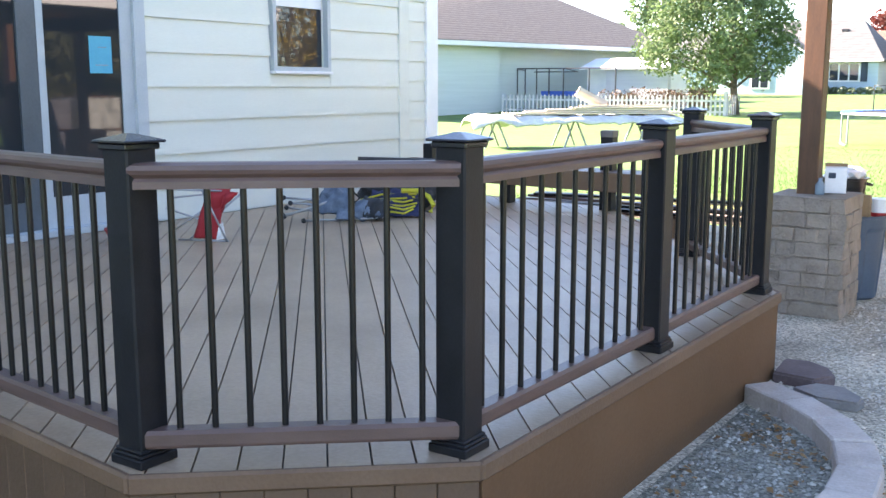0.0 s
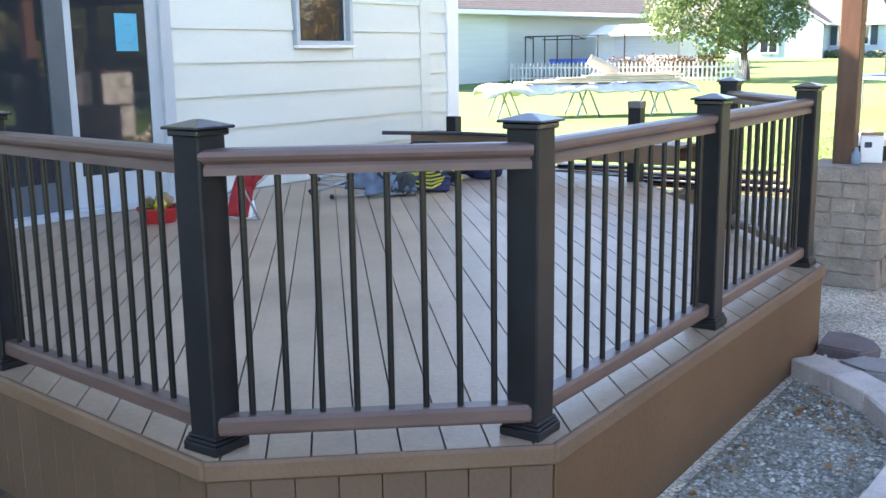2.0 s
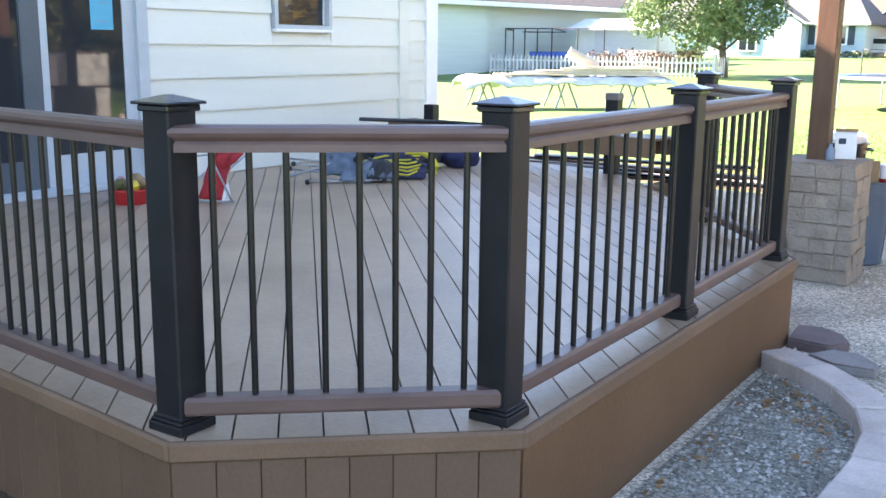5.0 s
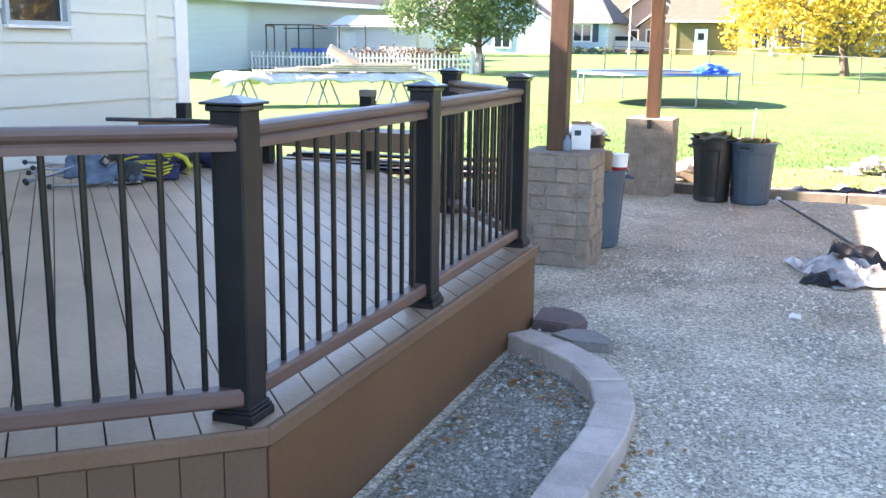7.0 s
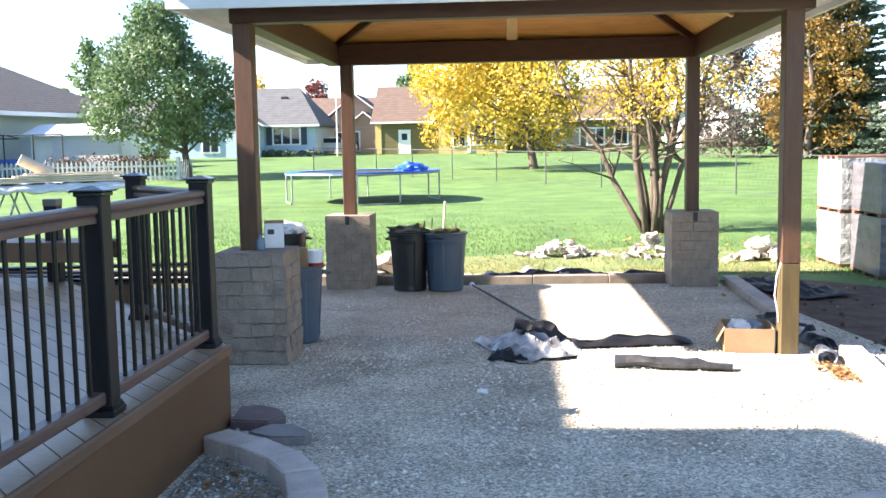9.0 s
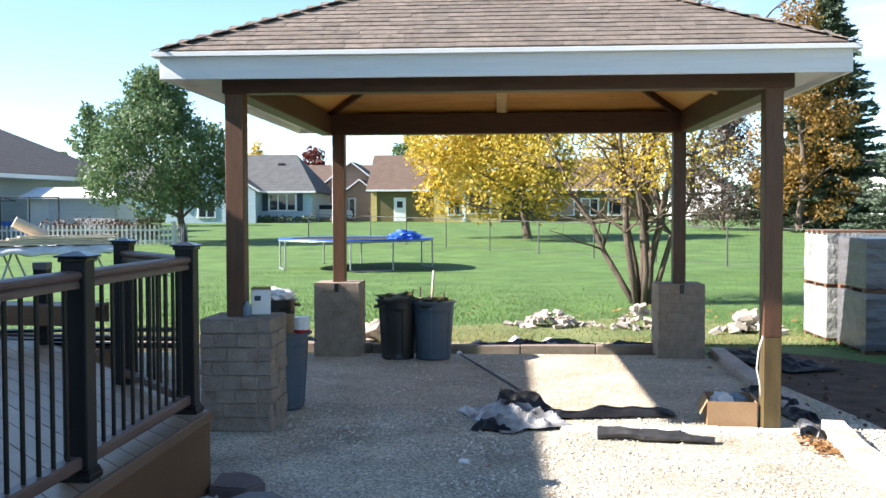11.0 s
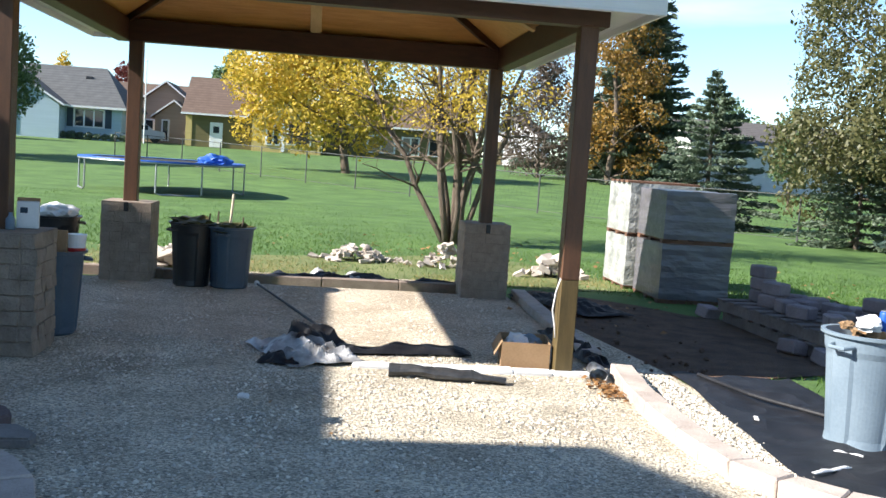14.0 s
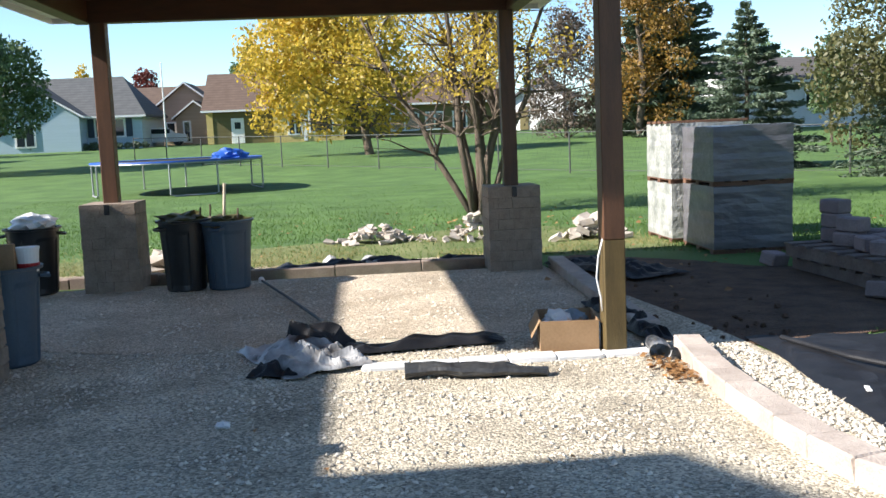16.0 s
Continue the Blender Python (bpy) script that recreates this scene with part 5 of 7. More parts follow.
# trees across the lawn that the glass mirrors
for i, (x, y, h, w, m, lab) in enumerate(((30.0, -8.0, 12.0, 11.0, M_LEAF_MIXED, "tall dark tree east of the lawn"), (31.0, 0.0, 11.0, 10.0, M_LEAF_MIXED, "large dark tree east of the lawn"), (32.0, 7.5, 11.0, 10.0, M_LEAF_GREEN, "green tree east of the lawn"), (33.0, 15.0, 10.0, 10.0, M_LEAF_MIXED, "bushy dark tree east of the lawn"), (35.0, 23.0, 10.0, 10.0, M_LEAF_MIXED, "broad dark tree east of the lawn"), (27.0, 4.0, 5.0, 6.0, M_LEAF_YELLOW, "small yellow tree east of the lawn"), (28.0, 11.5, 5.0, 6.0, M_LEAF_MIXED, "low dark bush east of the lawn"), (27.5, -3.5, 5.0, 6.0, M_LEAF_MIXED, "dark bush east of the lawn"), (32.0, 27.5, 11.0, 9.0, M_LEAF_MIXED, "tall dark tree at the lawn corner"), (38.0, 33.0, 12.0, 11.0, M_LEAF_MIXED, "broad dark tree at the lawn corner"), (43.0, 42.0, 13.0, 11.0, M_LEAF_GREEN, "tall green tree beyond the lawn corner"), (29.5, 23.0, 4.0, 6.0, M_LEAF_MIXED, "low dark bush at the lawn corner"), (33.0, 31.0, 4.5, 6.0, M_LEAF_YELLOW, "low yellow bush at the lawn corner"))):
    broadleaf(x, y, h, w, m, lab, 41 + i, 0.03, 9000, 0.30, 0.25, 38)


def dead_border():
    """Dried brown garden plants behind the picket fence."""
    r = np.random.RandomState(9)
    cs = [(x, 43.6 + r.uniform(-0.3, 0.5), lift(43) + 0.5 + r.uniform(0, 0.3)) for x in np.arange(-20.4, -15.2, 0.35)]
    me = leaf_cloud(cs, [0.45 + r.uniform(-0.1, 0.15) for _ in cs], 3500, 0.06, 8, 1.0)
    return tagged(mesh_part("dried_plants", me, M_DRIED), "dried brown plants behind the picket fence", "plants", kind="stuff")


M_DRIED = leafy("dried_plants", (0.06, 0.036, 0.025), (0.16, 0.105, 0.07), 0.2)
dead_border()

# ---- edging stones ----
def along(points, step):
    """Even places and headings along a bent line."""
    pts = [Vector(p) for p in points]
    cum = [0.0]
    for a, b in zip(pts, pts[1:]):
        cum.append(cum[-1] + (b - a).length)
    n = int(cum[-1] / step)

    def at(d):
        d = min(max(d, 0.0), cum[-1] - 1e-6)
        i = max(k for k in range(len(cum) - 1) if cum[k] <= d)
        return pts[i].lerp(pts[i + 1], (d - cum[i]) / (cum[i + 1] - cum[i]))
    return [(at(k * step), at((k + 1) * step)) for k in range(n)]


def smooth_line(points, rounds=2):
    pts = [Vector(p) for p in points]
    for _ in range(rounds):
        out = [pts[0]]
        for a, b in zip(pts, pts[1:]):
            out += [a.lerp(b, 0.25), a.lerp(b, 0.75)]
        pts = out + [pts[-1]]
    return pts


def edging(label, line, width, height, step, seed, material, base=-0.03):
    e = thing("edging", label, "edging")
    r = random.Random(seed)
    segs = along(smooth_line(line), step)
    for i, (a, b) in enumerate(segs):
        def side(p, q, s):
            w = (q - p).normalized()
            return Vector((-w.y, w.x)) * s
        prev = segs[i - 1][0] if i else a - (b - a)
        nxt = segs[i + 1][1] if i + 1 < len(segs) else b + (b - a)
        na = side(prev, b, width / 2)
        nb = side(a, nxt, width / 2)
        g = (b - a).normalized() * 0.003
        poly = [tuple(a + na + g), tuple(a - na + g), tuple(b - nb - g), tuple(b + nb - g)]
        bm = bmesh.new()
        prism(bm, poly, base, height + r.uniform(-0.006, 0.006))
        bmesh.ops.bevel(bm, geom=bm.edges[:], offset=0.009, segments=1, affect="EDGES")
        for v in bm.verts:
            v.co += Vector((r.uniform(-1, 1), r.uniform(-1, 1), r.uniform(-0.5, 0.5))) * 0.003
        part("stone", bm, material, e)
    return e


edging("curved row of buff edging stones round the deck bed", [(-0.69, 3.29), (-0.42, 3.10), (-0.17, 2.84), (0.0, 2.50), (0.045, 2.12), (0.025, 1.67), (0.0, 1.2), (-0.05, 0.2), (-0.3, -1.6)], 0.185, 0.10, 0.305, 3, M_EDGE)
edging("pale curved edging stones along the patio side", [(3.50, 5.62), (3.40, 4.9), (3.37, 4.2), (3.37, 3.7), (3.42, 3.22), (3.56, 2.92), (3.84, 2.64), (4.5, 2.25), (6.0, 1.75)], 0.17, 0.10, 0.30, 4, M_EDGE)
edging("curved row of buff edging stones round a second bed", [(1.62, -2.5), (1.63, -0.6), (1.66, 0.6), (1.73, 1.15), (1.79, 1.55), (1.93, 1.84), (2.16, 2.08), (2.45, 2.27), (2.8, 2.40), (3.25, 2.42), (3.75, 2.25)], 0.185, 0.10, 0.305, 9, M_EDGE)
edging("straight low stone edging beside the gazebo", [(3.50, 9.80), (3.45, 8.4), (3.42, 7.0), (3.43, 5.70)], 0.17, 0.085, 0.60, 5, M_EDGE)
M_EDGEDARK = surface("red_brown_edging", (0.20, 0.15, 0.12), (0.33, 0.26, 0.215), 0.9, 6, 70, 0.6, spread=0.12)
edging("reddish edging stones along the back of the patio", [(-6.0, 10.02), (-1.3, 10.0), (0.5, 9.95), (3.35, 9.93)], 0.14, 0.09, 0.90, 6, M_EDGEDARK)
edging("white limestone strip across the patio front", [(1.45, 5.60), (2.2, 5.58), (3.25, 5.58)], 0.13, 0.03, 0.30, 8, M_WHITE)


def slab(name, label, poly, z, material, seed):
    r = random.Random(seed)
    bm = bmesh.new()
    prism(bm, poly, -0.01, z)
    bmesh.ops.bevel(bm, geom=bm.edges[:], offset=0.012, segments=2, affect="EDGES")
    for v in bm.verts:
        v.co += Vector((r.uniform(-1, 1), r.uniform(-1, 1), r.uniform(-1, 1))) * 0.004
    return tagged(part(name, bm, material), label, "stone")


M_REDSTONE = surface("red_flagstone", (0.12, 0.085, 0.08), (0.20, 0.145, 0.135), 0.85, 5, 50, 0.5)
M_GREYSTONE = surface("grey_flagstone", (0.18, 0.165, 0.15), (0.28, 0.255, 0.235), 0.85, 5, 50, 0.5)
slab("flagstone", "dark reddish flagstone beside the deck corner", [(-0.72, 3.66), (-0.48, 3.62), (-0.40, 3.74), (-0.46, 3.90), (-0.60, 4.0), (-0.74, 3.98)], 0.065, M_REDSTONE, 1)
slab("flagstone", "grey flat flagstone lying on the gravel", [(-0.56, 3.44), (-0.40, 3.34), (-0.20, 3.36), (-0.19, 3.46), (-0.32, 3.62), (-0.47, 3.60)], 0.055, M_GREYSTONE, 2)


# ---- loose gravel, leaves and grass ----
def scatter_chips(name, label, count, size, area, seed, material, keep=None, zbase=0.0, gaps=0.0):
    """Loose crushed stones, each a small uneven lump."""
    r = np.random.RandomState(seed)
    x = r.uniform(area[0], area[1], count)
    y = area[2] + (area[3] - area[2]) * r.uniform(0, 1, count) ** 1.25
    if keep is not None:
        ok = keep(x, y)
        x, y = x[ok], y[ok]
    if gaps:
        ok = np.array([noise.noise((a * 1.7, b * 1.7, 4.0)) + 0.5 * noise.noise((a * 5, b * 5, 1.0)) + r.uniform(-0.35, 0.35) > -gaps for a, b in zip(x, y)])
        x, y = x[ok], y[ok]
    n = len(x)
    s = size * (0.5 + 1.1 * r.uniform(0, 1, n) ** 2.2)
    shape = np.array([(1, 0, 0), (-0.9, 0.2, 0), (0.1, 0.8, 0.05), (-0.1, -0.85, 0), (0.1, 0.05, 0.62), (0, 0, -0.4)], float)
    v = shape[None] * (1 + r.uniform(-0.35, 0.35, (n, 6, 3)))
    ang = r.uniform(0, math.tau, n)
    c, sn = np.cos(ang)[:, None], np.sin(ang)[:, None]
    vx = v[:, :, 0] * c - v[:, :, 1] * sn
    vy = v[:, :, 0] * sn + v[:, :, 1] * c
    tilt = r.uniform(-0.5, 0.5, n)[:, None]
    vz = v[:, :, 2] + vx * tilt * 0.6
    out = np.stack([vx * s[:, None] + x[:, None], vy * s[:, None] + y[:, None], vz * s[:, None] + zbase + s[:, None] * 0.22], axis=2).reshape(-1, 3)
    tri = np.array([(0, 2, 4), (2, 1, 4), (1, 3, 4), (3, 0, 4), (2, 0, 5), (1, 2, 5), (3, 1, 5), (0, 3, 5)])
    f = (np.arange(n)[:, None, None] * 6 + tri[None]).reshape(-1, 3)
    me = bpy.data.meshes.new(name)
    me.from_pydata(out.tolist(), [], f.tolist())
    return tagged(mesh_part(name, me, material), label, "gravel", kind="stuff")


M_STONESDARK = surface("dark_chips", (0.22, 0.207, 0.175), (0.43, 0.405, 0.345), 0.8, 3, 40, 0.3, island=0.5)


def on_patio(x, y):
    chamfer = (y - 0.554) < (x + 0.709) * 0.889
    off_deck = (x > -0.70) | chamfer & (y < 0.5) | (y > 3.8 + (-0.7 - x) * 1.25)
    bed = (x < -0.02) & (y < 3.1)
    return off_deck & (x < 3.2) & ~bed


scatter_chips("gravel_chips", "loose grey crushed stones over the patio", 23000, 0.0118, (-0.68, 3.2, 0.2, 6.0), 61, M_STONES, on_patio, 0.0, 0.14)
scatter_chips("gravel_chips", "loose crushed stones under the gazebo", 12000, 0.0115, (-1.4, 3.3, 5.6, 9.7), 62, M_STONES, on_patio, 0.0, 0.05)
scatter_chips("gravel_chips", "pale loose stones outside the edging", 7000, 0.0125, (3.42, 3.88, 2.3, 5.9), 63, M_STONES)

scatter_chips("gravel_chips", "darker loose stones in the deck bed", 4200, 0.0115, (-0.68, -0.06, 0.5, 3.1), 64, M_STONESDARK)
M_DRYLEAF = leafy("dry_leaves", (0.15, 0.065, 0.024), (0.46, 0.26, 0.10), 0.2)


def fallen_leaves(label, spots, seed, size=0.03):
    r = np.random.RandomState(seed)
    v, f = [], []
    for cx, cy, sx, sy, n, h in spots:
        for _ in range(n):
            p = Vector((cx + r.normal() * sx, cy + r.normal() * sy, 0.012 + h * abs(r.normal())))
            a = r.uniform(0, math.tau)
            s = size * r.uniform(0.6, 1.3)
            w = Vector((math.cos(a), math.sin(a), r.uniform(-0.3, 0.3))) * s
            d = Vector((-math.sin(a), math.cos(a), r.uniform(-0.3, 0.3))) * s * 0.6
            k = len(v)
            v += [tuple(p - w), tuple(p - d), tuple(p + w), tuple(p + d + Vector((0, 0, s * 0.4)))]
            f.append((k, k + 1, k + 2, k + 3))
    me = bpy.data.meshes.new("fallen_leaves")
    me.from_pydata(v, [], f)
    return tagged(mesh_part("fallen_leaves", me, M_DRYLEAF), label, "leaves", kind="stuff")


fallen_leaves("dry brown leaves caught along the deck bed", [(-0.50, 2.75, 0.08, 0.12, 40, 0.01), (-0.32, 2.55, 0.07, 0.1, 34, 0.01), (-0.62, 1.9, 0.04, 0.3, 26, 0.005), (-0.20, 2.2, 0.03, 0.2, 16, 0.01), (0.15, 1.7, 0.03, 0.3, 30, 0.005), (-0.60, 1.2, 0.05, 0.2, 16, 0.005), (0.2, 2.4, 0.1, 0.4, 10, 0.0), (1.2, 2.6, 0.9, 1.2, 12, 0.0), (-2.3, -0.35, 0.5, 0.2, 60, 0.006), (-1.3, -0.3, 0.3, 0.2, 30, 0.006)], 71, 0.018)
fallen_leaves("heap of dry brown leaves against the edging", [(3.24, 5.08, 0.05, 0.15, 190, 0.014)], 72, 0.022)
fallen_leaves("scattered yellow leaves on the lawn", [(8.0, 9.5, 2.0, 1.5, 260, 0.0), (3.0, 14.5, 1.5, 1.2, 160, 0.0)], 73, 0.035)


def grass_blades():
    r = np.random.RandomState(81)
    n = 90000
    y = 10.7 + 16.0 * r.uniform(0, 1, n) ** 1.7
    x = -7 + 18 * r.uniform(0, 1, n)
    extra = 16000
    x = np.concatenate([x, r.uniform(4.5, 9.0, extra)])
    y = np.concatenate([y, r.uniform(3.2, 10.7, extra)])
    keep = (y > 10.7) | ((x > 6.9) | ((y < 5.9) & (x > 4.75 + (5.7 - y) * 0.1) & (x > 4.9 - (y - 4.4) * 0.2)) | ((y >= 5.9) & (x > 6.2 + 0.35 * np.sin(y * 2.1) - np.maximum(y - 8.6, 0) * 0.7)))
    keep &= (y > 13.2) | (x > 5.2) | (r.uniform(0, 1, len(x)) < 0.35)
    x, y = x[keep], y[keep]
    n = len(x)
    h = r.uniform(0.025, 0.06, n)
    a = r.uniform(0, math.tau, n)
    w = r.uniform(0.004, 0.009, n)
    dx, dy = np.cos(a) * w, np.sin(a) * w
    lx, ly = r.normal(size=n) * 0.02, r.normal(size=n) * 0.02
    z = np.full(n, -0.025)
    v = np.stack([np.stack([x - dx, y - dy, z], 1), np.stack([x + dx, y + dy, z], 1), np.stack([x + lx, y + ly, z + h], 1)], 1).reshape(-1, 3)
    me = bpy.data.meshes.new("grass")
    me.from_pydata(v.tolist(), [], np.arange(n * 3).reshape(-1, 3).tolist())
    return tagged(mesh_part("grass", me, M_GRASSBLADE), "short green grass blades of the lawn edge", "grass", kind="stuff")


M_GRASSBLADE = leafy("grass_blades", (0.052, 0.112, 0.016), (0.126, 0.230, 0.044), 0.3)
grass_blades()

def dry_grass():
    """Pale dry stems along the trampled edge of the lawn."""
    r = np.random.RandomState(82)
    n = 16000
    x = r.uniform(-6, 5.2, n)
    y = 10.6 + np.abs(r.normal(size=n)) * 1.1
    ok = np.array([noise.noise((a * 0.8, b * 0.8, 7.0)) > -0.15 for a, b in zip(x, y)])
    x, y = x[ok], y[ok]
    n = len(x)
    a = r.uniform(0, math.tau, n)
    dx, dy = np.cos(a) * 0.005, np.sin(a) * 0.005
    lx, ly, h = r.normal(size=n) * 0.04, r.normal(size=n) * 0.04, r.uniform(0.015, 0.05, n)
    z = np.full(n, -0.022)
    v = np.stack([np.stack([x - dx, y - dy, z], 1), np.stack([x + dx, y + dy, z], 1), np.stack([x + lx, y + ly, z + h], 1)], 1).reshape(-1, 3)
    me = bpy.data.meshes.new("dry_grass")
    me.from_pydata(v.tolist(), [], np.arange(n * 3).reshape(-1, 3).tolist())
    return tagged(mesh_part("dry_grass", me, M_DRYGRASS), "pale dry grass along the lawn edge", "grass", kind="stuff")


M_DRYGRASS = leafy("dry_grass", (0.20, 0.16, 0.05), (0.42, 0.34, 0.14), 0.2)
dry_grass()


def soil_clods(label, spots, seed):
    r = random.Random(seed)
    bm = bmesh.new()
    for cx, cy, sx, sy, n in spots:
        for _ in range(n):
            s = 0.022 * r.random() ** 2 + 0.007
            p = Vector((cx + r.gauss(0, sx), cy + r.gauss(0, sy), s * 0.2))
            m = Matrix.Translation(p) @ Euler((r.uniform(0, 3), r.uniform(0, 3), r.uniform(0, 3))).to_matrix().to_4x4()
            made = bmesh.ops.create_icosphere(bm, subdivisions=1, radius=s, matrix=m)
            for v in made["verts"]:
                v.co += Vector((r.uniform(-1, 1), r.uniform(-1, 1), r.uniform(-1, 0.5))) * s * 0.3
    return tagged(part("soil_clods", bm, M_SOIL), label, "soil", kind="stuff")


soil_clods("dark clods of earth on the bare soil", [(4.6, 7.6, 0.5, 0.9, 16), (4.1, 6.2, 0.25, 0.3, 24), (4.0, 9.3, 0.25, 0.5, 40), (-2.2, -0.4, 0.5, 0.2, 140), (-1.2, -0.4, 0.3, 0.25, 60)], 83)

# ---- dustbins ----
M_CANBLUE = surface("blue_grey_plastic", (0.045, 0.072, 0.105), (0.07, 0.105, 0.145), 0.5, 3, 60, 0.1)
M_CANBLACK = surface("black_plastic", (0.010, 0.010, 0.011), (0.022, 0.022, 0.024), 0.4, 3, 60, 0.1)
M_WHITEPLASTIC = surface("white_plastic", (0.68, 0.68, 0.67), (0.80, 0.80, 0.79), 0.4, 5, 60, 0.05)
M_CARD = surface("brown_cardboard", (0.26, 0.16, 0.08), (0.36, 0.23, 0.125), 0.85, 4, 60, 0.15, spread=0.08)
M_GREEN = leafy("garden_waste", (0.04, 0.05, 0.015), (0.16, 0.13, 0.04), 0.2)


def dustbin(name_label, x, y, h, r0, r1, mat, turn=0.0, z=0.0):
    """A round ribbed dustbin with a rolled rim, two handles and an open top."""
    d = thing("dustbin", name_label, "dustbin", at=pose(x, y, z, 0, 0, turn))
    bm = bmesh.new()
    sides = 64
    rings = []
    prof = [(r0 - 0.02, 0.0, 0), (r0, 0.02, 0), (r0 + (r1 - r0) * 0.10, h * 0.10, 1), (r0 + (r1 - r0) * 0.80, h * 0.80, 1), (r0 + (r1 - r0) * 0.85, h * 0.86, 0), (r1, h * 0.965, 0), (r1 + 0.022, h * 0.972, 0), (r1 + 0.024, h, 0), (r1 - 0.004, h, 0), (r0 + (r1 - r0) * 0.8 - 0.01, h * 0.80, 0), (r0 - 0.01, 0.03, 0)]
    for rr, zz, rib in prof:
        ring = []
        for k in range(sides):
            a = k * math.tau / sides
            inset_by = 0.011 if rib and 3 <= (k % 16) <= 12 else 0.0
            q = rr - inset_by
            ring.append(bm.verts.new((q * math.cos(a), q * math.sin(a), zz)))
        rings.append(ring)
    for a, b in zip(rings, rings[1:]):
        for k in range(sides):
            bm.faces.new((a[k], a[(k + 1) % sides], b[(k + 1) % sides], b[k]))
    bm.faces.new(rings[0][::-1])
    bm.faces.new(rings[-1])
    part("body", bm, mat, d)
    for s in (-1, 1):
        bm = bmesh.new()
        tube(bm, [(s * (r1 - 0.01), -0.07, h * 0.90), (s * (r1 + 0.05), -0.05, h * 0.885), (s * (r1 + 0.05), 0.05, h * 0.885), (s * (r1 - 0.01), 0.07, h * 0.90)], 0.013, 7)
        part("handle", bm, mat, d)
    return d


def crumpled(x, y, z, sx, sy, sz, seed, rough=0.35, sub=3, freq=2.2):
    bm = bmesh.new()
    bmesh.ops.create_icosphere(bm, subdivisions=sub, radius=1.0)
    for v in bm.verts:
        k = noise.noise(v.co * freq + Vector((seed, 0, 0))) + 0.5 * abs(noise.noise(v.co * freq * 2.4 + Vector((0, seed, 0))))
        q = v.co * (1 + rough * k)
        v.co = Vector((x + q.x * sx, y + q.y * sy, z + max(q.z, -0.85) * sz))
    return bm


dustbin("black plastic dustbin full of garden waste", -0.22, 9.35, 0.69, 0.19, 0.235, M_CANBLACK, 40)
dustbin("blue-grey plastic dustbin with a wooden handle inside", 0.19, 9.34, 0.67, 0.20, 0.245, M_CANBLUE, 75)
dustbin("slim blue plastic dustbin behind the stone pedestal", -0.885, 6.36, 0.66, 0.18, 0.225, M_CANBLUE, 20)
dustbin("black plastic dustbin with a white bag on top", -1.72, 9.62, 0.66, 0.20, 0.25, M_CANBLACK, 10)
dustbin("pale blue plastic dustbin heaped with rubbish", 4.50, 3.94, 0.70, 0.215, 0.265, M_CANPALE, 25)
tagged(part("garden_waste", crumpled(-0.22, 9.35, 0.68, 0.19, 0.19, 0.07, 3, 0.7, 3, 5.0), M_GREEN), "dry garden clippings heaped in the bin", "waste")
tagged(part("garden_waste", crumpled(0.19, 9.34, 0.64, 0.2, 0.2, 0.06, 4, 0.7, 3, 5.0), M_GREEN), "green clippings in the blue-grey bin", "waste")
tool = thing("broom_handle", "pale wooden tool handle standing in the bin", "tool")
bm = bmesh.new()
tube(bm, [(0.15, 9.32, 0.3), (0.20, 9.34, 1.02)], 0.014, 8)
part("shaft", bm, M_LUMBER, tool)
for x, y, h in ((0.30, 9.27, 0.78), (0.02, 9.42, 0.82), (-0.06, 9.32, 0.80)):
    st = thing("stick", "dark twig sticking out of the bin", "stick")
    bm = bmesh.new()
    tube(bm, [(x, y, 0.5), (x + 0.02, y, h)], 0.010, 6)
    part("twig", bm, M_BARK, st)
tagged(part("plastic_bag", crumpled(-1.70, 9.6, 0.70, 0.19, 0.17, 0.09, 7, 0.5), M_WHITEPLASTIC, smooth=False), "crumpled white plastic bag on a bin", "bag")
tagged(part("cardboard_piece", boxed(-0.96, -0.76, 6.22, 6.26, 0.55, 0.82, 0.004, None), M_CARD), "bent cardboard standing in the blue bin", "cardboard")
tagged(part("cardboard_piece", boxed(-0.88, -0.70, 6.34, 6.50, 0.58, 0.74, 0.004), M_CARD), "torn cardboard box in the blue bin", "cardboard")
tub = thing("plastic_tub", "white plastic tub with a red band in the bin", "tub", at=pose(-0.72, 6.36, 0.62))
bm = bmesh.new()
lathe(bm, [(0.0, 0.0), (0.062, 0.0), (0.074, 0.15), (0.078, 0.15), (0.078, 0.165), (0.0, 0.165)], 20)
part("tub", bm, M_WHITEPLASTIC, tub)
M_RED = surface("red_plastic", (0.36, 0.012, 0.014), (0.48, 0.025, 0.022), 0.45, 4, 60, 0.1)
bm = bmesh.new()
lathe(bm, [(0.066, 0.03), (0.070, 0.03), (0.072, 0.06), (0.068, 0.06)], 20)
part("band", bm, M_RED, tub)

# things on the pedestal
carton = thing("carton", "white printed carton standing on the stone pedestal", "box", at=pose(-0.93, 5.80, 0.866, 0, 0, 12))
part("body", boxed(-0.075, 0.075, -0.05, 0.05, 0.0, 0.19, 0.003), M_WHITEPLASTIC, carton)
part("flap", boxed(-0.078, 0.078, 0.045, 0.053, 0.18, 0.215, 0.002), M_CARD, carton)
part("printed_panel", boxed(-0.05, 0.0, -0.0535, -0.0505, 0.11, 0.15), M_SHUTTER, carton, "dark printed panel")
bottle = thing("bottle", "clear cloudy plastic bottle on the pedestal", "bottle", at=pose(-0.99, 5.60, 0.866))
bm = bmesh.new()
lathe(bm, [(0.0, 0.0), (0.03, 0.0), (0.033, 0.01), (0.033, 0.075), (0.014, 0.10), (0.014, 0.12), (0.0, 0.12)], 16)
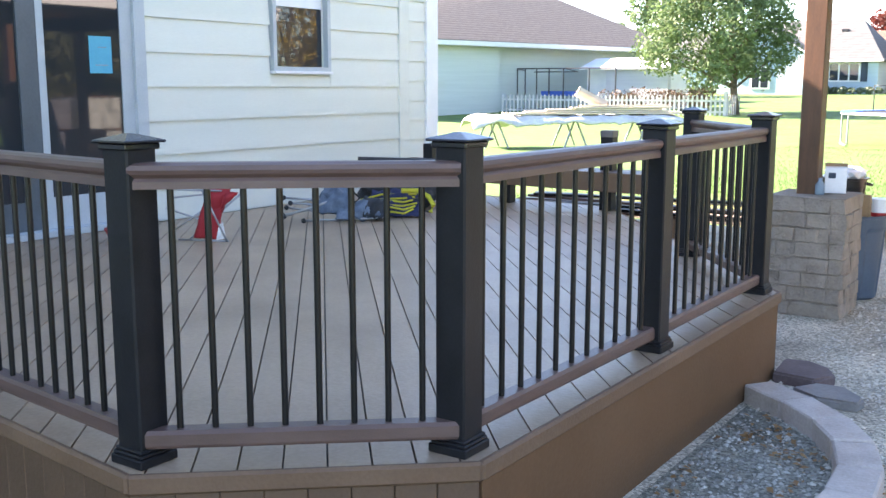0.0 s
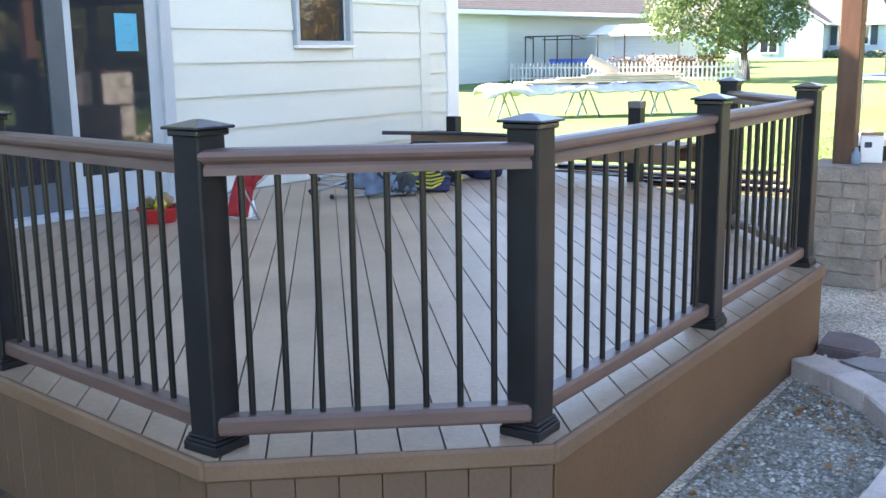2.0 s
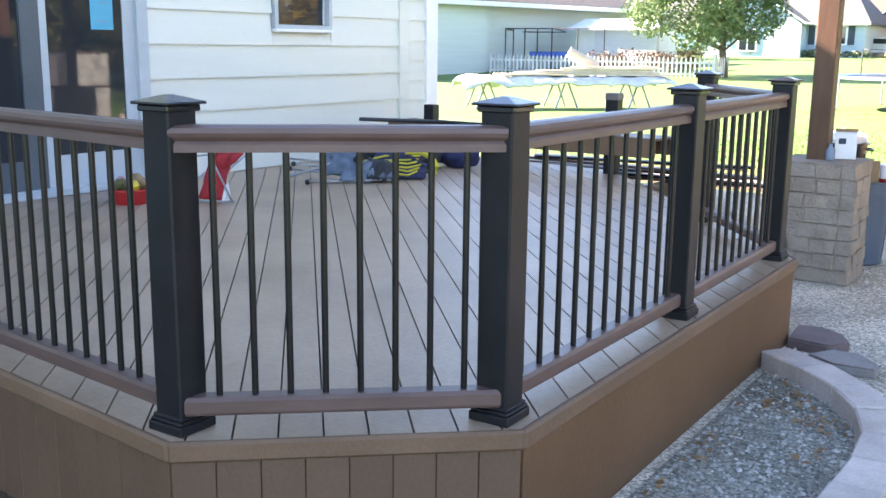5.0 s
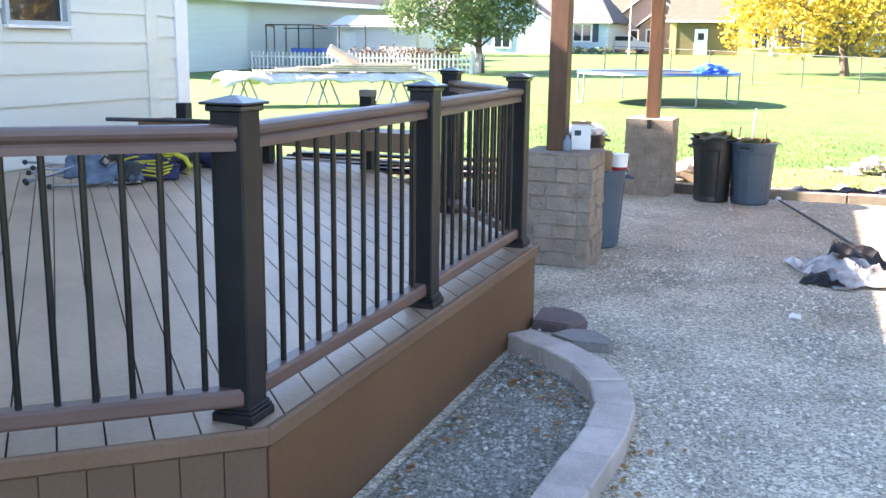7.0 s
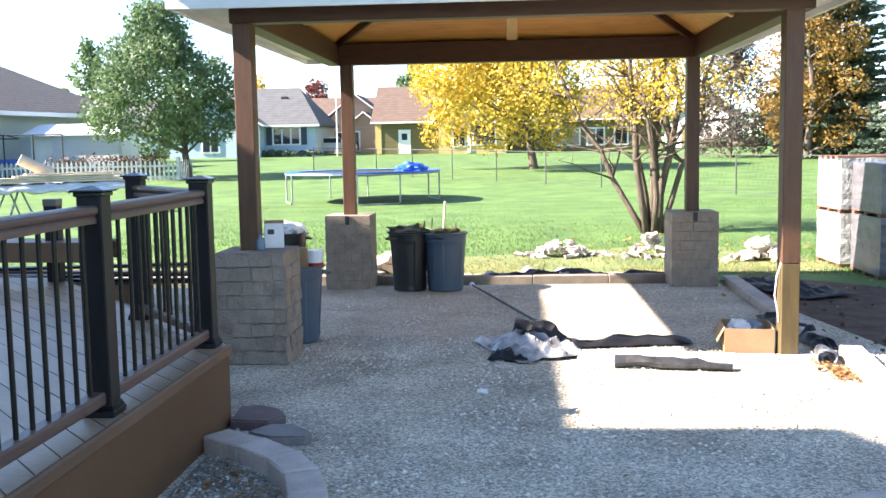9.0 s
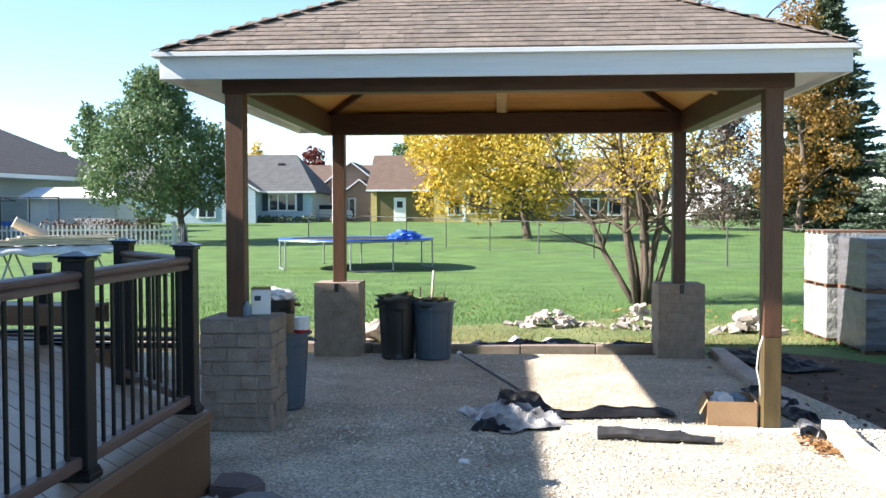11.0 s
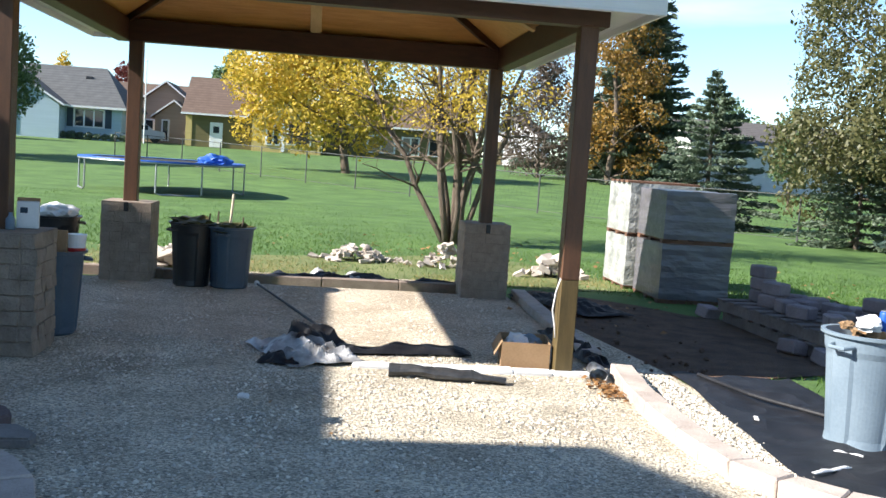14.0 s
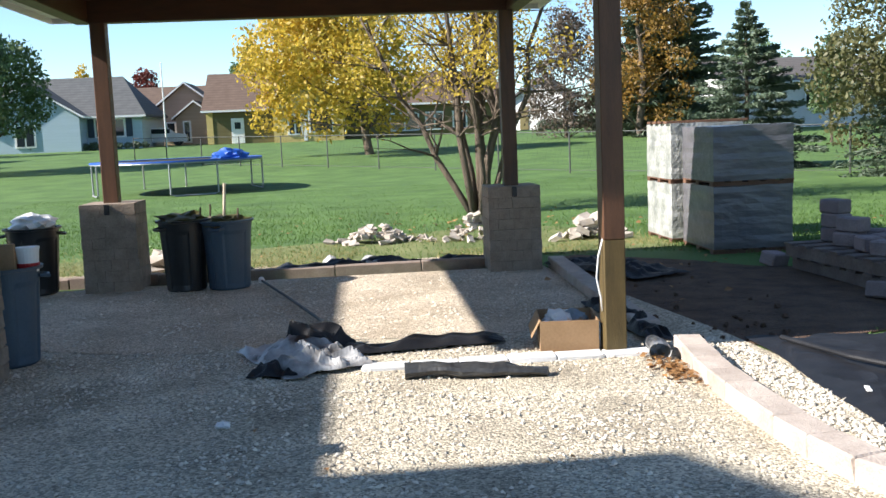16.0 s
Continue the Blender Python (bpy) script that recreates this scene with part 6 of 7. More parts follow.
part("body", bm, M_CANPALE, bottle, smooth=True)
hook = thing("iron_bracket", "small dark iron bracket at the pedestal top", "bracket", at=pose(GX0 + 0.125, GY1 - 0.23, 0.86))
part("plate", boxed(-0.025, 0.025, -0.012, 0.004, -0.10, 0.0, 0.004), M_PIPE, hook)
hook2 = copy_thing(hook, pose(GX1 - 0.055, GY1 - 0.22, 0.85))

# rubbish in the pale bin
for i, (x, y, z, s, m, lab) in enumerate(((4.52, 4.0, 0.74, 0.075, M_WHITEPLASTIC, "white paper cup thrown in the bin"), (4.74, 4.02, 0.73, 0.09, M_WHITEPLASTIC, "white crumpled paper in the bin"), (4.40, 4.05, 0.72, 0.04, M_CARD, "brown paper scrap in the bin"), (4.60, 4.15, 0.66, 0.10, M_CARD, "crumpled wrapping in the bin"), (4.80, 4.16, 0.72, 0.08, M_WHITEPLASTIC, "white foam scrap in the bin"))):
    tagged(part("rubbish", crumpled(x, y, z, s, s, s * 0.7, 20 + i, 0.4), m), lab, "rubbish")
can = thing("drink_can", "blue drink can on the heaped rubbish", "can", at=pose(4.60, 3.98, 0.705))
bm = bmesh.new()
lathe(bm, [(0.0, 0.0), (0.026, 0.0), (0.032, 0.01), (0.032, 0.105), (0.026, 0.12), (0.0, 0.118)], 18)
part("body", bm, M_BLUE, can, smooth=True)
bm = bmesh.new()
lathe(bm, [(0.0, 0.119), (0.027, 0.121), (0.027, 0.124), (0.0, 0.122)], 18)
part("lid", bm, M_STEEL, can)

# ---- landscape fabric and oddments on the gravel ----
M_FABRIC = surface("black_landscape_fabric", (0.009, 0.0095, 0.012), (0.024, 0.025, 0.029), 0.5, 5, 120, 0.25, spec=0.22)
# black fabric whose near-white patches paint in the sun's shine on its folds
M_FABRICSHINE = surface("shine_patched_fabric", (0.018, 0.018, 0.021), (0.58, 0.58, 0.58), 0.28, 4.5, 26, 0.25, fine_mix=0.1)
M_FABRICGREY = surface("grey_landscape_fabric", (0.016, 0.017, 0.019), (0.060, 0.061, 0.062), 0.4, 6, 40, 0.4)


def cloth(name, label, x, y, sx, sy, h, seed, mat, turn=0.0, segs=36, freq=3.0, flat=0.15, z=0.012, fold=0.0):
    """A rumpled sheet of cloth with folds, given a little thickness, lying on the ground."""
    bm = bmesh.new()
    bmesh.ops.create_grid(bm, x_segments=segs, y_segments=segs, size=1.0)
    for v in bm.verts:
        u, w = v.co.x, v.co.y
        px, py = u * sx, w * sy
        edge = (1 - max(abs(u), abs(w)) ** 4)
        n1 = 0.5 - 1.6 * abs(noise.noise((px * freq + seed, py * freq, seed * 0.7)))
        n2 = 0.5 - 1.5 * abs(noise.noise((px * freq * 2.1, py * freq * 2.1 + seed, 3.3)))
        hz = max(0.0, h * (flat + n1 + 0.7 * n2 + fold * math.exp(-((w - 0.2 * n1) / 0.25) ** 2))) * (0.15 + 0.85 * edge)
        wob = 0.10 * noise.noise((u * 2.1 + seed, w * 2.1, 9.0))
        v.co = Vector((px * (1 + wob), py * (1 + wob * 1.3), hz))
    r = bmesh.ops.extrude_face_region(bm, geom=bm.faces[:])
    bmesh.ops.translate(bm, vec=(0, 0, 0.004), verts=[v for v in r["geom"] if isinstance(v, bmesh.types.BMVert)])
    ob = tagged(part(name, bm, mat), label, "fabric")
    ob.matrix_basis = pose(x, y, z, 0, 0, turn)
    return ob


cloth("crumpled_fabric", "rumpled landscape fabric with painted shine heaped on the gravel", 1.08, 5.92, 0.30, 0.44, 0.13, 3, M_FABRICSHINE, 25, 30, 3.4, 0.22)
cloth("fabric_fold", "black fold of landscape fabric on the heap", 1.16, 6.28, 0.20, 0.18, 0.19, 5, M_FABRIC, 60, 30, 3.4, 0.5)
cloth("fabric_strip", "black landscape fabric strip bunched on the gravel", 1.85, 6.12, 0.56, 0.11, 0.06, 7, M_FABRIC, 8, 44, 2.3, 0.45)
cloth("fabric_corner", "dark corner of fabric under the heap", 0.93, 5.58, 0.16, 0.10, 0.06, 8, M_FABRIC, -10, 26, 6.0, 0.5)
cloth("fabric_sheet", "black landscape fabric laid beside the gravel verge", 4.32, 4.05, 0.48, 1.72, 0.030, 9, M_FABRIC, -4, 60, 2.0, 0.5, 0.004)
cloth("fabric_strip", "black landscape fabric edge behind the back edging", 1.45, 10.14, 1.6, 0.22, 0.11, 11, M_FABRIC, 0, 56, 2.2, 0.3)
cloth("fabric_strip", "pale-patched fabric fold behind the back edging", 1.25, 10.22, 0.45, 0.16, 0.14, 12, M_FABRICSHINE, 0, 36, 3.0, 0.4)
cloth("fabric_strip", "black fabric trailing along the side edging", 3.36, 6.6, 0.10, 0.75, 0.10, 13, M_FABRIC, 4, 40, 3.5, 0.4)
cloth("fabric_strip", "black fabric lying on the bare soil", 3.95, 9.2, 0.32, 0.75, 0.09, 14, M_FABRIC, 24, 40, 3.0, 0.25)
roll = thing("fabric_roll", "grey flattened roll of fabric on the gravel", "fabric")
bm = bmesh.new()
tube(bm, [(1.70 + 0.083 * k, 5.30 - 0.012 * k + 0.01 * math.sin(k), 0.036) for k in range(11)], 0.05, 12)
for v in bm.verts:
    along_roll = (v.co.x - 1.70) / 0.83
    v.co.z = 0.004 + (v.co.z + 0.014) * (0.92 - 0.5 * along_roll ** 3) + 0.018 * noise.noise(v.co * 11)
    v.co.y += 0.03 * noise.noise((v.co.x * 6, v.co.z * 14, 2.0))
part("roll", bm, M_FABRICGREY, roll)
pipe = thing("drain_pipe_end", "grey cut end of pipe wrapped in fabric", "pipe")
bm = bmesh.new()
tube(bm, [(3.25, 5.36, 0.05), (3.27, 5.46, 0.06), (3.28, 5.58, 0.06), (3.29, 5.70, 0.04)], 0.068, 14, 0.045, False)
for v in bm.verts:
    v.co.z = max(v.co.z + 0.02 * noise.noise(v.co * 12), 0.002)
part("sleeve", bm, M_FABRICSHINE, pipe)
rod = thing("metal_rod", "thin dark rod lying across the gravel", "rod")
bm = bmesh.new()
tube(bm, [(0.50, 9.35, 0.05), (0.80, 8.4, 0.035), (1.14, 7.2, 0.03), (1.2, 6.55, 0.12)], 0.012, 7)
part("shaft", bm, M_PIPE, rod)
bm = bmesh.new()
bmesh.ops.create_uvsphere(bm, u_segments=12, v_segments=8, radius=0.032, matrix=Matrix.Translation((0.49, 9.38, 0.055)))
part("knob", bm, M_WHITEPLASTIC, rod, "white end knob")
scrap = tagged(part("paper_scrap", crumpled(0.75, 4.53, 0.014, 0.036, 0.034, 0.014, 33, 0.5), M_WHITEPLASTIC), "white paper scrap on the gravel", "paper")
roll2 = thing("fabric_roll", "thin rolled edge of fabric on the verge", "fabric")
bm = bmesh.new()
tube(bm, [(4.10, 5.58, 0.05), (4.17, 5.3, 0.05), (4.25, 4.98, 0.05), (4.36, 4.75, 0.05), (4.53, 4.46, 0.05), (4.75, 4.15, 0.045)], 0.017, 8)
part("roll", bm, M_FABRIC, roll2)

for x, y, ln, a in ((3.98, 3.30, 0.30, 24), (4.25, 3.62, 0.16, -38), (4.02, 4.35, 0.10, 70)):
    strip = cloth("plastic_strip", "torn white plastic strip on the black fabric", x, y, ln / 2, 0.014, 0.012, 15, M_WHITEPLASTIC, a, 8, 6.0, 0.6, 0.036)

# cardboard box
cbox = thing("cardboard_box", "open brown cardboard box with packing inside", "box", at=pose(2.795, 5.92, 0.004, 0, 0, -7))
w, d, h = 0.185, 0.22, 0.205
part("front_panel", boxed(-w, w, -d, -d + 0.006, 0, h), M_CARD, cbox)
part("back_panel", boxed(-w, w, d - 0.006, d, 0, h), M_CARD, cbox)
part("side_panel", boxed(-w, -w + 0.006, -d + 0.006, d - 0.006, 0, h), M_CARD, cbox)
part("side_panel", boxed(w - 0.006, w, -d + 0.006, d - 0.006, 0, h), M_CARD, cbox)
part("bottom", boxed(-w, w, -d, d, -0.002, 0.004), M_CARD, cbox)
part("flap", boxed(-w - 0.12, -w, -d + 0.01, d - 0.01, h - 0.004, h, 0, Matrix.Translation((-w, 0, h)) @ Matrix.Rotation(radians(-62), 4, "Y") @ Matrix.Translation((w, 0, -h))), M_CARD, cbox)
part("flap", boxed(w, w + 0.12, -d + 0.01, d - 0.01, h - 0.004, h, 0, Matrix.Translation((w, 0, h)) @ Matrix.Rotation(radians(40), 4, "Y") @ Matrix.Translation((-w, 0, -h))), M_CARD, cbox)
for i, (x, y, z, s, m) in enumerate(((2.74, 5.92, 0.17, 0.09, M_CANVAS), (2.86, 6.0, 0.16, 0.085, M_CANPALE), (2.78, 6.08, 0.15, 0.09, M_WHITEPLASTIC))):
    tagged(part("packing", crumpled(x, y, z, s, s, s * 0.7, 40 + i, 0.5), m), "crumpled pale packing in the cardboard box", "packing")

# white cable on the corner post
cable = thing("cable", "white electric cable hanging from the corner post", "cable")
bm = bmesh.new()
tube(bm, [(GX1 - 0.075, GY0 - 0.02, 0.78), (GX1 - 0.10, GY0 - 0.03, 0.74), (GX1 - 0.135, GY0 - 0.04, 0.62), (GX1 - 0.15, GY0 - 0.04, 0.48), (GX1 - 0.125, GY0 - 0.04, 0.36), (GX1 - 0.115, GY0 - 0.03, 0.27)], 0.006, 7)
part("sheath", bm, M_WHITEPLASTIC, cable, smooth=True)


# ---- rubble ----
M_RUBBLE = surface("pale_rubble", (0.34, 0.29, 0.24), (0.58, 0.52, 0.46), 0.9, 8, 60, 0.5, island=0.2)


def rubble(label, x, y, sx, sy, h, count, seed, size=0.066):
    r = random.Random(seed)
    bm = bmesh.new()
    for _ in range(count):
        px, py = r.gauss(0, 0.42), r.gauss(0, 0.42)
        z = max(0.0, h * (1 - (px * px + py * py) * 1.6)) * r.uniform(0.2, 1.0)
        s = size * r.uniform(0.4, 1.2)
        m = Matrix.Translation((x + px * sx, y + py * sy, z + s * 0.3)) @ Euler((r.uniform(-0.6, 0.6), r.uniform(-0.6, 0.6), r.uniform(0, 6.3))).to_matrix().to_4x4()
        vs = box(bm, -s, s, -s * 0.7, s * 0.7, -s * 0.35, s * 0.35, 0, m)
        for v in vs:
            v.co += Vector((r.uniform(-1, 1), r.uniform(-1, 1), r.uniform(-1, 1))) * s * 0.22
    return tagged(part("rubble_heap", bm, M_RUBBLE), label, "rubble", kind="stuff")


rubble("heap of pale broken stones on the lawn edge", 1.70, 12.9, 0.60, 0.45, 0.2, 90, 91, 0.058)
rubble("second heap of broken stones on the lawn", 2.95, 12.65, 0.36, 0.35, 0.34, 44, 92, 0.06)
rubble("scattered broken stones behind the gazebo", 4.42, 12.1, 0.40, 0.25, 0.26, 34, 93, 0.11)
rubble("pale stones beside the far pedestal", -0.62, 10.9, 0.26, 0.2, 0.22, 22, 94, 0.13)
rubble("low scatter of stone chips on the lawn", 2.4, 12.7, 1.3, 0.35, 0.03, 30, 95, 0.035)

# ---- wrapped block pallets ----
M_WRAP = surface("grey_shrink_wrap", (0.088, 0.084, 0.092), (0.165, 0.157, 0.170), 0.3, 2.0, 7, 0.5, stretch=(0.8, 0.8, 2.6), depth=0.02)
M_WRAPPALE = surface("pale_shrink_wrap", (0.17, 0.18, 0.17), (0.54, 0.54, 0.505), 0.3, 4.0, 24, 0.6, stretch=(1, 1, 0.8), depth=0.02)
M_PALLET = surface("reddish_pallet_wood", (0.10, 0.048, 0.028), (0.18, 0.095, 0.058), 0.85, 4, 40, 0.4, spread=0.15)


def block_pallet(x0, x1, y0, y1, z, h, label, seed, mat=None):
    p = thing("block_pallet", label, "pallet", "wrapped block pallets", at=pose((x0 + x1) / 2, (y0 + y1) / 2, z))
    sx, sy = (x1 - x0) / 2, (y1 - y0) / 2
    bm = bmesh.new()
    bmesh.ops.create_cube(bm, size=2.0)
    bmesh.ops.subdivide_edges(bm, edges=bm.edges[:], cuts=9, use_grid_fill=True)
    for v in bm.verts:
        c = v.co.copy()
        k = noise.noise((c.x * 2.2 + seed, c.y * 2.2, c.z * 3.5))
        course = 0.010 * math.sin((c.z + 1) * 3.5 * math.pi)
        q = 1 - 0.05 * max(0, abs(c.x) + abs(c.y) - 1.75) + 0.016 * k + course * 0.6
        v.co = Vector((c.x * sx * q, c.y * sy * q, 0.055 + (c.z + 1) / 2 * (h - 0.055) + (0.012 * k if c.z > 0.9 else 0)))
    part("wrapped_load", bm, mat or M_WRAP, p)
    for k in range(3):
        yy = -sy + 0.02 + k * (2 * sy - 0.14)/2
        part("runner", boxed(-sx, sx, yy, yy + 0.10, 0.0, 0.040), M_PALLET, p)
    for k in range(5):
        xx = -sx + k * (2 * sx - 0.12) / 4
        part("slat", boxed(xx, xx + 0.12, -sy, sy, 0.041, 0.054), M_PALLET, p)
    return p


block_pallet(5.27, 6.16, 9.98, 11.0, -0.022, 0.735, "shrink-wrapped pallet of grey blocks on the lawn", 1)
block_pallet(5.27, 6.17, 9.98, 11.0, 0.714, 0.645, "shrink-wrapped pallet stacked on another", 2)
block_pallet(5.20, 6.10, 11.2, 12.2, -0.022, 0.71, "pale shrink-wrapped pallet behind the others", 3, M_WRAPPALE)
block_pallet(5.20, 6.10, 11.2, 12.2, 0.689, 0.71, "pale shrink-wrapped pallet on top", 4, M_WRAPPALE)
for k in range(4):
    tagged(part("loose_slat", boxed(5.16, 6.16, 11.23 + 0.22 * k, 11.36 + 0.22 * k, 1.405, 1.435, 0.003), M_PALLET), "reddish slat lying on the wrapped pallet", "board")

# broken pallet with loose blocks
M_PAVER = surface("mauve_paver_block", (0.18, 0.138, 0.138), (0.29, 0.23, 0.228), 0.9, 6, 60, 0.6, spread=0.16)
M_PALLETGREY = surface("weathered_pallet_wood", (0.10, 0.075, 0.065), (0.20, 0.155, 0.135), 0.9, 4, 40, 0.4, spread=0.2)
lp = thing("wooden_pallet", "dark wooden pallet carrying loose blocks", "pallet", at=pose(6.08, 7.72, 0.127, 0, 0, -85))
for k in range(3):
    part("runner", boxed(-1.0, 1.0, -0.5 + 0.45 * k, -0.42 + 0.45 * k, 0.0, 0.10), M_PALLETGREY, lp)
for k in range(8):
    part("slat", boxed(-1.0 + 0.255 * k, -0.86 + 0.255 * k, -0.52, 0.52, 0.102, 0.125, 0.002), M_PALLETGREY, lp)
copy_thing(lp, pose(6.10, 7.70, 0.0, 0, 0, -88))["label"] = "dark wooden pallet under another pallet"
rr = random.Random(55)
bm = boxed(-0.125, 0.125, -0.085, 0.085, 0.0, 0.13, 0.014)
PAVER = bpy.data.meshes.new("paver_block")
bm.to_mesh(PAVER)
bm.free()
PAVER.materials.append(M_PAVER)
spots = [(-0.80, -0.1, 0.127, 10), (-0.80, -0.1, 0.26, 6), (-0.82, -0.1, 0.392, 12), (-0.42, -0.2, 0.127, 30), (-0.40, -0.18, 0.26, 20), (-0.05, -0.25, 0.127, -10), (0.3, -0.3, 0.127, 25), (0.65, -0.1, 0.127, 70), (0.1, 0.2, 0.127, 5), (-0.35, 0.25, 0.127, 80), (0.62, 0.3, 0.127, 12), (0.62, 0.3, 0.26, 24), (0.30, 0.32, 0.127, -14), (-0.55, 0.12, 0.127, 40), (-0.12, -0.02, 0.127, 15), (0.85, -0.3, 0.127, -20), (0.85, 0.1, 0.127, 50)]
base_m = lp.matrix_basis.copy()
for x, y, z, a in spots:
    tagged(mesh_part("paver_block", PAVER, None), "mauve-grey paving block stacked on the pallet", "block", "loose paving blocks").matrix_basis = base_m @ pose(x, y, z, 0, 0, a)
for x, y, a in ((5.50, 8.98, 30), (5.62, 6.50, 20), (5.52, 6.95, 100)):
    tagged(mesh_part("paver_block", PAVER, None), "paving block fallen on the soil", "block", "loose paving blocks").matrix_basis = pose(x, y, -0.01, 12, 6, a)

# ---- things on the deck ----
# grey that puts the light on the post top into the cap's colour
M_CAPLIT = surface("lit_cap_grey", (0.115, 0.10, 0.09), (0.17, 0.15, 0.137), 0.5, 5, 80, 0.1)
seat = thing("deck_bench", "low brown deck bench on black posts", "bench")
bdir = math.degrees(math.atan2(0.25, -2.9))
bm_at = pose(-2.62, 6.42, 0, 0, 0, bdir)
for k in range(3):
    part("seat_board", boxed(0.0, 3.1, -0.36 + 0.125 * k, -0.36 + 0.125 * k + 0.119, DZ + 0.35, DZ + 0.375, 0.004, bm_at), M_RAIL, seat)
part("front_apron", boxed(0.0, 3.1, 0.015, 0.04, DZ + 0.20, DZ + 0.375, 0.004, bm_at), M_RIM, seat)
part("back_apron", boxed(0.0, 3.1, -0.39, -0.365, DZ + 0.20, DZ + 0.375, 0.004, bm_at), M_RIM, seat)
for x, y, h in ((-3.16, 6.70, 0.69), (-4.26, 6.72, 0.20), (-5.36, 6.95, 0.54)):
    part("post", boxed(x - 0.06, x + 0.06, y - 0.06, y + 0.06, DZ, DZ + h, 0.005), M_BLACK, seat)
part("post_cap", boxed(-3.225, -3.095, 6.635, 6.765, DZ + 0.68, DZ + 0.745, 0.006), M_CAPLIT, seat, "post cap coloured grey as if lit")
bar = thing("umbrella_pole", "thin black folded pole lying on the bench", "pole")
bm = bmesh.new()
tube(bm, [(-5.55, 5.95, DZ + 0.43), (-5.0, 6.5, DZ + 0.40), (-4.3, 6.55, DZ + 0.395), (-3.6, 6.5, DZ + 0.395)], 0.02, 7)
part("shaft", bm, M_PIPE, bar)

M_REDCLOTH = surface("red_canvas", (0.28, 0.012, 0.018), (0.42, 0.024, 0.028), 0.8, 6, 120, 0.3)


def draped(outline, thick, seed, wrinkle=0.015, cuts=10):
    """A piece of canvas between four corners, bellied and creased, with a little thickness."""
    a, b, c, d = (Vector(p) for p in outline)
    n = (b - a).cross(d - a).normalized()
    bm = bmesh.new()
    bmesh.ops.create_grid(bm, x_segments=cuts, y_segments=cuts, size=0.5)
    for v in bm.verts:
        u, w = v.co.x + 0.5, v.co.y + 0.5
        p = a.lerp(b, u).lerp(d.lerp(c, u), w)
        belly = math.sin(u * math.pi) * math.sin(w * math.pi)
        crease = noise.noise((u * 5 + seed, w * 2.5, seed * 0.3)) + 0.6 * noise.noise((u * 11, w * 6 + seed, 1.7))
        v.co = p + n * (crease * wrinkle + belly * wrinkle * 1.6)
    r = bmesh.ops.extrude_face_region(bm, geom=bm.faces[:])
    bmesh.ops.translate(bm, vec=n * thick, verts=[v for v in r["geom"] if isinstance(v, bmesh.types.BMVert)])
    return bm


def stick(name, a, b, r, mat, parent):
    bm = bmesh.new()
    tube(bm, [a, b], r, 7)
    return part(name, bm, mat, parent, smooth=True)


chair = thing("camp_chair", "folded red canvas camp chair standing on the deck", "chair", at=pose(-4.78, 3.25, DZ, 0, 0, 40))
part("seat", draped(((-0.12, 0.02, 0.03), (0.07, -0.02, 0.02), (0.10, 0.0, 0.26), (-0.04, 0.03, 0.30)), 0.012, 3.0, 0.02), M_REDCLOTH, chair, smooth=True)
part("backrest", draped(((-0.05, 0.03, 0.25), (0.10, 0.0, 0.22), (0.17, 0.02, 0.40), (0.0, 0.05, 0.42)), 0.012, 5.0, 0.02), M_REDCLOTH, chair, smooth=True)
part("side_flap", draped(((0.09, -0.02, 0.24), (0.16, -0.03, 0.31), (0.22, -0.02, 0.37), (0.12, 0.0, 0.38)), 0.01, 8.0, 0.015, 6), M_REDCLOTH, chair, smooth=True)
part("lining", draped(((0.05, -0.035, 0.02), (0.12, -0.03, 0.03), (0.10, -0.03, 0.16), (0.07, -0.035, 0.12)), 0.008, 9.0, 0.008, 6), M_WHITEPLASTIC, chair, "white lining of the seat")
for a, b in (((-0.16, 0.04, 0.01), (0.24, 0.03, 0.36)), ((0.13, -0.05, 0.01), (-0.05, -0.05, 0.42)), ((-0.30, 0.02, 0.06), (0.06, 0.03, 0.31)), ((-0.30, 0.0, 0.33), (0.02, 0.02, 0.36)), ((-0.32, 0.05, 0.25), (0.10, 0.05, 0.10)), ((-0.24, 0.06, 0.012), (0.14, -0.05, 0.012)), ((-0.28, -0.03, 0.40), (0.10, 0.0, 0.38))):
    stick("frame_tube", a, b, 0.0075, M_STEEL, chair)

M_PINK = surface("faded_pink_plastic", (0.42, 0.20, 0.20), (0.52, 0.26, 0.25), 0.5, 4, 60, 0.1)
toy = thing("toy_basket", "red plastic toy basket with yellow toys", "toy", at=pose(-5.26, 2.88, DZ, 0, 0, 20))
bm = bmesh.new()
lathe(bm, [(0.0, 0.0), (0.12, 0.0), (0.155, 0.10), (0.162, 0.10), (0.162, 0.112), (0.145, 0.112), (0.115, 0.012), (0.0, 0.012)], 28)
part("basket", bm, M_RED, toy)
M_YELLOW = surface("yellow_plastic", (0.55, 0.38, 0.02), (0.68, 0.48, 0.03), 0.5, 4, 60, 0.1)
part("yellow_toy", crumpled(0.05, -0.06, 0.13, 0.045, 0.04, 0.045, 66, 0.4), M_YELLOW, toy, smooth=True)
part("brown_toy", crumpled(0.02, 0.05, 0.15, 0.07, 0.05, 0.06, 68, 0.3), M_CARD, toy, smooth=True)
part("pink_ball", crumpled(-0.09, 0.02, 0.15, 0.04, 0.04, 0.04, 69, 0.05), M_PINK, toy, smooth=True)
part("green_toy", crumpled(-0.06, -0.03, 0.13, 0.05, 0.04, 0.05, 67, 0.5), M_GREEN, toy)

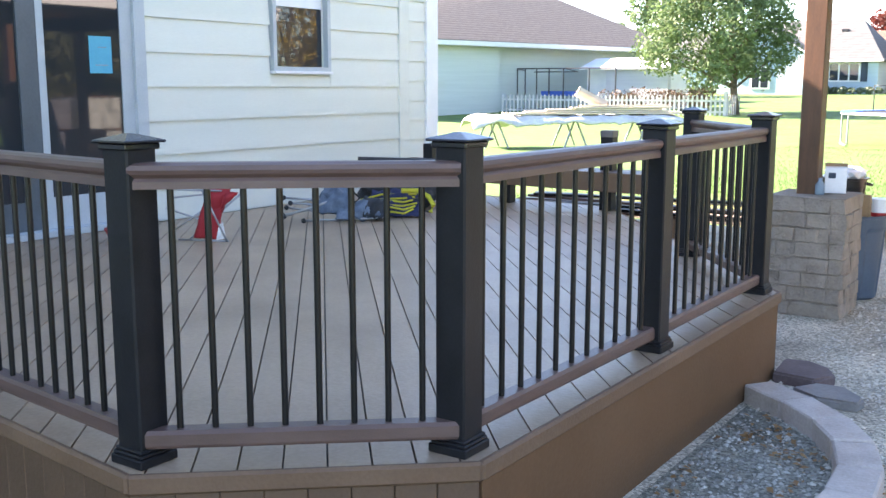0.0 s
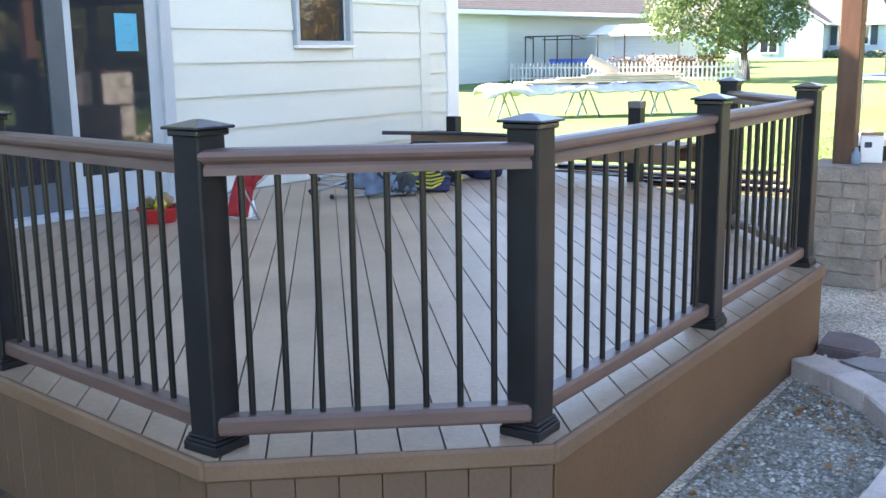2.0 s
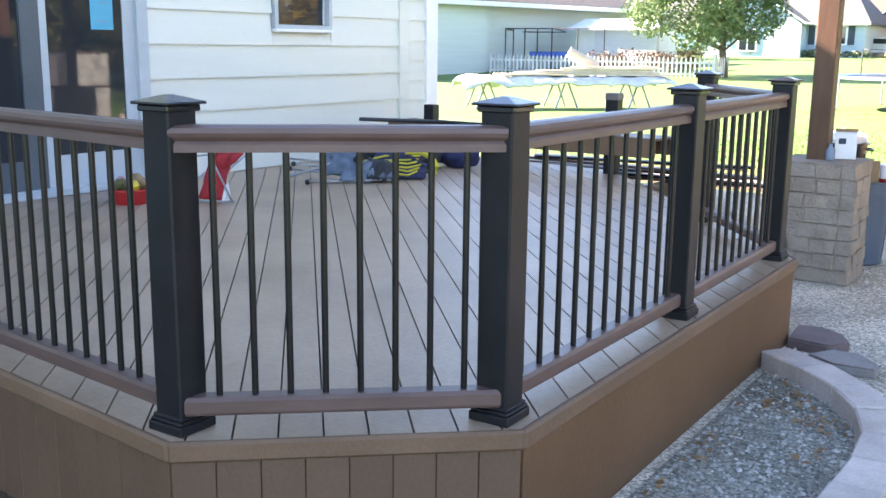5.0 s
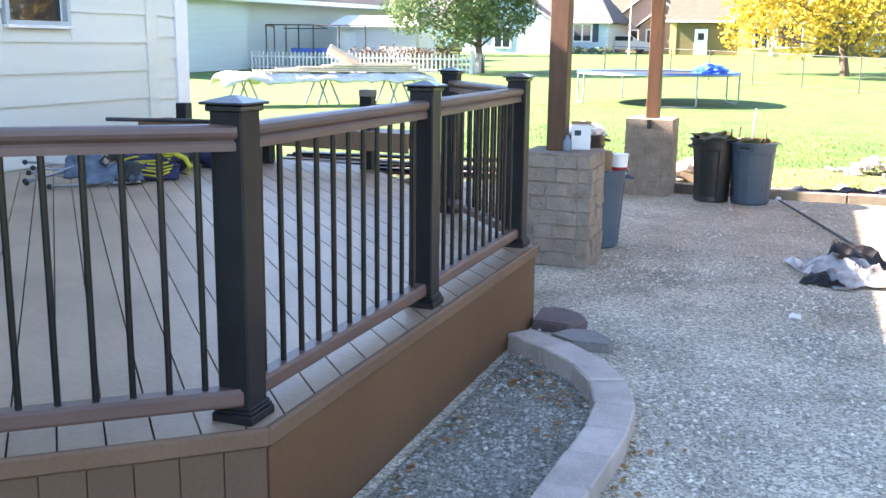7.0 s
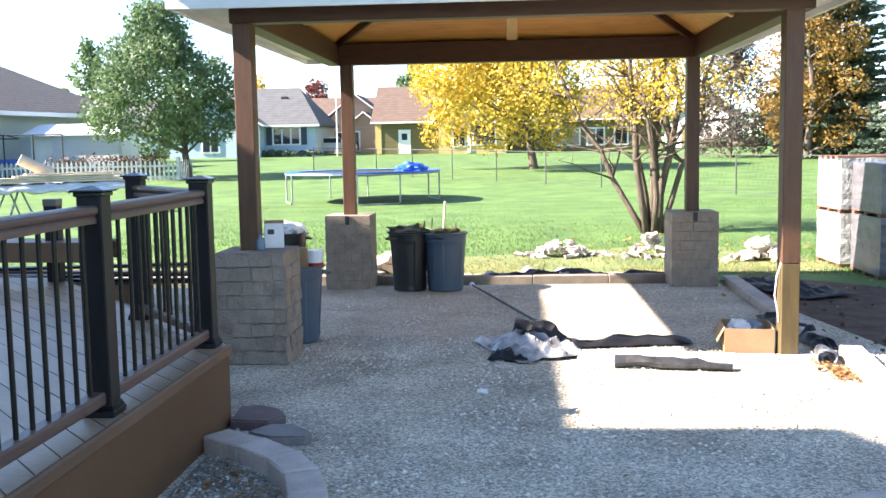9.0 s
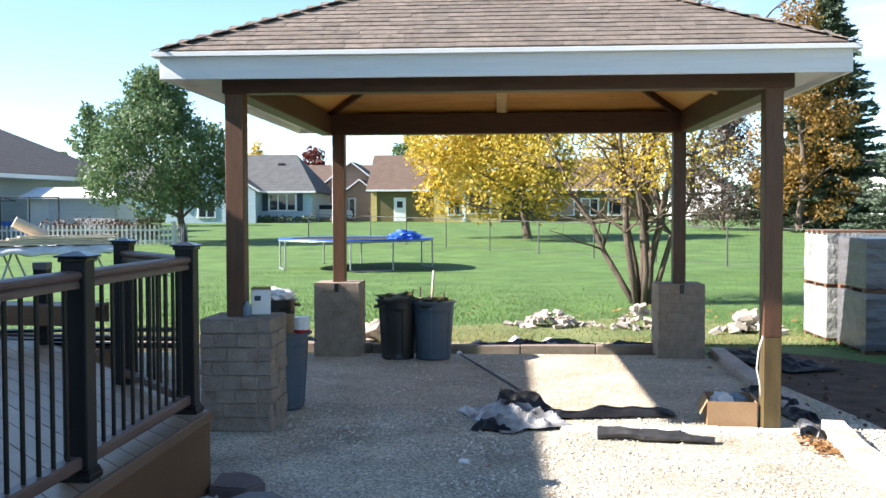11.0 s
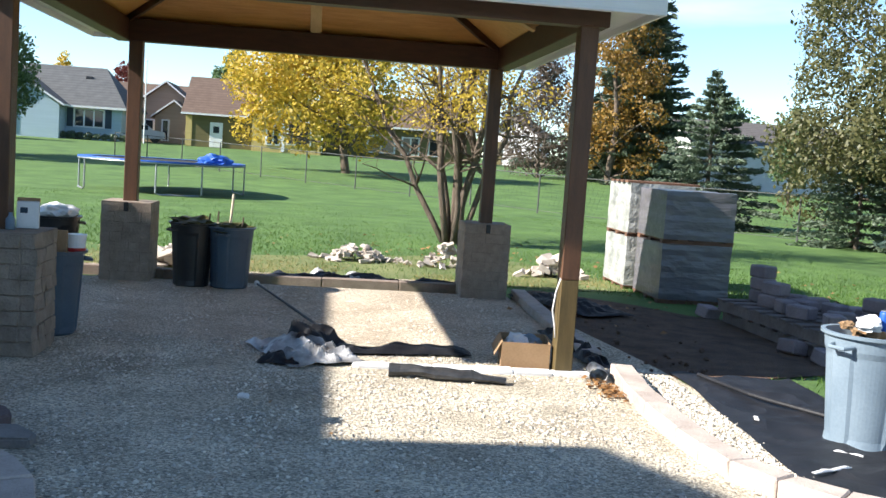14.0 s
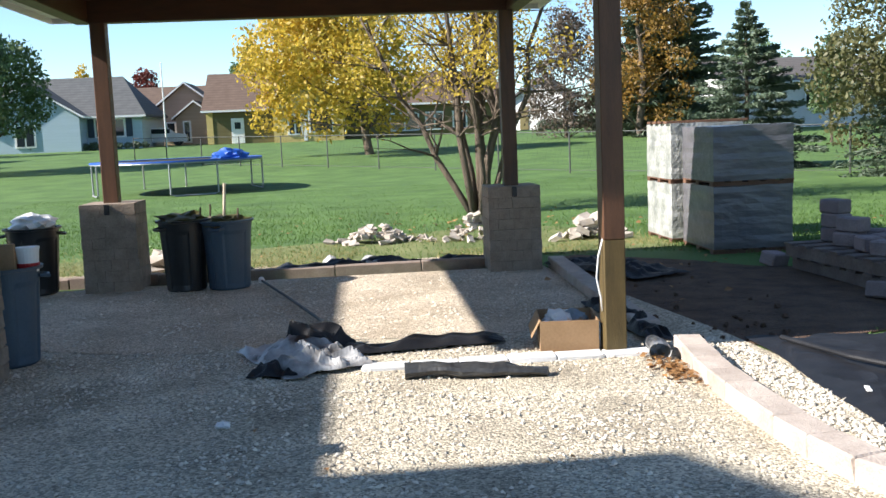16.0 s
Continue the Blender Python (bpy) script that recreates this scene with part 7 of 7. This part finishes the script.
M_BLUECLOTH = surface("slate_blue_canvas", (0.045, 0.065, 0.09), (0.15, 0.20, 0.26), 0.8, 9, 120, 0.4)
M_NAVY = surface("navy_canvas", (0.010, 0.014, 0.05), (0.022, 0.03, 0.09), 0.8, 6, 120, 0.3)
M_YELLOWCLOTH = surface("yellow_green_canvas", (0.40, 0.36, 0.02), (0.56, 0.50, 0.04), 0.8, 6, 120, 0.3)
M_DARKCLOTH = surface("charcoal_canvas", (0.016, 0.019, 0.022), (0.035, 0.04, 0.045), 0.8, 6, 120, 0.3)
ch2 = thing("camp_chair", "collapsed slate-blue camp chair lying on the deck", "chair", at=pose(-4.86, 4.70, DZ, 0, 0, 48))
part("backrest", draped(((-0.12, -0.10, 0.06), (0.22, -0.16, 0.10), (0.20, 0.10, 0.30), (-0.02, 0.14, 0.28)), 0.014, 2.0, 0.045, 14), M_BLUECLOTH, ch2, smooth=True)
part("seat", draped(((0.02, -0.22, 0.02), (0.50, -0.20, 0.02), (0.48, 0.02, 0.13), (0.10, 0.0, 0.17)), 0.014, 4.0, 0.05, 14), M_BLUECLOTH, ch2, smooth=True)
part("arm_sling", draped(((0.26, -0.20, 0.05), (0.42, -0.24, 0.02), (0.52, -0.10, 0.16), (0.30, -0.05, 0.20)), 0.012, 6.0, 0.04, 10), M_DARKCLOTH, ch2, smooth=True)
part("rolled_canvas", crumpled(0.06, 0.04, 0.18, 0.13, 0.10, 0.11, 71, 0.25, 4, 1.8), M_BLUECLOTH, ch2, smooth=True)
bm = bmesh.new()
tube(bm, [(0.16, -0.15, 0.20), (0.20, -0.14, 0.245), (0.25, -0.13, 0.20), (0.20, -0.14, 0.16), (0.16, -0.15, 0.20)], 0.012, 7)
part("cup_ring", bm, M_RUBBER, ch2, "black cup holder ring")
for a, b in (((-0.40, 0.02, 0.05), (0.0, 0.05, 0.12)), ((-0.38, 0.12, 0.19), (0.05, 0.0, 0.16)), ((-0.40, -0.1, 0.05), (0.1, -0.05, 0.2)), ((-0.33, 0.05, 0.15), (0.1, 0.1, 0.10)), ((-0.37, -0.02, 0.12), (0.3, -0.12, 0.03)), ((-0.24, -0.16, 0.02), (0.46, -0.22, 0.03))):
    t = stick("frame_tube", a, b, 0.010, M_STEEL, ch2)
    bm = bmesh.new()
    bmesh.ops.create_uvsphere(bm, u_segments=10, v_segments=6, radius=0.022, matrix=Matrix.Translation(a))
    part("foot_cap", bm, M_RUBBER, t)
ch3 = thing("camp_chair", "folded navy camp chair with yellow-green straps", "chair", at=pose(-4.56, 5.20, DZ, 0, 0, 38) @ Matrix.Scale(0.86, 4))
part("seat", draped(((-0.34, -0.14, 0.02), (0.30, -0.18, 0.02), (0.34, 0.12, 0.14), (-0.28, 0.14, 0.16)), 0.014, 11.0, 0.04, 14), M_NAVY, ch3, smooth=True)
part("backrest", draped(((-0.24, 0.02, 0.14), (0.30, 0.0, 0.12), (0.26, 0.16, 0.26), (-0.20, 0.18, 0.24)), 0.014, 13.0, 0.04, 12), M_NAVY, ch3, smooth=True)
for k in range(6):
    y = -0.17 + 0.045 * k
    bm = bmesh.new()
    tube(bm, [(-0.32, y * 0.5, 0.13 + 0.008 * k), (-0.1, y - 0.02, 0.085 + 0.024 * k + 0.02 * (k % 2)), (0.12, y - 0.01, 0.05 + 0.034 * k), (0.22 + 0.02 * (k % 3), y + 0.03, 0.09 + 0.026 * k)], 0.011, 6)
    part("strap", bm, M_YELLOWCLOTH, ch3, "yellow-green canvas strap")
bm = bmesh.new()
tube(bm, [(0.10, -0.05, 0.27), (0.26, -0.04, 0.27), (0.38, -0.05, 0.21), (0.43, -0.07, 0.12), (0.40, -0.09, 0.05)], 0.026, 9)
part("arm_band", bm, M_YELLOWCLOTH, ch3, "yellow-green canvas arm band")
for a, b in (((-0.3, 0.1, 0.02), (0.42, -0.02, 0.22)), ((-0.28, -0.1, 0.2), (0.40, 0.1, 0.03))):
    stick("frame_tube", a, b, 0.010, M_PIPE, ch3)
bagd = thing("canvas_bag", "charcoal canvas bag slumped on the deck", "bag", at=pose(-4.84, 5.72, DZ, 0, 0, 30))
part("body", crumpled(0, 0, 0.17, 0.36, 0.22, 0.20, 75, 0.3, 4, 1.6), M_DARKCLOTH, bagd, smooth=True)
bm = bmesh.new()
tube(bm, [(-0.2, -0.1, 0.34), (-0.1, -0.16, 0.40), (0.1, -0.16, 0.40), (0.2, -0.1, 0.34)], 0.012, 7)
part("strap", bm, M_PIPE, bagd)
bag2 = thing("canvas_bag", "navy bag resting against the bench", "bag", at=pose(-4.55, 6.22, DZ, 0, 0, 10))
part("body", crumpled(0, 0, 0.14, 0.20, 0.14, 0.16, 76, 0.3, 4, 1.8), M_NAVY, bag2, smooth=True)

# offcuts on the ground behind the deck
for x in (-4.35, -3.05):
    tagged(part("timber_bearer", boxed(x - 0.07, x + 0.07, 7.45, 8.45, -0.01, 0.298, 0.006), M_OLDWOOD), "old timber block under the stacked offcuts", "timber")
for i, (x, y, ln, a, m) in enumerate(((-5.0, 7.75, 2.7, 4, M_RAIL), (-4.7, 7.98, 2.8, -3, M_BLACK), (-4.9, 8.12, 2.6, -1, M_RAIL), (-5.1, 7.60, 2.9, 7, M_BLACK), (-4.8, 8.3, 2.4, 2, M_LUMBER), (-4.6, 7.80, 2.6, -6, M_RAIL), (-4.5, 7.72, 2.3, 10, M_BLACK))):
    tagged(part("offcut_board", boxed(0, ln, -0.06, 0.06, 0.0, 0.026, 0.003), m), "dark composite offcut stacked behind the deck", "board").matrix_basis = pose(x, y, 0.30 + 0.0275 * i, 0, 0, a)

# ---- gazebo shingles ----
def shingle_mesh(w, seed):
    r = random.Random(seed)
    bm = bmesh.new()
    t0, t1 = 0.004 + 0.002 * r.random(), 0.008 + 0.003 * r.random()
    box(bm, 0.002, w - 0.002, 0, 0.20, 0, 1)
    for v in bm.verts:
        top = v.co.z > 0.5
        v.co.z = (t1 if v.co.y < 0.1 else t0) if top else 0.0
    me = bpy.data.meshes.new("shingle")
    bm.to_mesh(me)
    bm.free()
    me.materials.append(M_SHINGLE)
    return me


SHINGLES = [(w, shingle_mesh(w, k)) for k, w in enumerate((0.11, 0.15, 0.19, 0.24, 0.29, 0.34))]
slope_len = math.hypot(1, PITCH)
rs = random.Random(99)
COURSE = 0.102
for row in range(16):
    s = -0.03 + row * COURSE
    x = EX0 + max(s, 0) + 0.005
    end = EX1 - max(s, 0) - 0.005
    while x < end - 0.08:
        w, me = rs.choice([q for q in SHINGLES if q[0] <= end - x + 0.001] or [SHINGLES[0]])
        ob = mesh_part("shingle", me, None, gazebo)
        ob.matrix_basis = Matrix.Translation((x, EY0 + s, EZ1 + 0.034 + s * PITCH + rs.uniform(0, 0.002))) @ Matrix.Rotation(math.atan(PITCH) - 0.03, 4, "X")
        x += w
for row in range(16, 24):
    s = -0.03 + row * COURSE
    part("shingle_course", boxed(EX0 + s, EX1 - s, 0, 0.20, 0, 0.009), M_SHINGLE, gazebo).matrix_basis = Matrix.Translation((0, EY0 + s, EZ1 + 0.034 + s * PITCH)) @ Matrix.Rotation(math.atan(PITCH) - 0.03, 4, "X")
for sx, x0 in ((1, EX0), (-1, EX1)):
    for k in range(12):
        s = -0.02 + 0.15 * k
        bm = boxed(-0.075, 0.075, 0.0, 0.19, 0.0, 0.008, 0.002)
        part("hip_cap", bm, M_SHINGLE, gazebo).matrix_basis = Matrix.Translation((x0 + sx * s, EY0 + s, EZ1 + 0.043 + s * PITCH)) @ Matrix.Rotation(radians(-45 * sx), 4, "Z") @ Matrix.Rotation(math.atan(PITCH / math.sqrt(2)) - 0.02, 4, "X")
part("drip_edge", boxed(EX0 - 0.05, EX1 + 0.05, EY0 - 0.052, EY0 - 0.002, EZ1 - 0.022, EZ1 + 0.012, 0.002), M_WHITE, gazebo)
for x in (EX0 - 0.052, EX1 + 0.002):
    part("drip_edge", boxed(x, x + 0.05, EY0 - 0.001, EY1, EZ1 - 0.022, EZ1 + 0.012, 0.002), M_WHITE, gazebo)
